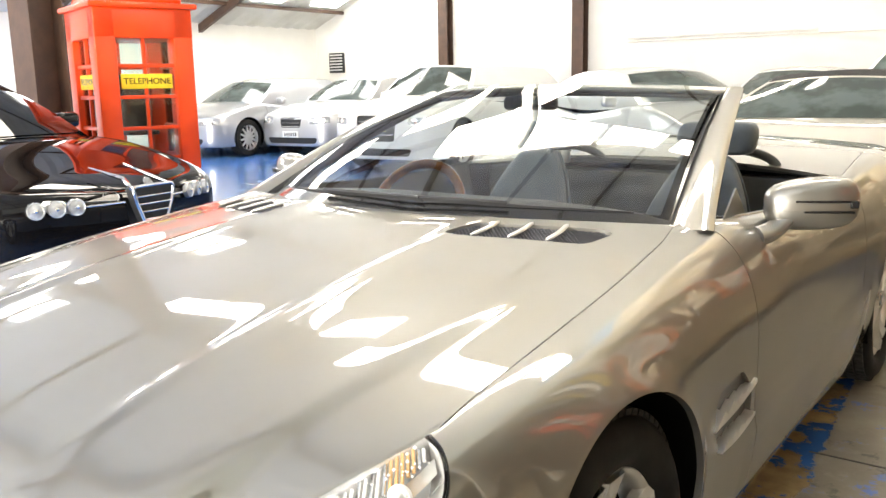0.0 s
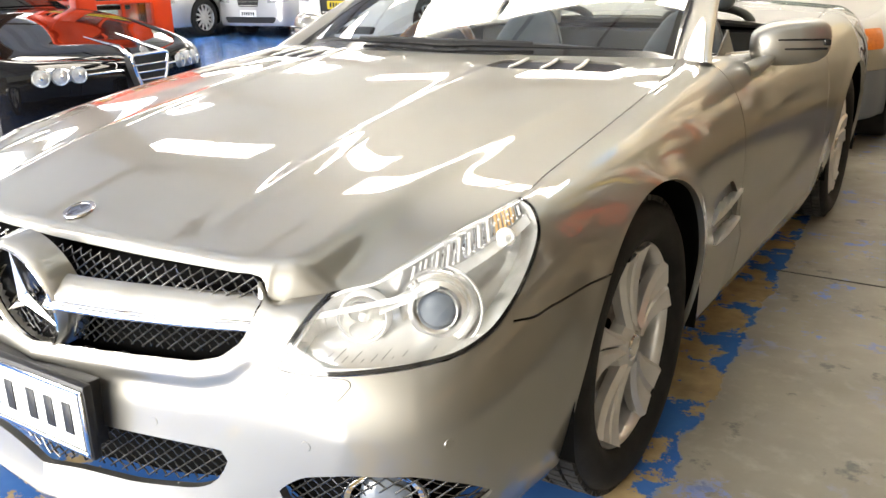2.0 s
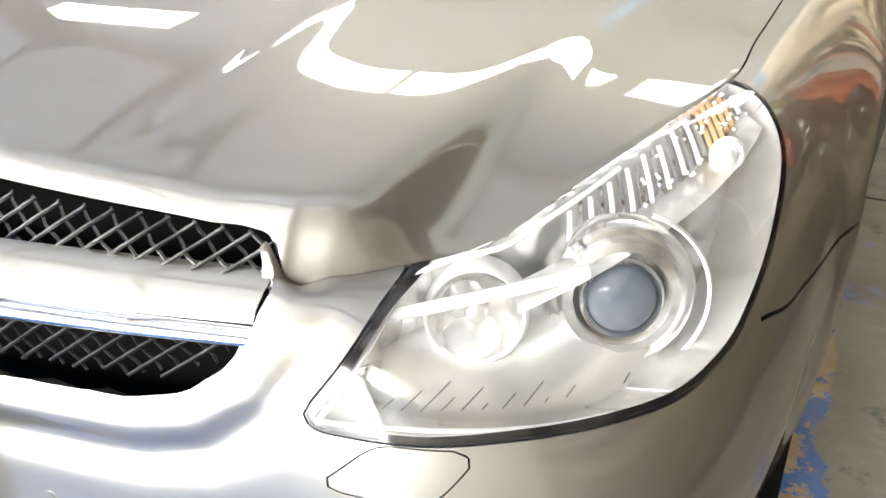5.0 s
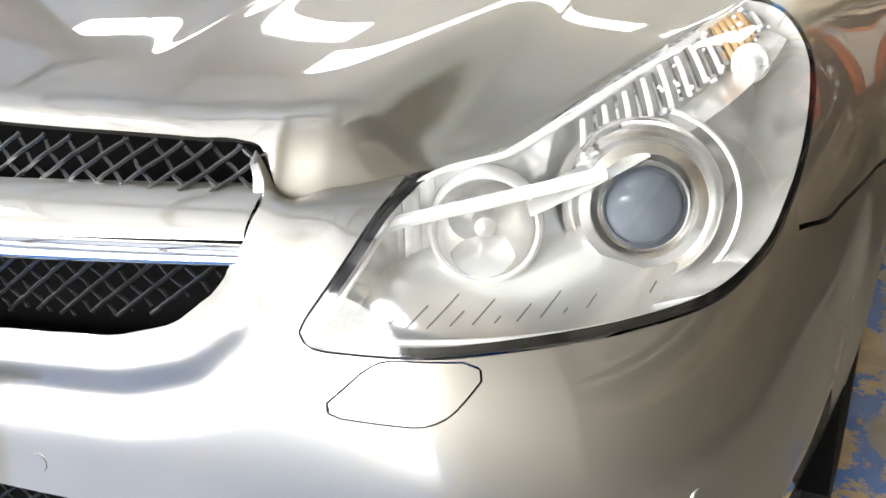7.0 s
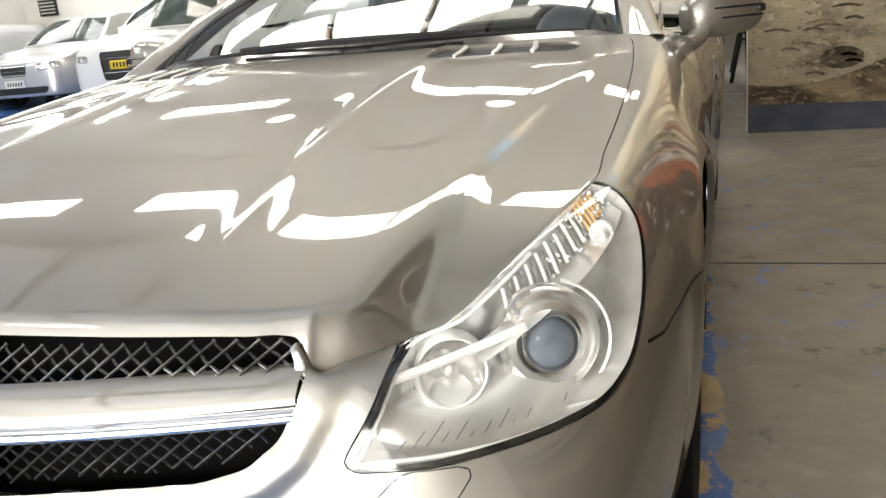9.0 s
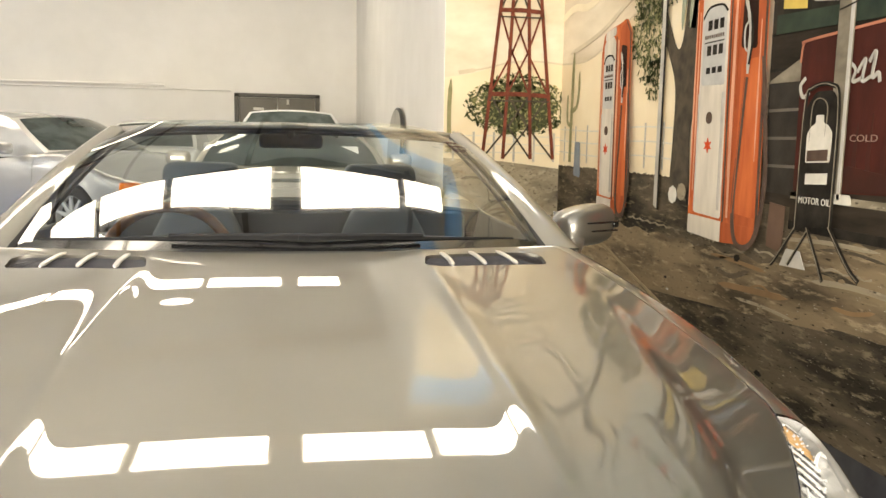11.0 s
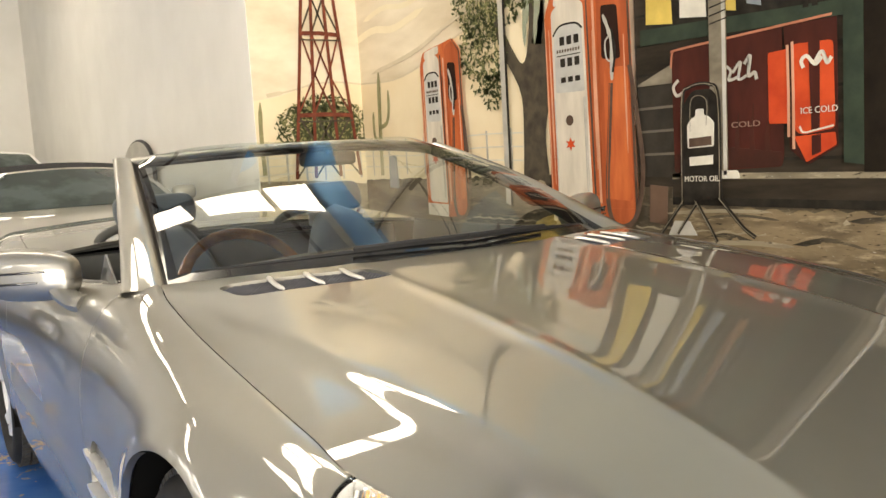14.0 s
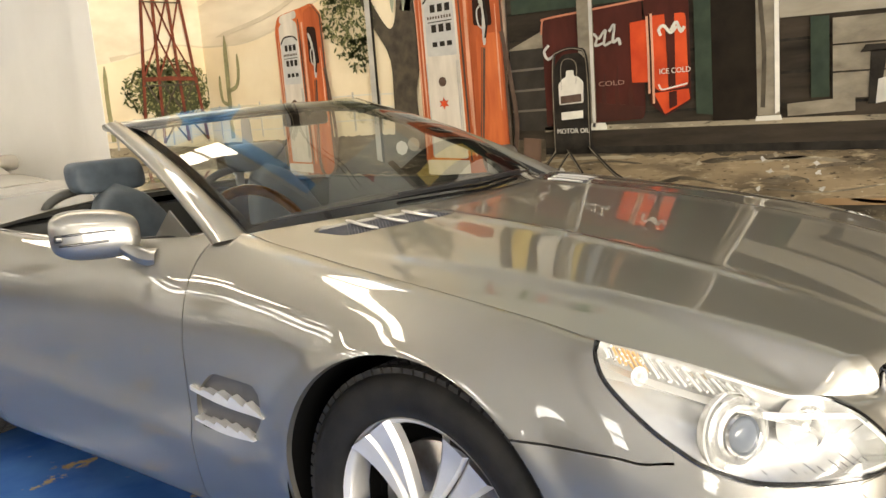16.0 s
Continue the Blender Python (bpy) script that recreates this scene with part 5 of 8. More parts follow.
WASHER = rounded([(0.366, 0.552), (0.414, 0.552), (0.420, 0.544), (0.400, 0.517), (0.386, 0.509), (0.333, 0.507), (0.328, 0.513), (0.355, 0.545)], 0.006, 3)
f_intake, f_head, f_fog, f_washer = (inside(q) for q in (INTAKE, HEAD, FOG, WASHER))


def f_grille(x, z):
    return f_grille0(x, z)


def f_mesh(x, z):
    """The grille's outline, kept under the bonnet lip."""
    return np.minimum(f_grille0(x, z) - 0.004, lip_z(x) - 0.006 - z)



def round_s(p):
    """A run round the car's front corner, about in metres."""
    return 0.75 * np.arctan2(np.abs(p[:, 0]) - 0.2, 0.9 - p[:, 1])


def front(p):
    return p[:, 1] < 0.75


def in_head(p):
    return np.where(front(p), f_head(round_s(p), p[:, 2]), -1)


def in_grille(p):
    return np.where((p[:, 1] < 0.3), f_grille(np.abs(p[:, 0]), p[:, 2]), -1)


def in_intake(p):
    return np.where((p[:, 1] < 0.3), f_intake(np.abs(p[:, 0]), p[:, 2]), -1)


def in_fog(p):
    return np.where(front(p), f_fog(round_s(p), p[:, 2]), -1)


def in_washer(p):
    return np.where(front(p), f_washer(round_s(p), p[:, 2]), -1)


GILL = rounded([(1.335, 0.585), (1.515, 0.592), (1.600, 0.525), (1.600, 0.440), (1.390, 0.440), (1.335, 0.50)], 0.025, 4)
f_gill = inside(GILL)


def in_gill(p):
    return f_gill(p[:, 1], p[:, 2])


def seam_z(p):
    return 0.600 + 0.005 * np.clip((p[:, 1] - 0.45) / 0.15, 0, 1) - 0.006 * np.exp(-((p[:, 1] - 0.39) / 0.03) ** 2)


def is_bumper(p):
    return np.minimum(0.70 - p[:, 1], np.where(p[:, 1] > 0.34, seam_z(p) - p[:, 2], 1))


def is_wing(p):
    fore = np.where(p[:, 1] > 0.34, p[:, 2] - seam_z(p), -1)
    return np.minimum(np.maximum(np.where(p[:, 1] > 0.70, 1, -1), fore), 1.612 + 0.055 * (0.85 - p[:, 2]) - p[:, 1])


def is_door(p):
    return np.minimum(p[:, 1] - 1.612 - 0.055 * (0.85 - p[:, 2]), 2.83 - p[:, 1])


def is_rear(p):
    return p[:, 1] - 2.83


dense = flank(*[q.ravel() for q in np.meshgrid(np.linspace(0, 5, 260), np.linspace(0.02, 1, 160), indexing="ij")])


def nose_y(x, z):
    """How far back the front face lies at (x, z)."""
    x, z = np.abs(np.asarray(x, float)), np.asarray(z, float)
    out = np.zeros(x.shape)
    for i in range(x.size):
        d = (dense[:, 0] - x.flat[i]) ** 2 + (dense[:, 2] - z.flat[i]) ** 2
        k = np.argpartition(d, 4)[:4]
        w = 1 / (d[k] + 1e-6)
        out.flat[i] = (dense[k, 1] * w).sum() / w.sum()
    return out


def both(g):
    return join(g, mirror(g))


HALF = clip(FLANK, lambda p: arch_dist(p))
for tag, side_g in (("nearside", HALF), ("offside", mirror(HALF))):
    # near-black shell under the skin, painting the shade in the panel gaps
    part("wing_lining", shifted(clip(clip(side_g, lambda p: np.minimum(p[:, 1] - 0.56, -in_gill(p))), lambda p: arch_dist(p) - 0.006), -0.016), SHADOW, SL)
    g1 = clip(side_g, lambda p: -in_head(p) - 0.004)
    part("front_wing", rim(clip(clip(g1, gap(is_wing)), lambda p: -in_gill(p)), 0.014), PAINT, SL)
    door = part("door", rim(clip(side_g, gap(is_door)), 0.014), PAINT, SL)
    part("rear_wing", rim(clip(side_g, gap(is_rear)), 0.014), PAINT, SL)
g1 = clip(HALF, gap(is_bumper))
for f in (in_head, in_grille, in_intake, in_fog):
    g1 = clip(g1, lambda p: -f(p) - (0.004 if f is in_head else 0))
bumper = part("front_bumper", rim(clip(both(g1), lambda p: -in_washer(p) - 0.0012), 0.018), PAINT, SL)
part("washer_cover", rim(clip(HALF, in_washer), 0.006), PAINT, bumper)
part("washer_cover", mirror(rim(clip(HALF, in_washer), 0.006)), PAINT, bumper)
# the bumper's gaps get the same shade-coloured shell
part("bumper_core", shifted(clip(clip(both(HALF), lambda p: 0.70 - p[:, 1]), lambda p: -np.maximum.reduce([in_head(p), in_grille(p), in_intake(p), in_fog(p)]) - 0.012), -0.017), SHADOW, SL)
for s in (1, -1):
    for x, z in ((0.305, 0.408), (0.624, 0.434), (0.826, 0.444)):
        y = float(nose_y(np.array([x]), np.array([z]))[0])
        e = 0.01
        n = Vector((float(nose_y(np.array([x - e]), np.array([z]))[0] - nose_y(np.array([x + e]), np.array([z]))[0]) / (2 * e) * -1, -1, 0)).normalized() if x < 0.7 else Vector((0.86, -0.5, 0.02))
        q = Vector((n.x * s, n.y, n.z)).to_track_quat("Z", "Y").to_matrix().to_4x4()
        part("parking_sensor", moved(lathe([(0.0, 0.0008), (0.0084, 0.0008), (0.0090, 0.0), (0.0094, -0.004)], 20, "z"), Matrix.Translation((x * s, y, z)) @ q), PAINT, bumper)


# woven grilles
MESHM = surf("grille_wire", (0.13, 0.13, 0.13), 0.25, 0.9, (0.09, 0.09, 0.09), 40)
def woven(f, x0, x1, z0, z1, back, pitch, slope, r=0.0016, keep=None):
    """Crossing bars that fill an outline on the front face, set back from it."""
    out = []
    dz = z1 - z0
    for sg, dd in ((1, 0.0), (-1, 0.0025)):
        a = x0 - dz / slope - pitch
        while a < x1 + dz / slope + pitch:
            zz = np.arange(z0, z1 + 1e-6, 0.006)
            xx = a + sg * (zz - (z0 if sg > 0 else z1)) / slope * 1.0 if sg > 0 else a + (z1 - zz) / slope
            ok = (f(np.abs(xx), zz) > 0.001) & (xx > x0 - 0.02) & (xx < x1 + 0.02)
            run = []
            for i in range(len(zz) + 1):
                if i < len(zz) and ok[i]:
                    run.append(i)
                elif run:
                    if len(run) > 1:
                        yy = nose_y(xx[run], zz[run]) + back + dd + 0.0012 * np.sin(np.arange(len(run)) * 2.2 + sg)
                        out.append(tube(np.stack([xx[run], yy, zz[run]], 1), r, 5))
                    run = []
            a += pitch
    return join(*out)


grille = part("radiator_grille", join(*[both(woven(f_mesh, 0.02, 0.53, 0.50, 0.70, 0.018, 0.026, 0.75, 0.0019))]), MESHM, SL, "silver diamond mesh")
# near-black sheet set back in the grille stands in for its inner shade
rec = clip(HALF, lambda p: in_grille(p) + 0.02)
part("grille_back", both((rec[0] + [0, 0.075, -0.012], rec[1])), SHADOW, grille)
lowmesh = part("lower_intake_mesh", both(woven(f_intake, 0.0, 0.47, 0.24, 0.40, 0.022, 0.030, 0.75, 0.0018)), MESHM, SL)
# same for the lower intake: its darkness is the sheet's colour
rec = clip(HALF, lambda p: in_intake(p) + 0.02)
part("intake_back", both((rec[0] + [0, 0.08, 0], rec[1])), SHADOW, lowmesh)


# plain dark sheet across the nose, painted shade behind both meshes
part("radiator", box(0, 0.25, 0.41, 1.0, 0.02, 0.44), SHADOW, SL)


# grille bar: painted slat over a bright strip
def bar(z_lo, z_hi, y_lo, y_hi):
    def f(u, v):
        x = 0.085 + u * 0.425
        zl = z_lo + 0.012 * u
        zh = z_hi + 0.008 * u
        th = v * 2 * math.pi
        cz, hz = (zl + zh) / 2, (zh - zl) / 2
        y = 0.006 + 0.090 * u ** 1.45
        dy = (y_lo + (y_hi - y_lo) * (np.sin(th) * 0.5 + 0.5))
        return np.stack([x, y + dy + 0.010 * np.cos(th), cz + hz * np.sin(th)], 1)
    return grid(f, np.linspace(0, 1, 24), np.linspace(0, 1, 17))


barp = part("grille_bar", both(bar(0.606, 0.645, 0.000, 0.034)), PAINT, grille)
part("bright_strip", both(bar(0.588, 0.609, -0.004, 0.004)), CHROME, barp, "chrome strip")
# star in its ring
def star_geo():
    out = []
    for k in range(3):
        a = math.pi / 2 + k * 2 * math.pi / 3
        tip = np.array([math.cos(a), 0, math.sin(a)]) * 0.098
        l = np.array([math.cos(a + math.pi / 3), 0, math.sin(a + math.pi / 3)]) * 0.017
        r_ = np.array([math.cos(a - math.pi / 3), 0, math.sin(a - math.pi / 3)]) * 0.017
        c = np.array([0, -0.012, 0])
        b = np.array([0, 0.006, 0])
        v = np.array([c, l, tip, r_, b])
        out.append((v, [(0, 2, 1), (0, 3, 2), (4, 1, 2), (4, 2, 3)]))
    return join(*out)


STAR_AT = pose(0, 0.012, 0.590, 8, 0, 0)
ringp = part("badge_ring", moved(lathe([(0.118, 0.05), (0.116, 0.012), (0.110, -0.006), (0.1045, -0.010), (0.099, -0.006), (0.096, 0.006), (0.096, 0.04)], 56, "y"), STAR_AT), PAINT, grille, "painted ring with a bright edge")
part("badge_star", moved(star_geo(), STAR_AT), CHROME, ringp, "chrome three-pointed star", smooth=False)
part("badge_trim", moved(lathe([(0.101, -0.0095), (0.1035, -0.0115), (0.106, -0.0095)], 56, "y"), STAR_AT), CHROME, ringp)
part("badge_dish", moved(lathe([(0.0, 0.035), (0.095, 0.03), (0.097, 0.0)], 40, "y"), STAR_AT), GLOSSBLACK, ringp)
# flat roundel on the bonnet
nb = Vector((0, -0.27, 0.96))
ROUND_AT = Matrix.Translation((0, 0.152, float(bonnet_z(np.array([0.0]), np.array([0.152]))[0]) + 0.001)) @ nb.to_track_quat("Z", "Y").to_matrix().to_4x4()
rb = part("bonnet_badge", moved(lathe([(0.0, 0.003), (0.022, 0.003), (0.0225, 0.0045), (0.030, 0.0045), (0.0315, 0.003), (0.032, 0.0)], 40, "z"), ROUND_AT), CHROME, SL, "round chrome badge")
part("badge_face", moved(lathe([(0.0, 0.0036), (0.0215, 0.0034)], 32, "z"), ROUND_AT), surf("badge_blue", (0.03, 0.04, 0.07), 0.2, coat=1), rb)

# number plate in a black holder
PLATE_M = surf("plate_white", (0.75, 0.76, 0.74), 0.35, col2=(0.68, 0.69, 0.67), scale=30)
holder = part("number_plate", join(box(0, -0.022, 0.400, 0.412, 0.020, 0.150, 0.006), box(0, 0.002, 0.400, 0.36, 0.04, 0.13, 0.004)), BLACK, SL, "white plate in a black holder")
part("plate_frame", join(*[box(x, -0.0335, z, sx, 0.006, sz, 0.002) for x, z, sx, sz in ((0, 0.462, 0.404, 0.008), (0, 0.338, 0.404, 0.008), (-0.198, 0.4, 0.008, 0.13), (0.198, 0.4, 0.008, 0.13))]), CHROME, holder)
part("plate_sheet", box(0, -0.0325, 0.400, 0.372, 0.002, 0.112, 0.001), PLATE_M, holder)
for x in (-0.14, -0.085, -0.03, 0.04, 0.095, 0.15):
    part("plate_mark", box(x, -0.0345, 0.400, 0.026, 0.002, 0.062, 0.001), BLACK, holder)

OUTLETM = surf("outlet_panel", (0.10, 0.10, 0.105), 0.4, 0.3, (0.08, 0.08, 0.085), 20)
GILLM = surf("outlet_grey", (0.10, 0.10, 0.11), 0.35, col2=(0.07, 0.07, 0.08), scale=20)
# bonnet vents: mesh slots and bright fins
for s in (1, -1):
    def vz(x, y, dz=0.0):
        return bonnet_z(np.asarray(x, float), np.asarray(y, float)) + dz
    low = clip(BON, lambda p: np.where(p[:, 0] * s > 0, in_vent(p), -1) + 0.01)
    tray = part("bonnet_vent", (low[0] - [0, 0, 0.022], low[1]), BLACK, SL, "black mesh air outlet with bright fins")
    bars = []
    for k in range(-14, 46):
        for sg in (1, -1):
            yy = np.linspace(1.15, 1.45, 50)
            xx = 0.24 + k * 0.011 + (yy - 1.15) * (0.9 if sg > 0 else -0.9)
            ok = in_vent_xy(xx, yy) > 0
            if ok.sum() > 2:
                xo, yo = xx[ok], yy[ok]
                bars.append(tube(np.stack([xo * s, yo, vz(xo, yo, -0.007)], 1), 0.0012, 4))
    part("vent_mesh", join(*bars), GILLM, tray)
    for k in range(3):
        f = (k + 1) / 4
        a, b = np.array([0.298 + 0.33 * f - 0.012, 1.185 + 0.105 * f]), np.array([0.315 + 0.305 * f - 0.03, 1.310 + 0.115 * f])
        t = np.linspace(0, 1, 10)[:, None]
        q = a + (b - a) * t + np.array([0.005, 0.0]) * np.sin(math.pi * t)
        part("vent_fin", tube(np.stack([q[:, 0] * s, q[:, 1], vz(q[:, 0], q[:, 1], 0.001)], 1), np.r_[0.003, np.full(8, 0.007), 0.003], 8, flat=0.6), ALLOY, tray)

# headlamps
REFLECT = surf("lamp_reflector", (0.95, 0.95, 0.94), 0.22, 1.0, rvar=0.06, scale=60)
SATIN = surf("lamp_housing", (0.93, 0.93, 0.92), 0.25, 0.12, (0.86, 0.86, 0.86), 25, coat=0.6)
BOWLM = surf("lamp_bowl_silver", (0.92, 0.92, 0.91), 0.15, 0.62, (0.80, 0.80, 0.79), 30, bump=0.12, bscale=45)
AMBER = surf("amber_bulb", (0.74, 0.47, 0.22), 0.15, coat=1.0)
LENSBALL = surf("projector_glass", (0.10, 0.12, 0.15), 0.12, 0.0, (0.17, 0.19, 0.22), 20, coat=0.5, spec=0.6)
in_lamp = in_head(dense) > -0.02
ls, lz = round_s(dense)[in_lamp], dense[in_lamp][:, 2]


def poly_s(q, z):
    q, z = q - 0.55, z - 0.65
    return np.stack([q**0, q, z, q*q, q*z, z*z, q**3, q*q*z, q*z*z, z**3], 1)


LAMP_FIT = np.linalg.lstsq(poly_s(ls, lz), dense[in_lamp][:, :2], rcond=None)[0]
LAMP_IN = np.array([-0.50, 0.83, -0.22])


def lampface(q, z, depth):
    """Places behind the headlamp's cover, by the run round the corner and the height."""
    q, z = np.broadcast_arrays(np.asarray(q, float), np.asarray(z, float))
    return np.concatenate([poly_s(q, z) @ LAMP_FIT, z[:, None]], 1) + np.multiply.outer(np.broadcast_to(depth, q.shape), LAMP_IN)


for s in (1, -1):
    def fl(g):
        return g if s > 0 else mirror(g)
    cover_g = clip(FLANK, lambda p: in_head(p))
    hl = part("headlamp", fl(rim(shifted(cover_g, 0.0015), 0.004)), LENS, SL, "clear headlamp with projector lens")
    hl.visible_shadow = False
    ring = clip(clip(FLANK, lambda p: in_head(p) + 0.0022), lambda p: 0.0040 - in_head(p))
    part("lamp_seal", fl(shifted(ring, 0.0005)), GLOSSBLACK, hl)
    back = shifted(clip(FLANK, lambda p: in_head(p) + 0.004), -0.062)
    part("lamp_bowl", fl(back), BOWLM, hl)
    wall_g = clip(FLANK, lambda p: in_head(p) - 0.004)
    part("lamp_wall", fl(rim((wall_g[0], wall_g[1]), 0.064)[0:1] + (rim(wall_g, 0.064)[1][len(wall_g[1]):],)) if s > 0 else (rim(wall_g, 0.064)[0] * [-1, 1, 1], [tuple(reversed(q)) for q in rim(wall_g, 0.064)[1][len(wall_g[1]):]]), BOWLM, hl)
    ax = Vector((0.45 * s, -0.88, 0.12)).to_track_quat("Z", "Y").to_matrix().to_4x4()

    def put(x, y, z):
        return Matrix.Translation((x * s, y, z)) @ ax
    P1 = (0.750, 0.272, 0.624)
    part("projector_lens", moved(lathe([(0.029 * math.sin(a), 0.014 * math.cos(a)) for a in np.linspace(0, math.pi / 2, 9)], 32, "z"), put(*P1)), LENSBALL, hl, "smoky projector lens")
    part("projector_ring", moved(lathe([(0.029, -0.02), (0.0295, 0.003), (0.032, 0.006), (0.035, 0.001)], 40, "z"), put(*P1)), CHROME, hl)
    part("projector_collar", moved(lathe([(0.035, -0.004), (0.041, 0.002), (0.049, 0.000), (0.053, -0.012), (0.058, -0.014), (0.061, -0.006), (0.064, -0.010), (0.066, -0.03)], 40, "z"), put(*P1)), REFLECT, hl)
    P2 = (0.650, 0.203, 0.614)
    part("main_beam_bowl", moved(lathe([(0.008, -0.030), (0.020, -0.024), (0.034, -0.010), (0.038, 0.004)], 32, "z"), put(*P2)), REFLECT, hl)
    part("main_beam_rim", moved(lathe([(0.038, 0.004), (0.040, 0.007), (0.043, 0.004), (0.046, -0.02)], 32, "z"), put(*P2)), SATIN, hl)
    part("bulb_cap", moved(lathe([(0.0, 0.000), (0.008, -0.002), (0.010, -0.010), (0.011, -0.03)], 16, "z"), put(*P2)), ALLOY, hl)
    # indicator chamber over a bright shelf
    zl = lambda q: 0.652 + 0.35 * (q - 0.50)
    q = np.linspace(0.455, 0.728, 24)
    part("lamp_shelf", fl(grid(lambda u, v: lampface(u, zl(u) - 0.003 + 0.012 * v, 0.010 + 0.024 * v), q, np.linspace(0, 1, 6), flip=True)), BOWLM, hl)
    part("lamp_brow", fl(tube(lampface(np.linspace(0.360, 0.508, 12), np.linspace(0.630, 0.656, 12), 0.010), 0.0055, 8)), SATIN, hl)
    part("lamp_edge", fl(tube(lampface(*curve_pts([(0.372, 0.646), (0.405, 0.660), (0.452, 0.669), (0.49, 0.684), (0.56, 0.711)], 20).T, 0.004), 0.0024, 6)), SATIN, hl)
    part("lamp_edge", fl(tube(lampface(*curve_pts([(0.324, 0.5615), (0.40, 0.562), (0.48, 0.568), (0.56, 0.579), (0.612, 0.599), (0.662, 0.641)], 24).T, 0.005), 0.0026, 6)), SATIN, hl)
    part("lamp_edge", fl(tube(lampface(*curve_pts([(0.324, 0.5615), (0.347, 0.600), (0.370, 0.638)], 12).T, 0.005), 0.0022, 6)), SATIN, hl)
    part("lamp_arc", moved(lathe([(0.0715, -0.004), (0.0735, 0.0), (0.0755, -0.004)], 30, "z", -75, 75), put(*P1) if s > 0 else put(*P1) @ pose(0, 0, 0, 0, 0, 180)), SATIN, hl)
    for k in range(26):
        zz = np.linspace(0.62, 0.775, 60)
        ss = 0.515 + 0.0082 * k + 0.45 * (zz - 0.70)
        ok = (f_head(ss, zz) > 0.012) & (zz > zl(ss) + 0.012)
        if ok.sum() > 3:
            near_bulb = 0.66 < float(ss[ok].mean()) < 0.70
            part("reflector_rib", fl(tube(lampface(ss[ok], zz[ok], 0.020), 0.0026, 6)), AMBER if near_bulb else (CHROME if k % 2 else SATIN), hl, "amber tinted rib" if near_bulb else "")
    # cut facets of the indicator's reflector
    cut, bits = random.Random(41), []
    for k in range(150):
        a, b = cut.uniform(0.56, 0.725), cut.uniform(0.655, 0.765)
        if f_head(np.array([a]), np.array([b]))[0] > 0.012 and b > zl(a) + 0.010:
            at = lampface(np.array([a]), np.array([b]), 0.016)[0]
            d = cut.uniform(0.0018, 0.0038)
            bits.append(moved((np.array([(d, 0, 0), (-d, 0, 0), (0, d, 0), (0, -d, 0), (0, 0, d), (0, 0, -d)]), [(0, 2, 4), (2, 1, 4), (1, 3, 4), (3, 0, 4), (2, 0, 5), (1, 2, 5), (3, 1, 5), (0, 3, 5)]), Matrix.Translation(at) @ pose(0, 0, 0, cut.uniform(0, 90), cut.uniform(0, 90), cut.uniform(0, 90))))
    tagged(part("reflector_facets", fl(join(*bits)), SATIN, hl, "faceted bright reflector", smooth=False), kind="stuff")
    for k in range(15):
        zz = np.linspace(0.566, 0.566 + 0.008 + 0.014 * ((k * 7) % 5) / 4, 8)
        ss = 0.36 + 0.012 * k + 0.9 * (zz - 0.56)
        ok = (f_head(ss, zz) > 0.008)
        if ok.sum() > 2:
            part("bowl_rib", fl(tube(lampface(ss[ok], zz[ok], 0.030), 0.0008, 4)), GILLM, hl)
    bs, bz = 0.668, 0.716
    bq = lampface(np.array([bs]), np.array([bz]), 0.020)[0]
    part("indicator_bulb", moved(lathe([(0.010 * math.sin(a), 0.014 * math.cos(a)) for a in np.linspace(0, math.pi, 10)], 20, "z"), put(*bq)), BOWLM, hl, "silvered indicator bulb")
    part("bulb_ring", moved(lathe([(0.010, 0.002), (0.0135, 0.006), (0.017, 0.002)], 20, "z"), put(*bq)), SATIN, hl)
    # fog lamp
    fm = part("fog_lamp_surround", fl(woven(lambda x, z: f_fog(0.75 * np.arctan2(x - 0.2, 0.9 - nose_y(x, z)), z), 0.52, 0.86, 0.285, 0.40, 0.016, 0.024, 0.8, 0.0017)), MESHM, SL, "dark diamond mesh round a fog lamp")
    tagged(fm, kind="stuff")
    # dark sheet as the shade behind the fog lamp mesh
    fb = clip(FLANK, lambda p: in_fog(p) + 0.02)
    part("fog_back", fl(shifted(fb, -0.05)), SHADOW, fm)
    fax = Vector((0.50 * s, -0.86, 0.05)).to_track_quat("Z", "Y").to_matrix().to_4x4()
    FA = Matrix.Translation((0.728 * s, 0.140, 0.338)) @ fax
    part("fog_ring", moved(lathe([(0.046, -0.04), (0.044, 0.0), (0.048, 0.012), (0.055, 0.014), (0.060, 0.006), (0.061, -0.03)], 40, "z"), FA @ Matrix.Diagonal((1.2, 0.92, 1, 1))), CHROME, fm, "chrome ring")
    part("fog_lens", moved(lathe([(0.044 * math.sin(a), 0.016 * math.cos(a)) for a in np.linspace(0, math.pi / 2, 8)], 28, "z"), FA), LENSBALL, fm)

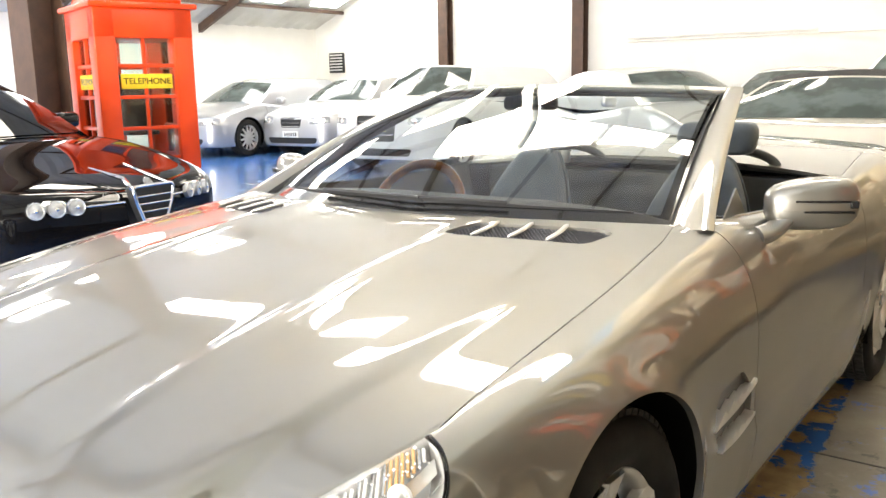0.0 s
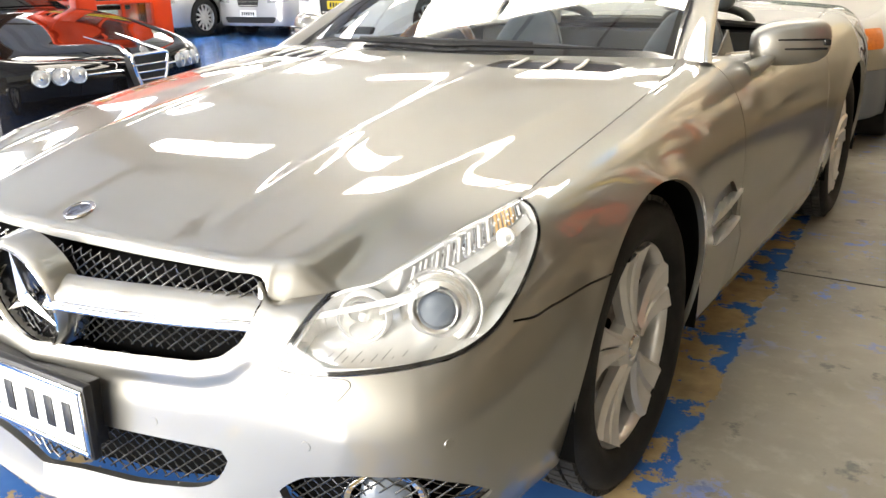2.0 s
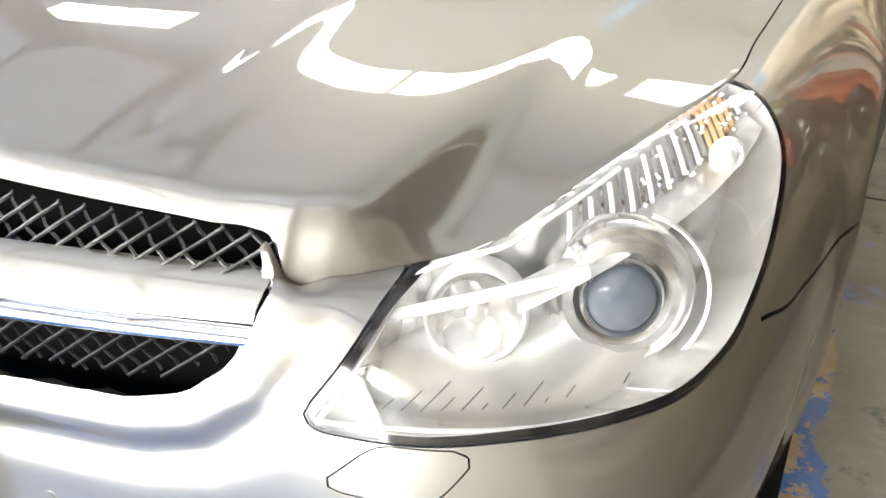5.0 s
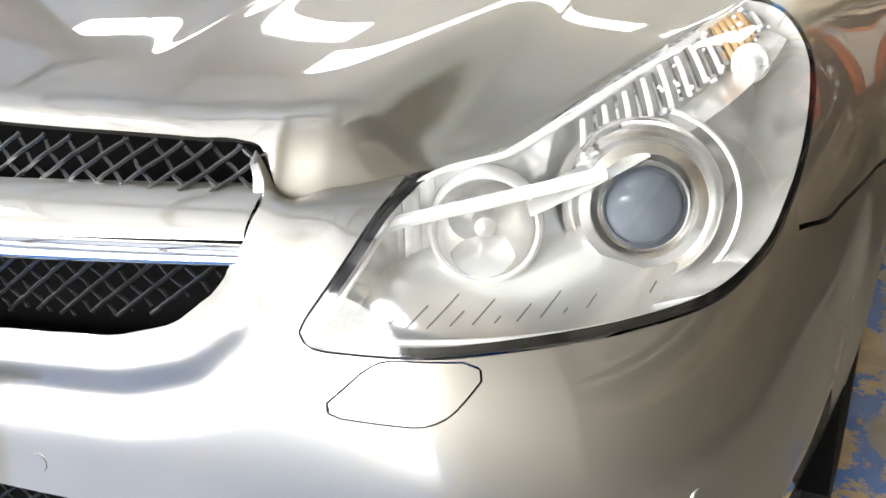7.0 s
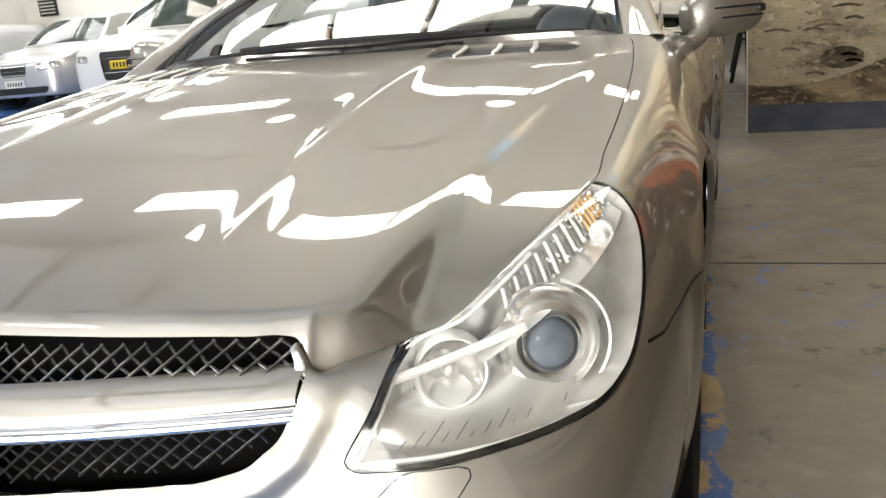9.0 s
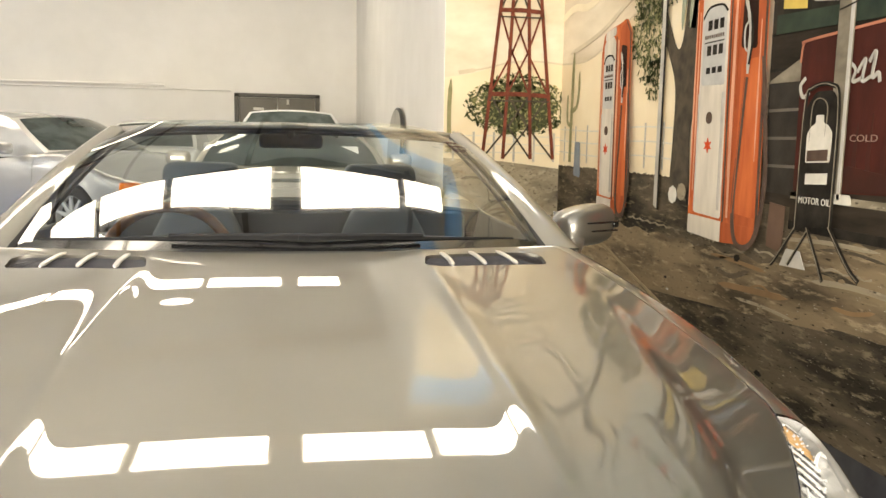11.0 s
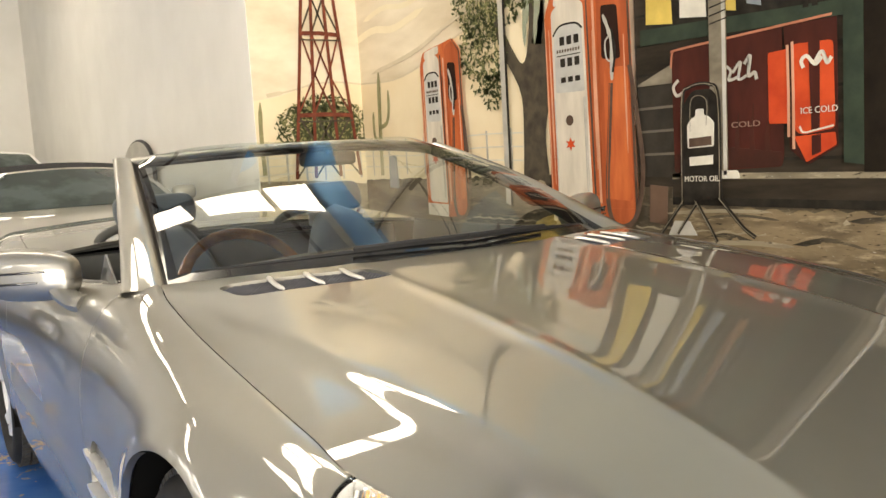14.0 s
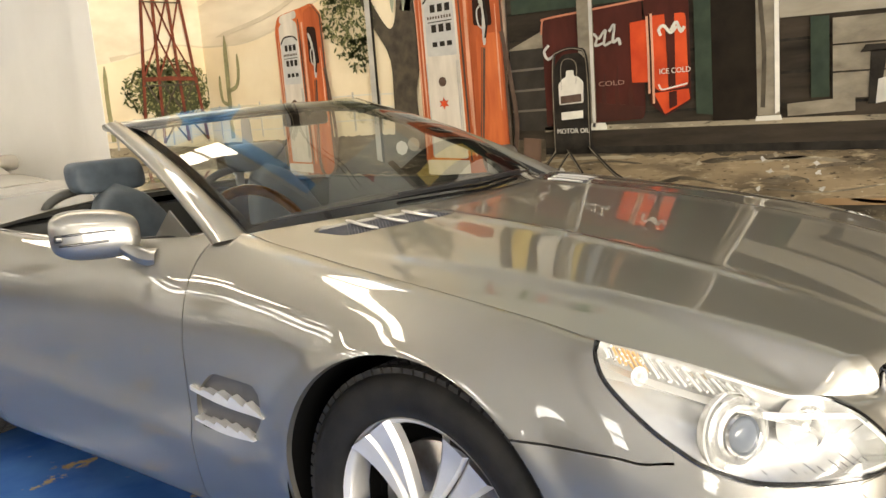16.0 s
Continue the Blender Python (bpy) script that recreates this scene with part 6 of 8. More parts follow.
# wing outlets with toothed fins
for s in (1, -1):
    pan = clip(FLANK, lambda p: in_gill(p) + 0.006)
    pan = shifted(pan, -0.013)
    gl = part("wing_outlet", pan if s > 0 else mirror(pan), OUTLETM, SL, "recessed air outlet with two toothed bright fins")
    for y0, y1, z0, z1, w in ((1.325, 1.605, 0.512, 0.540, 0.020), (1.370, 1.600, 0.448, 0.462, 0.014)):
        n = 5
        pts_top, pts_bot = [], []
        for i in range(n * 4 + 1):
            f = i / (n * 4)
            y = y0 + (y1 - y0) * f
            base = z0 + (z1 - z0) * f ** 0.7
            tooth = w * ((f * n * 0.999) % 1.0) * (0.4 + 0.6 * math.sin(math.pi * min(1, f + 0.15)))
            pts_top.append((y, base + tooth))
            pts_bot.append((y, base - 0.010 * math.sin(math.pi * f) - 0.003))
        part("outlet_fin", prism(pts_bot + pts_top[::-1], 0.876 * s, 0.905 * s, "x"), ALLOY, gl, "bright toothed fin", smooth=False)

# windscreen, its frame and wipers
def screen(u, v):
    x0, x1 = u * 0.695, u * 0.555
    b = np.stack([x0, scuttle_y(x0), 0.930 - 0.034 * (x0 / 0.7) ** 2], 1)
    t = np.stack([x1, 2.085 + 0.25 * (x1 / 0.555) ** 2, 1.214 - 0.020 * (x1 / 0.555) ** 2], 1)
    p = b + (t - b) * v[:, None]
    p[:, 2] += 0.030 * np.sin(math.pi * v) * (1 - 0.3 * u * u)
    return p


def pane_f(u, v):
    # the pane bows a little across and down its frame
    p = screen(u, v)
    w, k = v - 0.5, u * u
    off = -0.048 + 0.0653 * w + 0.1214 * w ** 2 + k * (0.1364 - 0.0195 * w - 0.0591 * k - 0.0421 * w * k - 0.2586 * w ** 2)
    p[:, 2] += off * np.clip(0.85 + 2 * v, 0, 1)
    return p


ws = part("windscreen", grid(pane_f, np.linspace(-0.985, 0.985, 40), np.linspace(0, 1, 24)), SCREENGLASS, SL, "clear laminated windscreen")
part("screen_border", shifted(grid(screen, np.linspace(-0.99, 0.99, 40), np.linspace(-0.03, 0.045, 4)), -0.003), GLOSSBLACK, ws)
part("screen_border", shifted(grid(screen, np.linspace(-0.99, 0.99, 40), np.linspace(0.955, 1.0, 4)), -0.003), GLOSSBLACK, ws)
for s in (-1, 1):
    part("screen_border", shifted(grid(lambda u, v: screen(s * (0.955 + 0.035 * u), v), np.linspace(0, 1, 4), np.linspace(0, 1, 24), flip=s < 0), -0.003), GLOSSBLACK, ws)

    def pillar(u, v):
        # u runs round the pillar, v up it
        base = screen(np.full(v.shape, s * 1.0), v * 1.06 - 0.05)
        th = u * 2 * math.pi
        wx = 0.058 + (0.032 - 0.058) * np.clip(v, 0, 1) ** 0.7
        wy = 0.045 - 0.012 * v
        p = base + np.stack([s * (wx * 0.62 + wx * np.sign(np.cos(th)) * np.abs(np.cos(th)) ** 0.8), 0.030 + wy * np.sin(th) * 0.85, 0.004 + 0.020 * np.sin(th + 2.2)], 1)
        p[:, 2] -= 0.010 * np.clip(np.cos(th), 0, 1)
        return p
    post = part("windscreen_pillar", grid(pillar, np.linspace(0, 1, 25), np.linspace(0, 1, 20), flip=s < 0), PAINT, SL)
    part("pillar_trim", grid(lambda u, v: pillar(0.27 + 0.40 * u, v) + np.array([-0.003 * s, 0.001, 0.001]), np.linspace(0, 1, 12), np.linspace(0.02, 0.99, 20), flip=s < 0), BLACK, post, "black inner trim")


def header(u, v):
    q = screen(u * 1.06, np.full(u.shape, 1.0))
    th = v * 2 * math.pi
    q[:, 1] += 0.026 + 0.034 * np.cos(th)
    q[:, 2] += 0.004 + 0.013 * np.sin(th) + 0.004 * np.cos(th)
    return q


part("windscreen_header", grid(header, np.linspace(-1, 1, 40), np.linspace(0, 1, 17)), PAINT, SL)
part("header_lining", grid(lambda u, v: header(u, v) + np.array([0, 0.028, -0.012]), np.linspace(-0.95, 0.95, 20), np.linspace(0, 1, 9)), BLACK, SL)
for x0, x1, off in ((0.10, -0.62, 0.006), (0.02, 0.60, 0.0)):
    xx = np.linspace(x0, x1, 16)
    yy = scuttle_y(xx) + 0.012 + 0.03 * (1 - np.abs(np.linspace(1, 0, 16)))
    zz = 0.935 - 0.034 * (xx / 0.7) ** 2 + 0.012
    wp = part("wiper", join(tube(np.stack([xx, yy, zz - 0.004], 1), 0.0045, 6), tube(np.stack([xx[:9], yy[:9] - 0.014, zz[:9] + 0.004], 1), 0.006, 6)), BLACK, SL, "black wiper at rest")
# door mirrors
for s in (1, -1):
    def shell(u, v):
        th, ph = u * 2 * math.pi, (v - 0.5) * math.pi
        sx = np.sign(np.sin(ph)) * np.abs(np.sin(ph)) ** 0.75
        c = np.cos(ph) ** 0.55
        a, b = np.cos(th), np.sin(th)
        a, b = np.sign(a) * np.abs(a) ** 0.75, np.sign(b) * np.abs(b) ** 0.75
        return np.stack([0.112 * sx, 0.062 * c * a * (1 - 0.15 * sx), (0.066 + 0.004 * sx) * c * b + 0.008 * sx], 1)
    MM = pose(0.926 * s, 1.920, 0.922) @ pose(0, 0, 0, 0, 0, 26 * s)
    g = grid(shell, np.linspace(0, 1, 33), np.linspace(0.0, 1, 25))
    mir = part("door_mirror", moved(clip(g, lambda p: p[:, 2] + 0.012), MM if s > 0 else MM @ Matrix.Diagonal((-1, 1, 1, 1))), PAINT, SL, "silver door mirror with slim indicator slots")
    flipm = Matrix.Identity(4) if s > 0 else Matrix.Diagonal((-1, 1, 1, 1))
    part("mirror_lower", moved(clip(g, lambda p: -0.0125 - p[:, 2]), MM @ flipm), PAINT, mir)
    part("mirror_slot", moved(join(box(0.02, -0.0600, 0.012, 0.14, 0.008, 0.006, 0.002), box(0.03, -0.0590, -0.014, 0.12, 0.010, 0.006, 0.002), box(0.090, -0.052, 0.004, 0.02, 0.012, 0.02, 0.004)), MM @ flipm), GLOSSBLACK, mir)
    part("mirror_glass", moved(box(0.0, 0.058, 0.0, 0.16, 0.006, 0.085, 0.02), MM @ flipm), CHROME, mir)
    t = np.linspace(0, 1, 10)[:, None]
    arm = np.array([0.826 * s, 1.792, 0.848]) * (1 - t) + np.array([0.885 * s, 1.868, 0.892]) * t + np.array([0, 0, -0.012]) * np.sin(math.pi * t)
    part("mirror_arm", tube(arm, np.linspace(0.042, 0.030, 10), 12, flat=0.62), PAINT, mir)

# wheels
TREAD = surf("tyre_tread", (0.018, 0.018, 0.018), 0.7, col2=(0.04, 0.037, 0.033), scale=18, bump=0.3, bscale=200)
DISC = surf("brake_disc", (0.35, 0.34, 0.33), 0.35, 0.9, (0.25, 0.22, 0.2), 30)


def spoke(k, n=5):
    """One broad split spoke of a five-spoke wheel, dished."""
    a0 = 2 * math.pi * k / n
    out = []
    for sg in (-1, 1):
        v, f = [], []
        m = 9
        for i in range(m):
            q = i / (m - 1)
            r = 0.045 + 0.178 * q
            x = 0.012 - 0.018 * math.sin(q * math.pi * 0.5) + 0.022 * q ** 3
            c0, c1 = 0.0015, 0.024 + 0.050 * q ** 1.15
            for w, dx in ((c0, -0.011), (c0 + 0.007, 0.0), (c1 - 0.012, 0.003), (c1, -0.008), (c1 - 0.002, -0.03)):
                ct = sg * w
                y = r * math.cos(a0) - ct * math.sin(a0)
                z = r * math.sin(a0) + ct * math.cos(a0)
                v.append((x + dx, y, z))
        for i in range(m - 1):
            for j in range(4):
                q4 = (i*5 + j, (i+1)*5 + j, (i+1)*5 + j + 1, i*5 + j + 1)
                f.append(q4 if sg > 0 else q4[::-1])
        out.append((np.array(v), f))
    return join(*out)


def make_wheel(parent, x, y, s, turn):
    T = pose(x * s, y, HUB_Z, 0, 0, 0) @ (Matrix.Identity(4) if s > 0 else Matrix.Diagonal((-1, 1, 1, 1))) @ pose(0, 0, 0, turn)
    W = T @ pose(-0.014, 0, 0)
    wheel = part("wheel", moved(lathe([(0.214, -0.20), (0.222, -0.05), (0.219, -0.012), (0.226, 0.004), (0.234, 0.009), (0.238, 0.004), (0.236, -0.02), (0.226, -0.2)], 72), W), ALLOY, parent, "five-spoke silver alloy wheel")
    for k in range(5):
        part("spoke", moved(spoke(k), W), ALLOY, wheel)
    part("hub", moved(lathe([(0.0, 0.010), (0.030, 0.010), (0.033, 0.006), (0.035, 0.012), (0.052, 0.009), (0.062, 0.0), (0.066, -0.03)], 40), W), ALLOY, wheel)
    part("hub_cap", moved(lathe([(0.0, 0.016), (0.024, 0.0155), (0.029, 0.011)], 28), W), CHROME, wheel)
    for a in np.arange(5) * 2 * math.pi / 5 + 0.6:
        part("wheel_bolt", moved(lathe([(0.0, 0.006), (0.007, 0.006), (0.008, -0.01)], 8), W @ pose(0, 0.046 * math.cos(a), 0.046 * math.sin(a))), GLOSSBLACK, wheel)
    # near-black disc that stands in for the shade between the spokes
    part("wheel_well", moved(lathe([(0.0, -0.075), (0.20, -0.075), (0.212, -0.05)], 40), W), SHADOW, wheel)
    part("brake_disc", moved(lathe([(0.05, -0.06), (0.165, -0.06), (0.165, -0.08)], 48), W), DISC, wheel)
    part("brake_caliper", moved(join(*[box(-0.055, 0.155 * math.cos(a), 0.155 * math.sin(a), 0.06, 0.05, 0.05, 0.01) for a in np.linspace(2.6, 3.5, 5)]), W), DISC, wheel)
    tyre = part("tyre", moved(lathe([(0.229, -0.215), (0.262, -0.228), (0.300, -0.228), (0.325, -0.215), (0.333, -0.195), (0.335, -0.11), (0.333, -0.022), (0.326, 0.000), (0.312, 0.014), (0.295, 0.020), (0.268, 0.019), (0.246, 0.008), (0.238, -0.006), (0.229, -0.014)], 96), T), RUBBER, wheel, "black low-profile tyre")
    blocks = []
    for ring_x, w in ((-0.200, 0.030), (-0.160, 0.034), (-0.110, 0.034), (-0.060, 0.034), (-0.020, 0.030)):
        for k in range(72):
            a = 2 * math.pi * (k + (0.5 if ring_x in (-0.160, -0.060) else 0)) / 72
            rr = 0.3345 if abs(ring_x + 0.11) < 0.06 else 0.3325
            b = box(ring_x, 0, rr + 0.002, w, 0.0225, 0.012, 0.0)
            blocks.append(moved(b, pose(0, 0, 0, math.degrees(a))))
    tagged(part("tread_block", moved(join(*blocks), T), TREAD, tyre, smooth=False), kind="stuff")
    return wheel


for s, turn_f in ((1, 20), (-1, 54)):
    make_wheel(SL, 0.868, HUB_F, s, turn_f)
    make_wheel(SL, 0.872, HUB_R, s, 10)
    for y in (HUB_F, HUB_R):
        # the liner's near-black has the shade of the arch in it
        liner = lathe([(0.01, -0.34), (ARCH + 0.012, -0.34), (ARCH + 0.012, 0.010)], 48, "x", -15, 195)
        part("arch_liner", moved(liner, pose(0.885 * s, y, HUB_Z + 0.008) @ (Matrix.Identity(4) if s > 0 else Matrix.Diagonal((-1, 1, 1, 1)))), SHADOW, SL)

# tail deck, cabin tub
def deck_z(x, y):
    e = np.interp(y, EDGE_R[:, 1], EDGE_R[:, 2])
    w = np.interp(y, EDGE_R[:, 1], EDGE_R[:, 0])
    return e + 0.030 * (1 - np.clip(np.abs(x) / w, 0, 1) ** 2)


EDGE_R = top_c(np.linspace(10.2, 18.5, 300))
DECK = grid(lambda u, v: np.stack([u * 0.82, 2.6 + v * 1.95, deck_z(u * 0.82, 2.6 + v * 1.95)], 1), np.linspace(-1, 1, 61), np.linspace(0, 1, 90))


def deck_w(p):
    return np.interp(p[:, 1], EDGE_R[:, 1], EDGE_R[:, 0]) - np.abs(p[:, 0])


part("roof_cover_panel", rim(clip(DECK, lambda p: np.minimum(np.minimum(deck_w(p) - 0.002, p[:, 1] - 3.02 + 0.10 * (p[:, 0] / 0.7) ** 2), 3.50 - p[:, 1])), 0.012), PAINT, SL)
part("boot_lid", rim(clip(DECK, lambda p: np.minimum(deck_w(p) - 0.002, np.minimum(p[:, 1] - 3.506, 4.49 - p[:, 1]))), 0.012), PAINT, SL)
LEATHER = surf("dark_leather", (0.090, 0.115, 0.135), 0.45, col2=(0.062, 0.080, 0.095), scale=14, bump=0.35, bscale=260)
SOFT = surf("soft_trim", (0.085, 0.085, 0.076), 0.6, col2=(0.06, 0.06, 0.054), scale=10, bump=0.3, bscale=320)
WOOD = surf("burr_walnut", (0.58, 0.21, 0.05), 0.18, col2=(0.24, 0.07, 0.018), scale=28, coat=1.0, stretch=(1, 3, 1))
part("rear_trim", rim(clip(shifted(DECK, -0.006), lambda p: np.minimum(np.minimum(deck_w(p) + 0.02, p[:, 1] - 2.98), 3.06 - p[:, 1])), 0.02), SOFT, SL)
part("cabin_tub", join(box(0, 2.1, 0.26, 1.56, 1.75, 0.05), box(0, 3.03, 0.56, 1.50, 0.10, 0.62, 0.02), box(0, 1.50, 0.52, 1.40, 0.06, 0.6)), SOFT, SL)
for s in (1, -1):
    def inner(u, v):
        y = 1.62 + u * 1.25
        e = top_c(np.interp(y, top_c(np.linspace(9.8, 13.8, 200))[:, 1], np.linspace(9.8, 13.8, 200)))
        x = e[:, 0] - 0.010 - 0.07 * np.sin(np.clip(v, 0, 1) * math.pi / 2)
        return np.stack([s * x, y, e[:, 2] + 0.004 - v * 0.58], 1)
    part("door_trim", grid(inner, np.linspace(0, 1, 24), np.linspace(0, 1, 14), flip=s > 0), SOFT, SL)
    sill = grid(lambda u, v: inner(u, np.zeros_like(v)) + np.stack([s * (v * 0.016 - 0.002), 0 * v, 0.001 - 0.006 * (2 * v - 1) ** 2], 1), np.linspace(0, 1, 30), np.linspace(0, 1, 6), flip=s < 0)
    part("belt_seal", sill, GLOSSBLACK, SL)
    part("quarter_glass", prism([(1.70, 0.885), (1.86, 0.885), (1.885, 0.890), (1.80, 0.965)], 0.770 * s, 0.775 * s, "x"), PAINT, SL)
    # seat
    sx = 0.36 * s
    seat = part("seat", box(sx, 2.18, 0.47, 0.50, 0.52, 0.16, 0.06, 4), LEATHER, SL, "blue-grey leather bucket seat")
    for d in (-1, 1):
        part("seat_bolster", box(sx + d * 0.22, 2.16, 0.50, 0.10, 0.50, 0.20, 0.045, 4), LEATHER, seat)

    def backrest(u, v):
        th = u * 2 * math.pi
        w = 0.235 * np.sin(np.clip(0.55 + v * 0.45, 0, 1) * math.pi) ** 0.35 * (1 - 0.25 * v ** 3)
        d = 0.075 - 0.02 * v
        cx, sy = np.cos(th), np.sin(th)
        x = w * np.sign(cx) * np.abs(cx) ** 0.6
        y = d * np.sign(sy) * np.abs(sy) ** 0.7 - 0.025 * (np.abs(x) / 0.23) ** 2 * (sy < 0)
        edge = np.clip(np.minimum(v, 1 - v) / 0.08, 0, 1) ** 0.5
        return np.stack([sx + x * edge, 2.56 + 0.25 * v + y * edge, 0.46 + 0.53 * v], 1)
    part("backrest", grid(backrest, np.linspace(0, 1, 33), np.linspace(0, 1, 24)), LEATHER, seat)

    def hr(u, v):
        th, ph = u * 2 * math.pi, (v - 0.5) * math.pi
        c = np.cos(ph) ** 0.2
        a, b = np.cos(th), np.sin(th)
        return np.stack([sx + 0.150 * np.sign(a) * np.abs(a) ** 0.35 * c, 2.87 + 0.055 * np.sign(b) * np.abs(b) ** 0.7 * c + 0.02 * np.sin(ph), 1.020 + 0.060 * np.sign(np.sin(ph)) * np.abs(np.sin(ph)) ** 0.8], 1)
    part("headrest", grid(hr, np.linspace(0, 1, 33), np.linspace(0, 1, 17)), LEATHER, seat)
    part("seat_plate", box(sx, 2.745, 0.935, 0.075, 0.006, 0.012, 0.003), CHROME, seat, "small bright plate")
    part("belt_guide", join(tube([(sx - s * 0.02 + d, 2.98, 0.95) for d in np.linspace(-0.03, 0.03, 6)], 0.006, 6), box(sx - s * 0.02, 2.98, 0.920, 0.045, 0.02, 0.055, 0.012)), PAPER, SL, "bright belt guide")
    # roll hoop behind the seat
    a = np.linspace(0, math.pi, 18)
    part("roll_hoop", tube(np.stack([sx + 0.19 * np.cos(a), np.full(18, 3.0), 0.90 + 0.07 * np.sin(a)], 1), 0.018, 10), SOFT, SL)

def dash_f(u, v):
    x = u * 0.70
    y0 = scuttle_y(x) + 0.02
    y = y0 + v * (1.80 - y0)
    z = 0.880 - 0.028 * (x / 0.7) ** 2 - 0.035 * v ** 2 + 0.03 * np.exp(-((x + 0.36) / 0.16) ** 2) * np.sin(np.clip(v * 1.0, 0, 1) * math.pi) ** 2
    z = z - 0.20 * np.clip((v - 0.86) / 0.14, 0, 1) ** 1.5
    return np.stack([x, y, z], 1)


dash = part("dashboard", grid(dash_f, np.linspace(-1, 1, 40), np.linspace(0, 1, 30)), SOFT, SL, "dark grey padded dashboard")
part("dash_face", grid(lambda u, v: dash_f(u, np.ones_like(v)) + np.stack([0 * u, 0.0 * v, -v * 0.4], 1), np.linspace(-1, 1, 20), np.linspace(0, 1, 6)), SOFT, dash)
part("console", box(0, 2.15, 0.52, 0.26, 0.95, 0.30, 0.04, 3), LEATHER, SL)
part("console_trim", box(0, 2.12, 0.672, 0.20, 0.55, 0.008, 0.003), WOOD, SL)
# steering wheel
SW = pose(-0.365, 1.935, 0.800, 62, 0, 0)
a = np.linspace(0, 2 * math.pi, 60, endpoint=False)
ringpts = np.stack([0.188 * np.cos(a), 0.188 * np.sin(a), 0 * a], 1)
sw = part("steering_wheel", moved(tube(ringpts, 0.0155, 12, closed=True), SW), LEATHER, SL, "wood and leather steering wheel")
for a0, a1 in ((-25, 205), (235, 305)):
    aa = np.radians(np.linspace(a0, a1, 30))
    part("wood_rim", moved(tube(np.stack([0.188 * np.cos(aa), 0.188 * np.sin(aa), 0 * aa], 1), 0.0172, 12), SW), WOOD, sw, "polished walnut rim")
part("wheel_boss", moved(join(lathe([(0.0, 0.02), (0.05, 0.016), (0.07, 0.0), (0.06, -0.05)], 28, "z"), box(0, 0, -0.01, 0.36, 0.05, 0.014, 0.006), box(0, -0.09, -0.01, 0.05, 0.18, 0.014, 0.006)), SW), LEATHER, sw)
# mirror inside the screen, and what is stuck on the glass
rv = part("rear_view_mirror", join(box(0, 2.10, 1.172, 0.20, 0.03, 0.046, 0.016, 3), tube([(0, 2.10, 1.18), (0, 2.09, 1.19), (0, 2.08, 1.205)], 0.012, 8)), BLACK, SL, "black interior mirror")
part("mirror_glass", box(0, 2.1165, 1.172, 0.18, 0.003, 0.038, 0.001), CHROME, rv)

# ---- other cars in the hall ----
WHEEL_CACHE = {}
TINT = surf("car_glass", (0.09, 0.112, 0.108), 0.05, coat=0.2, spec=0.35, col2=(0.05, 0.064, 0.06), scale=3.5, detail=4, mix=(0.42, 0.58))
DARKTINT = surf("dark_car_glass", (0.006, 0.007, 0.008), 0.04, spec=0.25, col2=(0.012, 0.013, 0.013), scale=3)
LAMP = surf("clear_lamp", (0.62, 0.63, 0.62), 0.12, 0.5, (0.40, 0.41, 0.42), 35, coat=1.0)
ORANGE = surf("orange_lens", (0.85, 0.22, 0.02), 0.15, col2=(0.7, 0.16, 0.01), scale=60, coat=1.0)


def mesh_of(key, make, material):
    if key not in WHEEL_CACHE:
        g = make()
        me = bpy.data.meshes.new(key)
        me.from_pydata([tuple(map(float, v)) for v in g[0]], [], [tuple(int(i) for i in f) for f in g[1]])
        me.validate()
        me.polygons.foreach_set("use_smooth", [True] * len(me.polygons))
        me.set_sharp_from_angle(angle=radians(40))
        me.materials.append(material)
        WHEEL_CACHE[key] = me
    return WHEEL_CACHE[key]


def plain_wheel(parent, x, y, r, s, n, turn):
    m = pose(x * s, y, r) @ (Matrix.Identity(4) if s > 0 else Matrix.Diagonal((-1, 1, 1, 1)))
    k = r / 0.33
    tyre_g = lambda: lathe([(0.215, -0.20), (0.28, -0.215), (0.32, -0.205), (0.33, -0.18), (0.33, -0.03), (0.32, -0.004), (0.28, 0.006), (0.232, 0.002), (0.222, -0.012)], 48)
    rim_g = lambda: lathe([(0.212, -0.19), (0.212, -0.04), (0.222, -0.006), (0.232, -0.002), (0.234, -0.012)], 48)

    def spoke_g():
        w = 0.62 / n
        q = [(0.03, -0.028 * 1.0), (0.215, -0.22 * w), (0.215, 0.22 * w), (0.03, 0.028)]
        v, f = prism(q, -0.03, -0.008, "x")
        return v, f
    wheel = new("wheel", mesh_of("wheel_rim", rim_g, ALLOY))
    wheel.parent = parent
    wheel.matrix_basis = m @ Matrix.Scale(k, 4)
    t = new("tyre", mesh_of("wheel_tyre", tyre_g, RUBBER))
    t.parent = wheel
    h = new("hub", mesh_of("wheel_hub", lambda: lathe([(0.0, -0.002), (0.035, -0.002), (0.055, -0.012), (0.06, -0.04)], 20), ALLOY))
    h.parent = wheel
    # dark disc as painted shade behind the spokes
    d = new("wheel_back", mesh_of("wheel_back", lambda: lathe([(0.0, -0.07), (0.212, -0.07)], 24), SHADOW))
    d.parent = wheel
    for i in range(n):
        sp = new("spoke", mesh_of("wheel_spoke_%d" % n, spoke_g, ALLOY))
        sp.parent = wheel
        sp.matrix_basis = pose(0, 0, 0, turn + 360 * i / n)
    return wheel


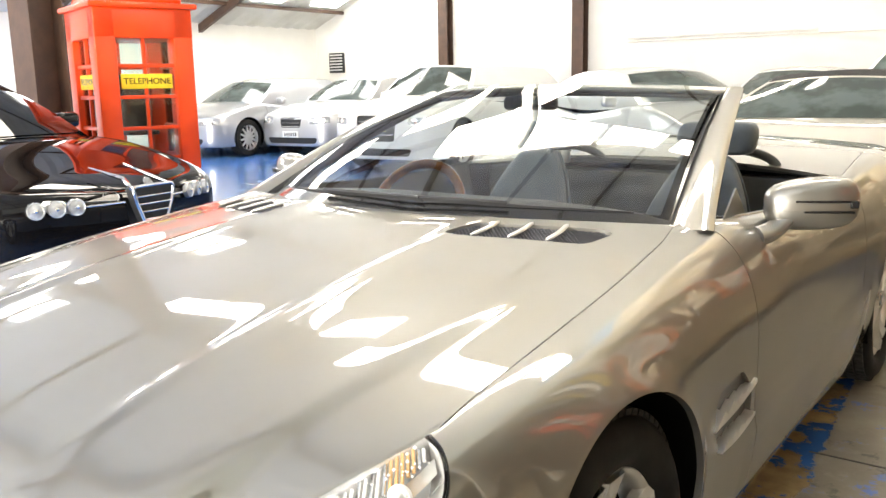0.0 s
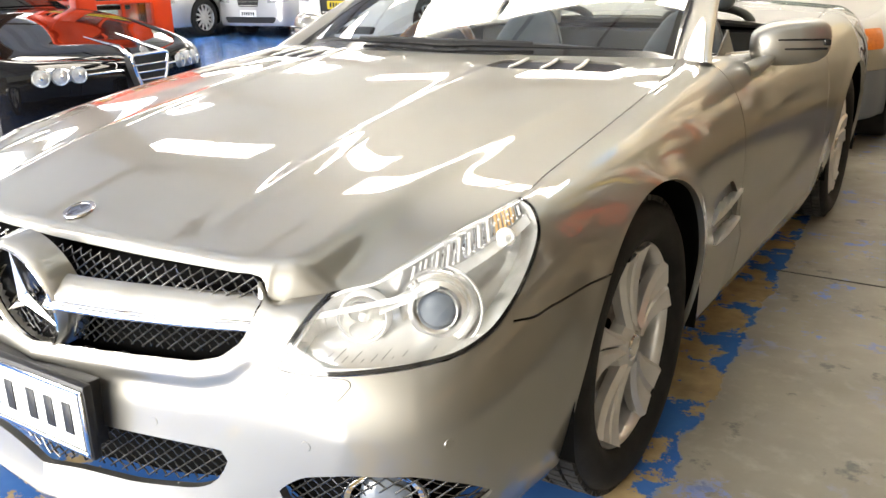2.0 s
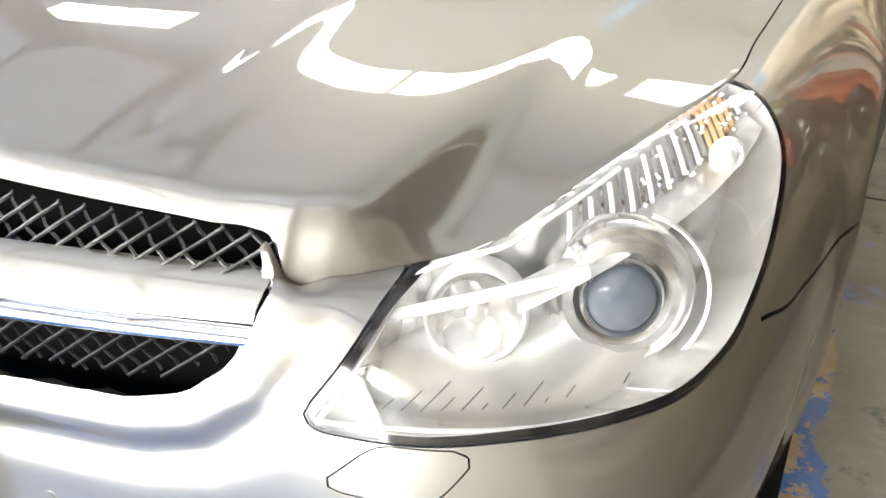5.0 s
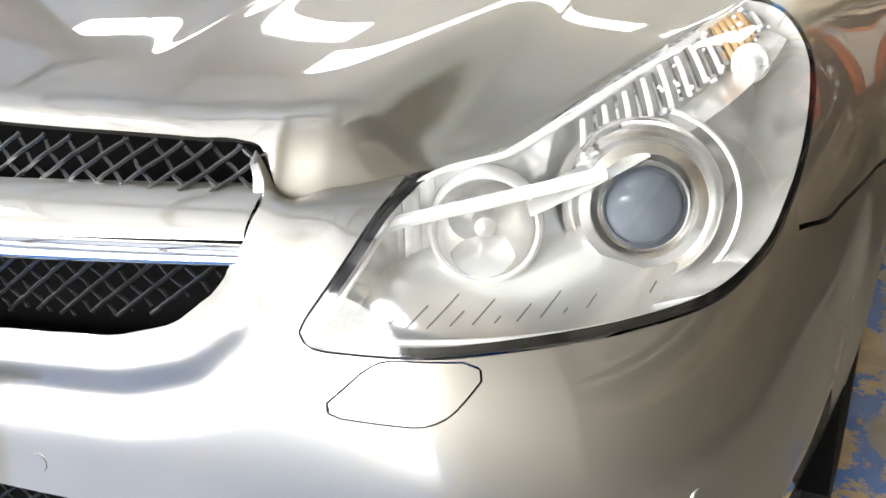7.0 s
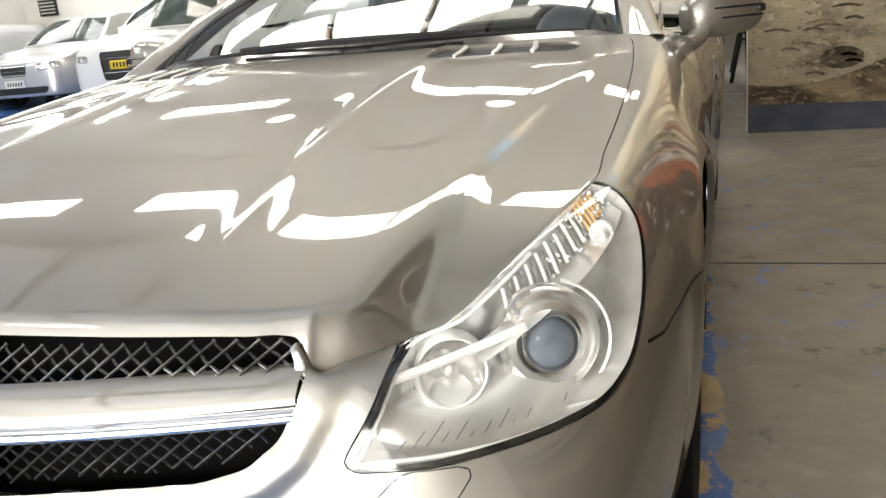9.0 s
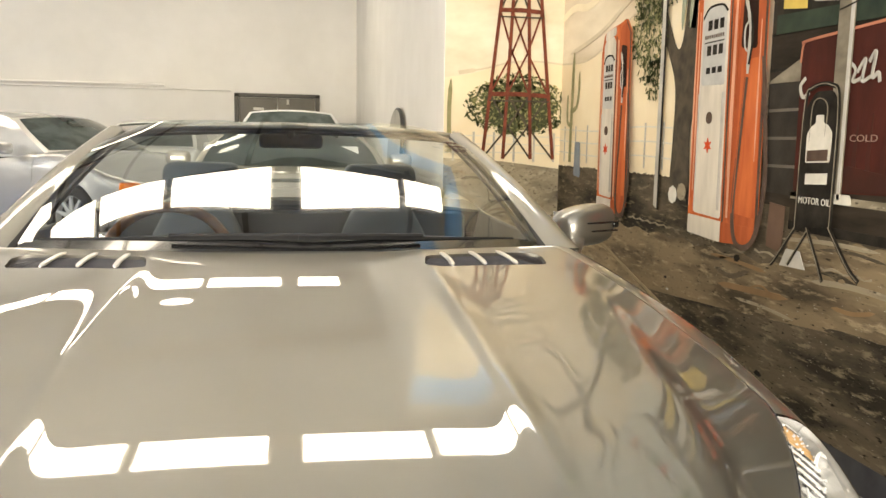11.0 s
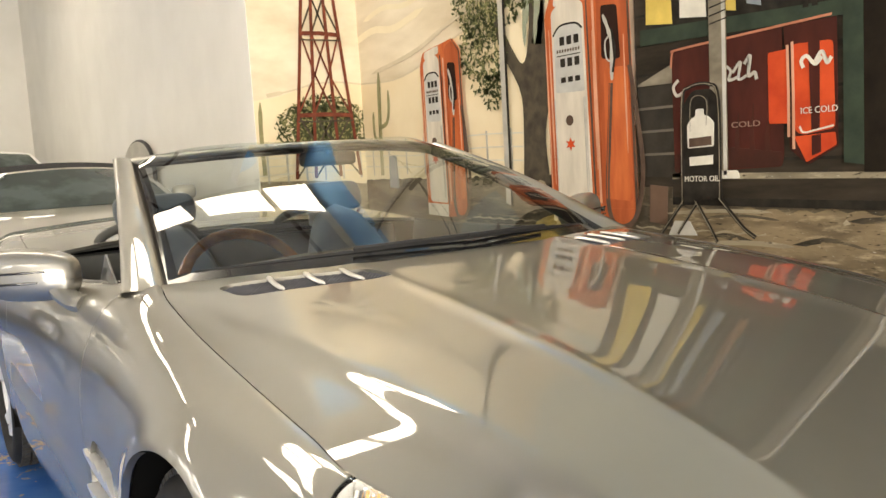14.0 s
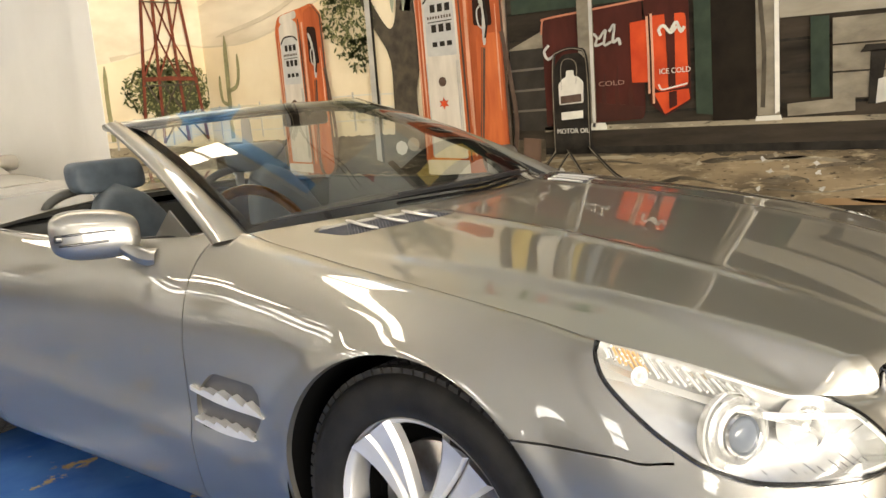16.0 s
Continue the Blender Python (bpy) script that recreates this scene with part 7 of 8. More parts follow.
def build_car(name, label, m, paint, L=4.5, W=1.80, H=1.45, nose=0.70, cowl=0.98, belt=0.92, deck=1.0, fo=0.88, wb=2.7, r=0.325,
              ys=(1.35, 2.05, 3.3, 3.9), roof_mat=None, lamp=(0.30, 0.62, 0.60, 0.70), grille=(0.32, 0.46, 0.62), grille_mat=None,
              spokes=10, bars=0, plate=True, plate_col=None, estate=False, indicator=False, doors=2, lowgrille=True, bumper_mat=None, split=False, tint=None, vee=0.0, plate_z=0.42):
    tint = tint or TINT
    car = thing(name, label, "car", m)
    w = W / 2
    hood = spl([(0, nose), (0.12, nose + 0.035), (0.5, nose + 0.12 * (cowl - nose) / 0.3), (ys[0] * 0.75, cowl - 0.03), (ys[0], cowl), (ys[0] + 0.4, belt), (ys[3] - 0.2, belt + 0.02), (ys[3] + 0.1, deck), (L - 0.3, deck - 0.02), (L, deck - 0.05)])
    yy = [0, 0.01, 0.09, 0.32, 0.8, ys[0], 0.5 * (ys[0] + ys[3]), ys[3], L - 0.5, L - 0.2, L - 0.06, L]
    xx = [0, 0.5, 0.80, 0.955, 0.995, 1, 1, 1, 0.98, 0.90, 0.55, 0]
    ty = [0.10, 0.115, 0.22, 0.50, 0.9, ys[0], 0.5 * (ys[0] + ys[3]), ys[3], L - 0.55, L - 0.28, L - 0.12, L - 0.09]
    tx = [0, 0.46, 0.70, 0.82, 0.85, 0.86, 0.88, 0.87, 0.82, 0.70, 0.40, 0]
    for i, k in ((1, 1.0), (2, 1.0), (3, 0.6), (4, 0.2)):
        yy[i], ty[i] = yy[i] + vee * k, ty[i] + vee * k
    tc_ = spl([(i, tx[i] * w, ty[i], float(hood(np.array([ty[i]]))[0])) for i in range(12)])
    mc_ = spl([(i, xx[i] * w, yy[i], 0.56) for i in range(12)])
    lc_ = spl([(i, xx[i] * w * 0.965, yy[i] + (0.03 if i < 3 else -0.03 if i > 8 else 0), 0.20) for i in range(12)])
    hubs = (fo, fo + wb)

    def arch(p):
        d = np.minimum(np.hypot(p[:, 1] - hubs[0], p[:, 2] - r), np.hypot(p[:, 1] - hubs[1], p[:, 2] - r)) - (r + 0.045)
        return np.where(np.abs(p[:, 0]) > 0.5, d, 1)

    def side(u, v):
        e, b, l = tc_(u), mc_(u), lc_(u)
        n = 2.4
        th, ph = np.clip(v / 0.6, 0, 1) * math.pi / 2, np.clip((v - 0.6) / 0.4, 0, 1) * math.pi / 2
        s, c = np.sin(th) ** (2 / n), np.cos(th).clip(0) ** (2 / n)
        p = b.copy()
        p[:, :2] += (e - b)[:, :2] * (1 - s)[:, None]
        p[:, 2] += (e - b)[:, 2] * c
        s2, c2 = np.sin(ph) ** (2 / 2.6), np.cos(ph).clip(0) ** (2 / 2.6)
        lo = v > 0.6
        p[lo, :2] = (b + (l - b) * (1 - c2)[:, None])[lo, :2]
        p[lo, 2] = (b + (l - b) * s2[:, None])[lo, 2]
        d = arch(p).clip(0)
        p[:, 0] += np.clip((p[:, 0] - 0.75) / 0.06, 0, 1) * 0.014 * np.exp(-(d / 0.04) ** 2)
        return p
    half = clip(grid(side, np.concatenate([np.linspace(0, 4, 56), np.linspace(4.1, 11, 70)]), np.concatenate([np.linspace(0, 0.6, 20), np.linspace(0.63, 1, 10)]), flip=True), arch)

    def rs(p):
        return 0.7 * np.arctan2(np.abs(p[:, 0]) - 0.1, 0.75 - p[:, 1])
    s0, s1, z0, z1 = lamp
    f_l = inside(rounded([(s0, z0), (s1, z0 + 0.03), (s1, z1 + 0.01), (s0 + 0.02, z1)], 0.02, 4))
    gw, g0, g1 = grille
    f_g = inside(rounded([(-gw * 0.9, g0), (gw * 0.9, g0), (gw, g1), (-gw, g1)], 0.03, 4))
    f_b = inside(rounded([(-0.55, 0.25), (0.55, 0.25), (0.62, 0.36), (-0.62, 0.36)], 0.03, 4))
    in_l = lambda p: np.where(p[:, 1] < 0.7, f_l(rs(p), p[:, 2]), -1)
    in_g = lambda p: np.where(p[:, 1] < 0.4, f_g(p[:, 0], p[:, 2]), -1)
    in_b = lambda p: np.where((p[:, 1] < 0.4) & lowgrille, f_b(p[:, 0], p[:, 2]), -1)
    full = join(half, mirror(half))
    d0, d1 = ys[0] + 0.05, ys[0] + 1.15
    if doors == 4:
        cuts = [fo + 0.40, d0 + 0.02, 0.5 * (d0 + ys[3]), ys[3] - 0.15]
    else:
        cuts = [fo + 0.40, d0 + 0.02, d1 + 0.1]
    front_end = clip(clip(clip(full, lambda p: -in_l(p)), lambda p: -in_g(p)), lambda p: -in_b(p))
    bump_y = lambda p: np.where(p[:, 1] < fo, 0.50 + 0.0 * p[:, 1] - p[:, 2], -1)
    if bumper_mat:
        part("front_bumper", rim(clip(front_end, lambda p: bump_y(p) - 0.002), 0.01), bumper_mat, car)
        front_end = clip(front_end, lambda p: -bump_y(p) - 0.002)
    part("front_wing", rim(clip(front_end, lambda p: cuts[1] - 0.003 - p[:, 1]), 0.012), paint, car)
    for i in range(1, len(cuts) - 1):
        for sg in (1, -1):
            part("door", rim(clip(full, lambda p: np.minimum(np.minimum(p[:, 1] - cuts[i] - 0.003, cuts[i + 1] - 0.003 - p[:, 1]), p[:, 0] * sg)), 0.012), paint, car)
    part("rear_body", rim(clip(full, lambda p: p[:, 1] - cuts[-1] - 0.003), 0.012), paint, car)
    # inner shell in shade colour, so that the shut lines read dark
    part("body_core", shifted(clip(full, lambda p: np.minimum(p[:, 1] - 0.5, arch(p) - 0.01)), -0.02), SHADOW, car)
    part("grille", shifted(clip(full, lambda p: in_g(p) + 0.004), -0.02), grille_mat or BLACK, car)
    for k in range(bars):
        z = g0 + (g1 - g0) * (k + 0.7) / (bars + 0.3)
        part("grille_bar", shifted(clip(full, lambda p: np.minimum(in_g(p), 0.007 - np.abs(p[:, 2] - z))), -0.004), CHROME, car)
    if lowgrille:
        part("lower_grille", shifted(clip(full, lambda p: in_b(p) + 0.004), -0.02), BLACK, car)
    for sg in (1, -1):
        lm = part("headlamp", rim(clip(full, lambda p: np.minimum(in_l(p) - 0.002, p[:, 0] * sg)), 0.01), LAMP, car)
        for j in range(2):
            sv = s0 + (s1 - s0) * (0.3 + 0.35 * j)
            part("lamp_bulb", shifted(clip(full, lambda p: np.where(p[:, 0] * sg > 0, (z1 - z0) * 0.36 - np.hypot(rs(p) - sv, p[:, 2] - (z0 + z1) / 2 - 0.01), -1)), 0.003), CHROME, lm)
        if indicator:
            part("indicator", rim(clip(full, lambda p: np.where((p[:, 0] * sg > 0) & (p[:, 1] < 0.8), np.minimum(np.minimum(rs(p) - s1 + 0.13, s1 + 0.03 - rs(p)), np.minimum(p[:, 2] - z0, z1 + 0.01 - p[:, 2])), -1)), 0.004, 0.003), ORANGE, car, "orange indicator lens")
    # bonnet and boot
    te = tc_(np.linspace(0, 11, 400))
    i0 = np.argmax(te[:, 0])

    def lid(u, v):
        y = 0.10 + v * (ys[0] + 0.12 - 0.10)
        xe = np.interp(y, te[:i0 + 200, 1], te[:i0 + 200, 0])
        xe = np.where(y < 0.115, 0.46 * w, xe)
        z = hood(y) + 0.035 * (1 - u * u) * np.clip(y / 0.4, 0.2, 1)
        return np.stack([u * (xe - 0.002), y + 0.02 * u * u * (y < 0.15), z], 1)
    part("bonnet", rim(grid(lid, np.linspace(-1, 1, 25), np.linspace(0, 1, 30) ** 1.3), 0.012), paint, car)

    def boot(u, v):
        y = ys[3] - 0.2 + v * (L - 0.095 - ys[3] + 0.2)
        xe = np.interp(y, te[150:, 1], te[150:, 0])
        return np.stack([u * xe, y, hood(y) + 0.03 * (1 - u * u)], 1)
    part("boot_lid", rim(grid(boot, np.linspace(-1, 1, 17), np.linspace(0, 1, 14)), 0.01), paint, car)
    # glasshouse
    bx, rx = 0.86 * w, 0.64 * w
    zb = spl([(ys[0], cowl), (ys[0] + 0.5, belt + 0.01), (ys[3] - 0.4, belt + 0.03), (ys[3], deck)])

    def cabin(u, v):
        # u along the car, v from belt to roof
        yb = ys[0] + u * (ys[3] - ys[0])
        yr = ys[1] + u * (ys[2] - ys[1])
        b = np.stack([np.full(u.shape, bx), yb, zb(yb)], 1)
        t = np.stack([np.full(u.shape, rx), yr, H - 0.035 - 0.05 * (2 * u - 1) ** 2 * (0.4 if estate else 1)], 1)
        p = b + (t - b) * v[:, None]
        p[:, 0] += 0.035 * np.sin(math.pi * v)
        p[:, 2] += 0.01 * np.sin(math.pi * v)
        return p
    cab = grid(cabin, np.linspace(0, 1, 50), np.linspace(0, 1, 14), flip=True)
    uu = (cab[0][:, 1] * 0)

    for sg in (1, -1):
        c2 = cab if sg > 0 else mirror(cab)
        part("cabin_side", c2, paint, car)
        spans = ((0.10, 0.52), (0.55, 0.90)) if (doors == 4 or estate) else ((0.12, 0.62), (0.66, 0.84))
        if estate:
            spans = ((0.08, 0.36), (0.385, 0.66), (0.69, 0.93))
        for a, b in spans:
            wg = grid(lambda u, v: cabin(a + (b - a) * u, 0.10 + 0.80 * v), np.linspace(0, 1, 12), np.linspace(0, 1, 8), flip=True)
            wg = shifted(wg, 0.012)
            part("side_window", rim(wg if sg > 0 else mirror(wg), 0.004), tint, car)
        mm = pose(w * 1.0 * sg, ys[0] + 0.42, belt + 0.10)
        mir = part("door_mirror", moved(box(0.03 * sg, 0, 0, 0.20, 0.10, 0.125, 0.045, 3), mm), paint, car)
        part("mirror_glass", moved(box(0.03 * sg, 0.048, 0, 0.16, 0.008, 0.09, 0.003), mm), CHROME, mir)
        part("door_handle", box(w * 1.0 * sg, cuts[2] - 0.22, belt - 0.16, 0.03, 0.20, 0.03, 0.012), paint, car)

    def roof(u, v):
        q = cabin(v, np.ones_like(v))
        return np.stack([u * q[:, 0], q[:, 1], q[:, 2] + 0.04 * (1 - u * u)], 1)
    part("roof", rim(grid(roof, np.linspace(-1, 1, 17), np.linspace(0, 1, 20)), 0.02), roof_mat or paint, car)

    def pane(a):
        def f(u, v):
            q = cabin(np.full(v.shape, a), v)
            bow = (0.14 if a == 0 else -0.12) * (1 - u * u)
            return np.stack([u * q[:, 0], q[:, 1] - bow, q[:, 2] + 0.04 * (1 - u * u) * (0.25 + 0.75 * v)], 1)
        return f
    for a, nm in ((0.0, "windscreen"), (1.0, "rear_window")):
        part("screen_frame", grid(pane(a), np.linspace(-1, 1, 19), np.linspace(0, 1, 10), flip=a > 0), roof_mat if (roof_mat and a > 0) else paint, car)
        g = grid(pane(a), np.linspace(-0.92, 0.92, 19), np.linspace(0.06, 0.94, 10), flip=a > 0)
        part(nm, rim((g[0] + [0, -0.006 if a == 0 else 0.006, 0.004], g[1]), 0.004), tint, car)
    for sg in (1, -1):
        for y in hubs:
            plain_wheel(car, w * 0.985, y, r, sg, spokes, 13 * sg + 31 * y)
            # liner coloured as dark as the shade inside the arch
            part("arch_liner", moved(lathe([(0.01, -0.3), (r + 0.055, -0.3), (r + 0.055, -0.005)], 32, "x", -12, 192), pose(w * sg, y, r) @ (Matrix.Identity(4) if sg > 0 else Matrix.Diagonal((-1, 1, 1, 1)))), SHADOW, car)
        part("tail_lamp", rim(clip(full, lambda p: np.where((p[:, 1] > L - 0.5) & (p[:, 0] * sg > 0.5 * w), np.minimum(p[:, 2] - 0.66, 0.80 - p[:, 2]), -1)), 0.006, 0.004), surf("red_lens", (0.4, 0.01, 0.01), 0.15, coat=1) if "red_lens" not in bpy.data.materials else bpy.data.materials["red_lens"], car)
    if plate:
        px = plate if isinstance(plate, float) else 0.0
        pl = part("number_plate", box(px, -0.012 + vee * abs(px) / (0.5 * w), plate_z, 0.38, 0.012, 0.115, 0.003), plate_col or PLATE_M, car)
        for k in range(6):
            part("plate_mark", box(px - 0.13 + 0.052 * k, -0.019 + vee * abs(px) / (0.5 * w), plate_z, 0.03, 0.002, 0.065, 0.0), GLOSSBLACK, pl)
    part("under_tray", box(0, L / 2, 0.24, W * 0.86, L * 0.93, 0.06, 0.02), SHADOW, car)
    return car


def facing(x, y, deg):
    """Nose at (x, y); 0 degrees looks towards -y, 90 towards +x."""
    return pose(x, y, 0, 0, 0, deg)


BLACKPAINT = surf("black_car_paint", (0.004, 0.004, 0.005), 0.4, 0.0, (0.006, 0.006, 0.007), 3, coat=1.0, spec=0.0, coat_rough=0.01)
BLACKPAINT.node_tree.nodes["Principled BSDF"].inputs["Coat IOR"].default_value = 1.4
SILVER = surf("silver_car_paint", (0.45, 0.46, 0.48), 0.34, 0.85, (0.42, 0.43, 0.45), 2, coat=1.0, flakes=0.1)
PALE = surf("pale_silver_paint", (0.50, 0.50, 0.49), 0.36, 0.8, (0.47, 0.47, 0.46), 2, coat=1.0)
WHITEP = surf("white_car_paint", (0.78, 0.78, 0.76), 0.3, 0.0, (0.74, 0.74, 0.72), 2, coat=1.0)
BEIGE = surf("smoke_silver_paint", (0.50, 0.47, 0.40), 0.33, 0.6, (0.46, 0.43, 0.37), 2, coat=1.0, flakes=0.1)
CLOTH = surf("black_canvas", (0.012, 0.012, 0.014), 0.85, bump=0.4, bscale=600, col2=(0.02, 0.02, 0.022), scale=20)
LOWGREY = surf("grey_bumper_plastic", (0.20, 0.22, 0.26), 0.4, col2=(0.17, 0.19, 0.23), scale=4)

alfa = build_car("saloon_car", "glossy black saloon with three round lamps a side", facing(-2.90, 2.64, 98), BLACKPAINT, L=4.66, W=1.83, H=1.42, nose=0.63, cowl=0.92, belt=0.93, deck=1.02,
                 fo=0.92, wb=2.70, r=0.33, ys=(1.45, 2.20, 3.35, 4.1), lamp=(0.36, 0.50, 0.575, 0.655), grille=(0.14, 0.36, 0.64), spokes=5, doors=4, plate=0.34, lowgrille=True, tint=DARKTINT, vee=0.13)
SHIELD = [(-0.155, 0.70), (0.155, 0.70), (0.13, 0.60), (0.06, 0.44), (0.0, 0.37), (-0.06, 0.44), (-0.13, 0.60)]
sh = part("shield_grille", prism(rounded(SHIELD, 0.03, 4), -0.03, 0.03, "y"), BLACK, alfa, "shield grille with chrome bars")
ring = np.array(rounded(SHIELD, 0.03, 4))
part("shield_rim", tube(np.stack([ring[:, 0], np.full(len(ring), -0.032), ring[:, 1]], 1), 0.010, 8, closed=True), CHROME, sh)
for k in range(5):
    z = 0.46 + 0.045 * k
    wz = np.interp(z, [0.37, 0.44, 0.60, 0.70], [0.0, 0.06, 0.13, 0.15])
    part("shield_bar", box(0, -0.034, z, 2 * wz, 0.010, 0.010, 0.003), CHROME, sh)
part("round_badge", moved(lathe([(0, 0.008), (0.028, 0.006), (0.034, 0.0)], 24, "z"), Matrix.Translation((0, 0.01, 0.715)) @ Matrix.Rotation(radians(55), 4, "X")), CHROME, alfa)
for sg in (1, -1):
    part("chrome_brow", tube([(0.15 * sg, -0.02, 0.69), (0.10 * sg, 0.10, 0.74), (0.13 * sg, 0.35, 0.80)], [0.012, 0.014, 0.004], 8), CHROME, alfa)
    part("bumper_strip", tube([(0.16 * sg, 0.030, 0.615), (0.27 * sg, 0.068, 0.612), (0.37 * sg, 0.102, 0.61)], 0.006, 6), CHROME, alfa)
    for k, (x, y) in enumerate(((0.425, 0.122), (0.530, 0.150), (0.635, 0.184))):
        ax = Vector((0.30 * sg + 0.10 * k * sg, -1, 0.1)).to_track_quat("Z", "Y").to_matrix().to_4x4()
        lm = part("round_headlamp", moved(lathe([(0.0, 0.012), (0.022, 0.010), (0.038, 0.004), (0.042, 0.008), (0.047, 0.006), (0.050, -0.02)], 28, "z"), Matrix.Translation((x * sg, y - 0.012, 0.615)) @ ax), LAMP, alfa, "round clear headlamp")
        part("lamp_bulb", moved(lathe([(0.0, 0.020), (0.010, 0.016), (0.013, 0.008)], 16, "z"), Matrix.Translation((x * sg, y - 0.012, 0.615)) @ ax), CHROME, lm)
    ax = Vector((0.2 * sg, -1, 0)).to_track_quat("Z", "Y").to_matrix().to_4x4()
    part("fog_lamp", moved(lathe([(0.0, 0.014), (0.030, 0.010), (0.042, 0.006), (0.046, -0.02)], 24, "z"), Matrix.Translation((0.62 * sg, 0.165, 0.345)) @ ax), LAMP, alfa)

build_car("roadster_car", "smoke silver roadster with a black canvas hood up", facing(-0.02, 4.80, 0), BEIGE, L=4.1, W=1.80, H=1.30, nose=0.73, cowl=0.93, belt=0.90, deck=0.93,
          fo=0.85, wb=2.40, r=0.315, ys=(1.50, 2.10, 2.75, 3.3), roof_mat=CLOTH, lamp=(0.32, 0.70, 0.625, 0.735), grille=(0.33, 0.56, 0.73), bars=6, indicator=True, bumper_mat=LOWGREY, spokes=8, doors=2)
build_car("saloon_car", "pale silver saloon with bright multi-spoke wheels", facing(-1.05, 8.85, 56), PALE, L=4.6, W=1.80, H=1.43, nose=0.66, lamp=(0.36, 0.66, 0.60, 0.69), grille=(0.26, 0.50, 0.64), bars=4, spokes=10, doors=4, indicator=True)
build_car("estate_car", "white estate car with roof rails", facing(-0.05, 10.4, 0), WHITEP, L=4.7, W=1.85, H=1.60, nose=0.80, cowl=1.06, belt=1.0, deck=1.05, ys=(1.15, 1.75, 4.15, 4.5), estate=True, doors=4, r=0.35)
build_car("saloon_car", "silver saloon with a tall barred grille", facing(-12.1, 9.7, 5), SILVER, L=5.0, W=1.92, H=1.46, nose=0.72, grille=(0.36, 0.40, 0.70), bars=7, spokes=12, doors=4, lamp=(0.36, 0.68, 0.60, 0.68), r=0.345)
build_car("saloon_car", "pale silver saloon with large headlamps", facing(-10.2, 10.75, 4), PALE, L=4.95, W=1.88, H=1.47, nose=0.74, grille=(0.26, 0.54, 0.72), bars=5, spokes=10, doors=4, lamp=(0.30, 0.62, 0.60, 0.73), r=0.345)
YELLOWP = surf("yellow_plate", (0.80, 0.60, 0.03), 0.4, col2=(0.72, 0.52, 0.02), scale=20)
build_car("four_wheel_drive_car", "white four-wheel drive with a dark framed grille", facing(-6.76, 9.15, 4), WHITEP, L=5.05, W=1.95, H=1.58, nose=0.88, cowl=1.06, belt=1.0, deck=1.05, ys=(1.25, 1.85, 4.3, 4.8), estate=True, doors=4, r=0.37,
          grille=(0.36, 0.46, 0.84), bars=6, lamp=(0.38, 0.66, 0.70, 0.80), plate_z=0.66, plate_col=YELLOWP, spokes=10)
build_car("hatchback_car", "silver hatchback parked in the far row", facing(-13.95, 11.7, 3), SILVER, L=3.9, W=1.62, H=1.50, nose=0.72, estate=True, doors=4, ys=(1.15, 1.75, 3.7, 4.05), fo=0.85, wb=2.55)
build_car("saloon_car", "white hatchback parked by the end wall", facing(-2.35, 12.5, 0), WHITEP, L=3.6, W=1.80, H=1.45, nose=0.72, doors=4, bars=4)


def windscreen_paper(x, y, z, m, tilt):
    solid("price_sheet", box(0, 0, 0, 0.26, 0.003, 0.19), PAPER, "white price sheet behind a car windscreen", "paper", m @ pose(x, y, z, tilt, 0, 0), "price sheets", smooth=False)

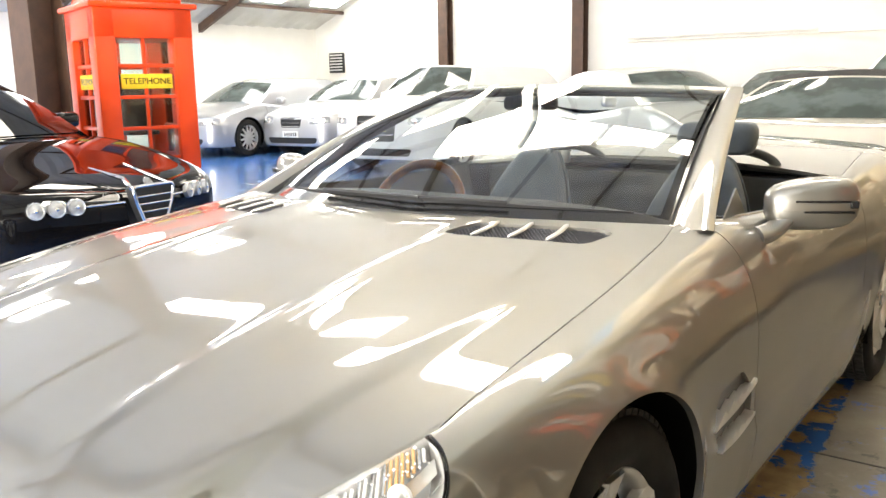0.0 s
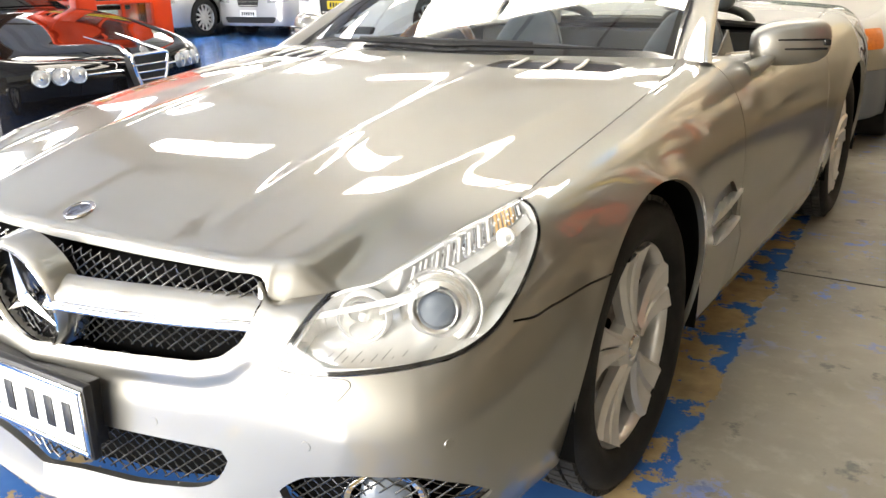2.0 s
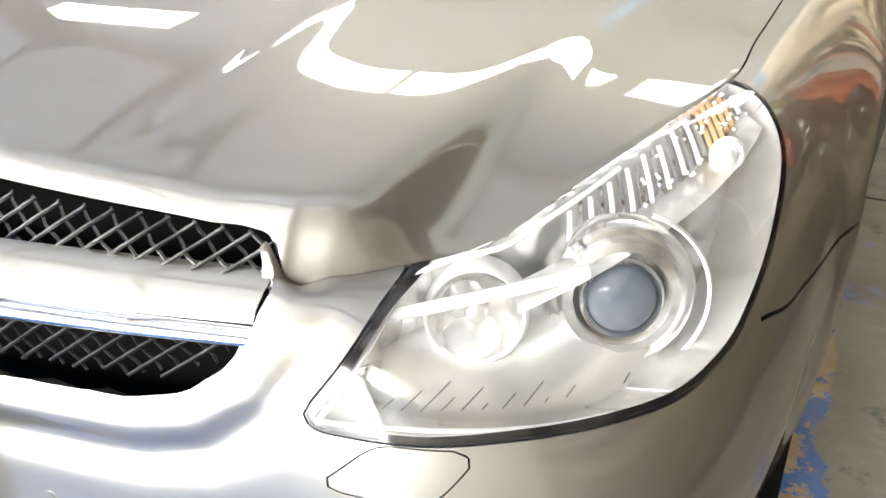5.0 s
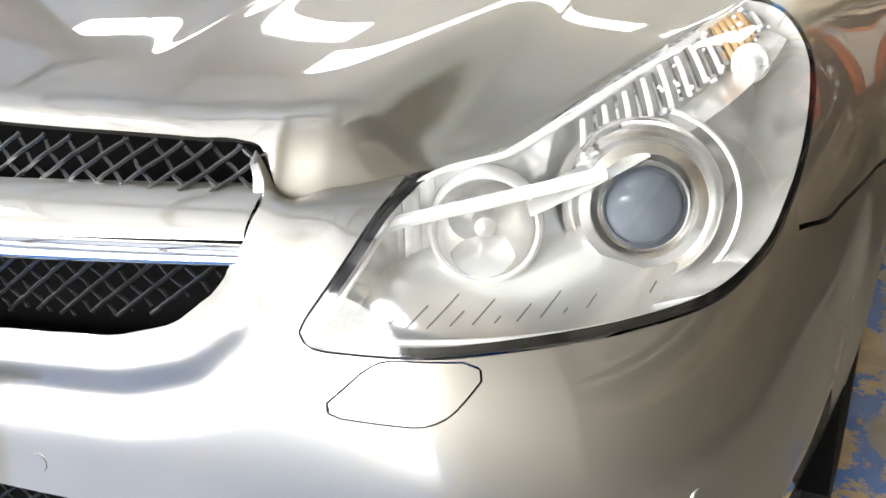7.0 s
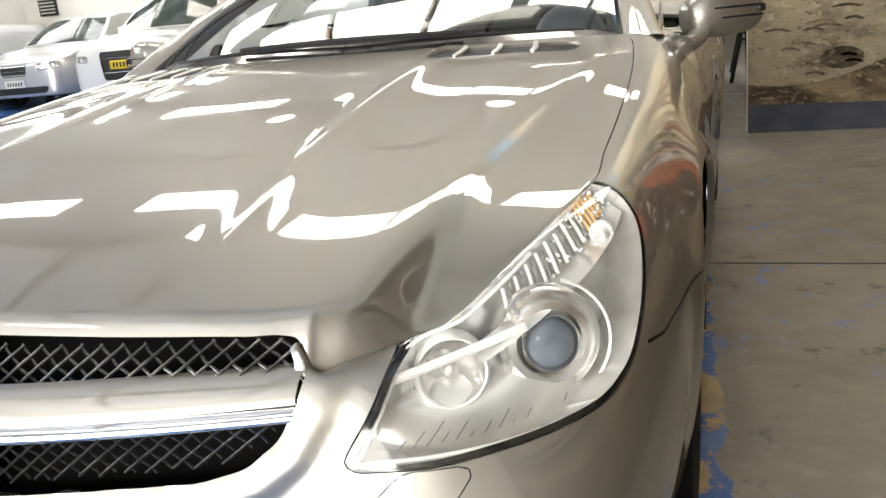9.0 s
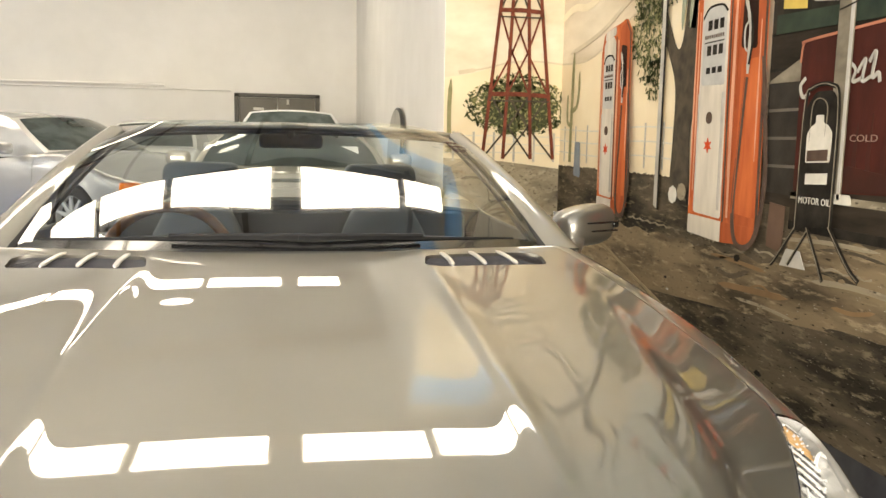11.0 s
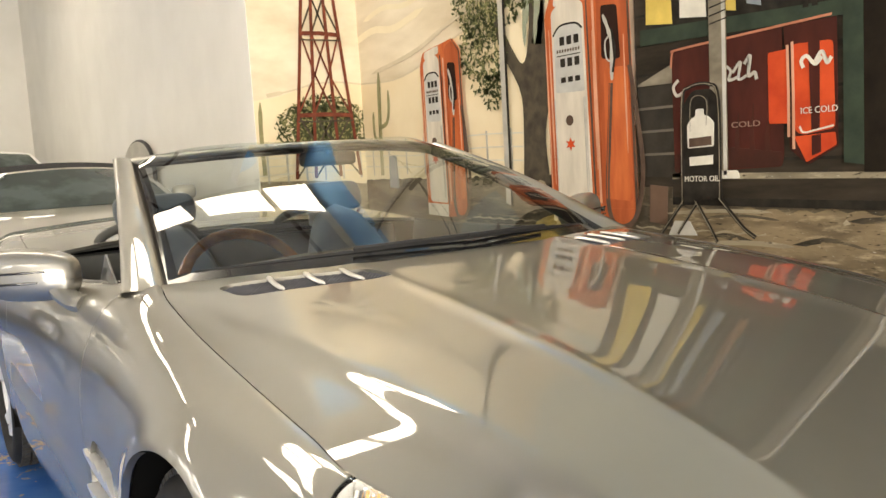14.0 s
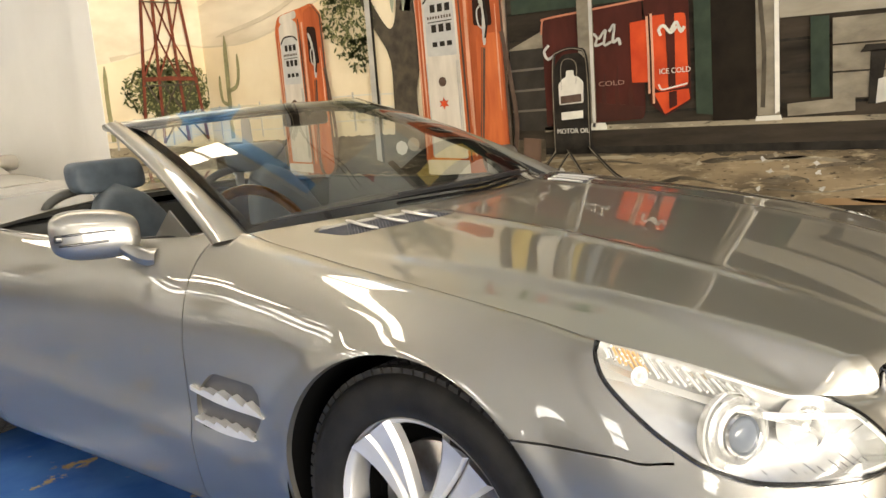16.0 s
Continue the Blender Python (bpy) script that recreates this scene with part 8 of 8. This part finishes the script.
# ---- telephone box ----
def phone_box():
    RED = surf("red_gloss_paint", (0.82, 0.060, 0.004), 0.35, col2=(0.74, 0.048, 0.003), scale=5, coat=0.3)
    SIGN = surf("yellow_sign", (0.85, 0.60, 0.03), 0.5, col2=(0.80, 0.55, 0.02), scale=10)
    ob = thing("telephone_box", "red telephone box with small glazed panes", "telephone box", pose(-5.67, 4.46, 0, 0, 0, -15.7))
    h, w = 1.95, 0.86
    part("base", box(0, 0, 0.06, w + 0.04, w + 0.04, 0.12, 0.01), RED, ob)
    part("floor_plate", box(0, 0, 0.13, w - 0.1, w - 0.1, 0.02), BLACK, ob)
    for sx in (-1, 1):
        for sy in (-1, 1):
            part("corner_post", box(sx * (w / 2 - 0.085), sy * (w / 2 - 0.085), h / 2 + 0.05, 0.18, 0.18, h - 0.1, 0.015), RED, ob)
    part("fascia", join(box(0, 0, h - 0.12, w + 0.01, w + 0.01, 0.26, 0.01)), RED, ob)
    part("roof", join(box(0, 0, h + 0.03, w + 0.10, w + 0.10, 0.05, 0.015), box(0, 0, h + 0.09, w * 0.9, w * 0.9, 0.10, 0.05, 3)), RED, ob)
    z0, z1 = 0.365, 1.74
    rows = 5
    for a in (0, 90, 180, 270):
        M = Matrix.Rotation(radians(a), 4, "Z")
        side_ob = part("glazed_side", moved(join(box(w / 2 - 0.05, 0, 0.24, 0.05, w - 0.34, 0.16, 0.004), box(w / 2 - 0.05, 0, z1 + 0.02, 0.05, w - 0.34, 0.06, 0.004)), M), RED, ob)
        for k in range(rows + 1):
            z = z0 + (z1 - z0) * k / rows
            part("glazing_bar", moved(box(w / 2 - 0.045, 0, z, 0.04, w - 0.34, 0.032, 0.004), M), RED, side_ob)
        part("glazing_bar", moved(box(w / 2 - 0.047, -0.01, (z0 + z1) / 2, 0.036, 0.028, z1 - z0, 0.004), M), RED, side_ob)
        for k in range(rows):
            z = z0 + (z1 - z0) * (k + 0.5) / rows
            for y in (-0.13, 0.13):
                if k != 3 or y > 1:
                    pn = part("pane", moved(box(w / 2 - 0.05, y, z, 0.004, 0.235, (z1 - z0) / rows - 0.04), M), GLASS, side_ob)
                    pn.visible_shadow = False
        zs_ = z0 + (z1 - z0) * 3.5 / rows
        sg = part("sign_panel", moved(box(w / 2 - 0.035, 0, zs_, 0.012, 0.46, 0.13, 0.003), M), SIGN, side_ob, "yellow sign with black capitals")
        text("lettering", "TELEPHONE", 0.078, GLOSSBLACK, sg, M @ Matrix.Translation((w / 2 - 0.027, 0, zs_)) @ Matrix(((0, 0, 1, 0), (1, 0, 0, 0), (0, 1, 0, 0), (0, 0, 0, 1))), 0.001)
        pn = part("pane", moved(box(w / 2 - 0.05, 0, zs_, 0.004, 0.50, (z1 - z0) / rows - 0.04), M), GLASS, side_ob)
        pn.visible_shadow = False
    part("telephone", join(box(-0.28, 0.1, 1.15, 0.14, 0.26, 0.5, 0.02), box(-0.2, 0.1, 0.85, 0.25, 0.3, 0.04, 0.01)), BLACK, ob)


phone_box()
windscreen_paper(0.42, 1.66, 1.06, facing(-0.02, 4.80, 0), -52)
windscreen_paper(0.30, 1.55, 1.10, facing(-1.05, 8.85, 56), -50)
windscreen_paper(0.35, 1.50, 1.13, facing(-10.2, 10.75, 4), -50)


def leaning_board():
    """A grey board with a rounded top on black legs, standing against the corridor wall."""
    ob = thing("display_board", "grey round-topped board with black legs by the white wall", "board", pose(1.06, 8.95, 0))
    a = np.linspace(0, math.pi, 18)
    out = [(-0.60, 0.70)] + [(-0.60 * math.cos(q), 1.12 + 0.40 * math.sin(q) ** 0.8) for q in a] + [(0.60, 0.70)]
    lean = pose(0, 0, 0, 0, 3, 0)
    part("board_panel", moved(prism(out, -0.02, 0.02, "x"), lean), surf("grey_board", (0.46, 0.44, 0.38), 0.5, col2=(0.39, 0.37, 0.32), scale=6), ob)
    part("board_edge", moved(tube([(0.004, y, z) for y, z in out], 0.022, 8), lean), BLACK, ob, "black rubber edge")
    for y in (-0.52, 0.52):
        part("board_leg", tube([(0.03, y, 0.76), (-0.02, y, 0.4), (-0.10, y, 0.0)], 0.02, 8), BLACK, ob)
        part("board_leg", tube([(0.03, y, 0.76), (0.06, y, 0.4), (0.08, y, 0.0)], 0.02, 8), BLACK, ob)
        part("board_brace", tube([(-0.02, y, 0.42), (0.06, y, 0.42)], 0.014, 8), BLACK, ob)


leaning_board()
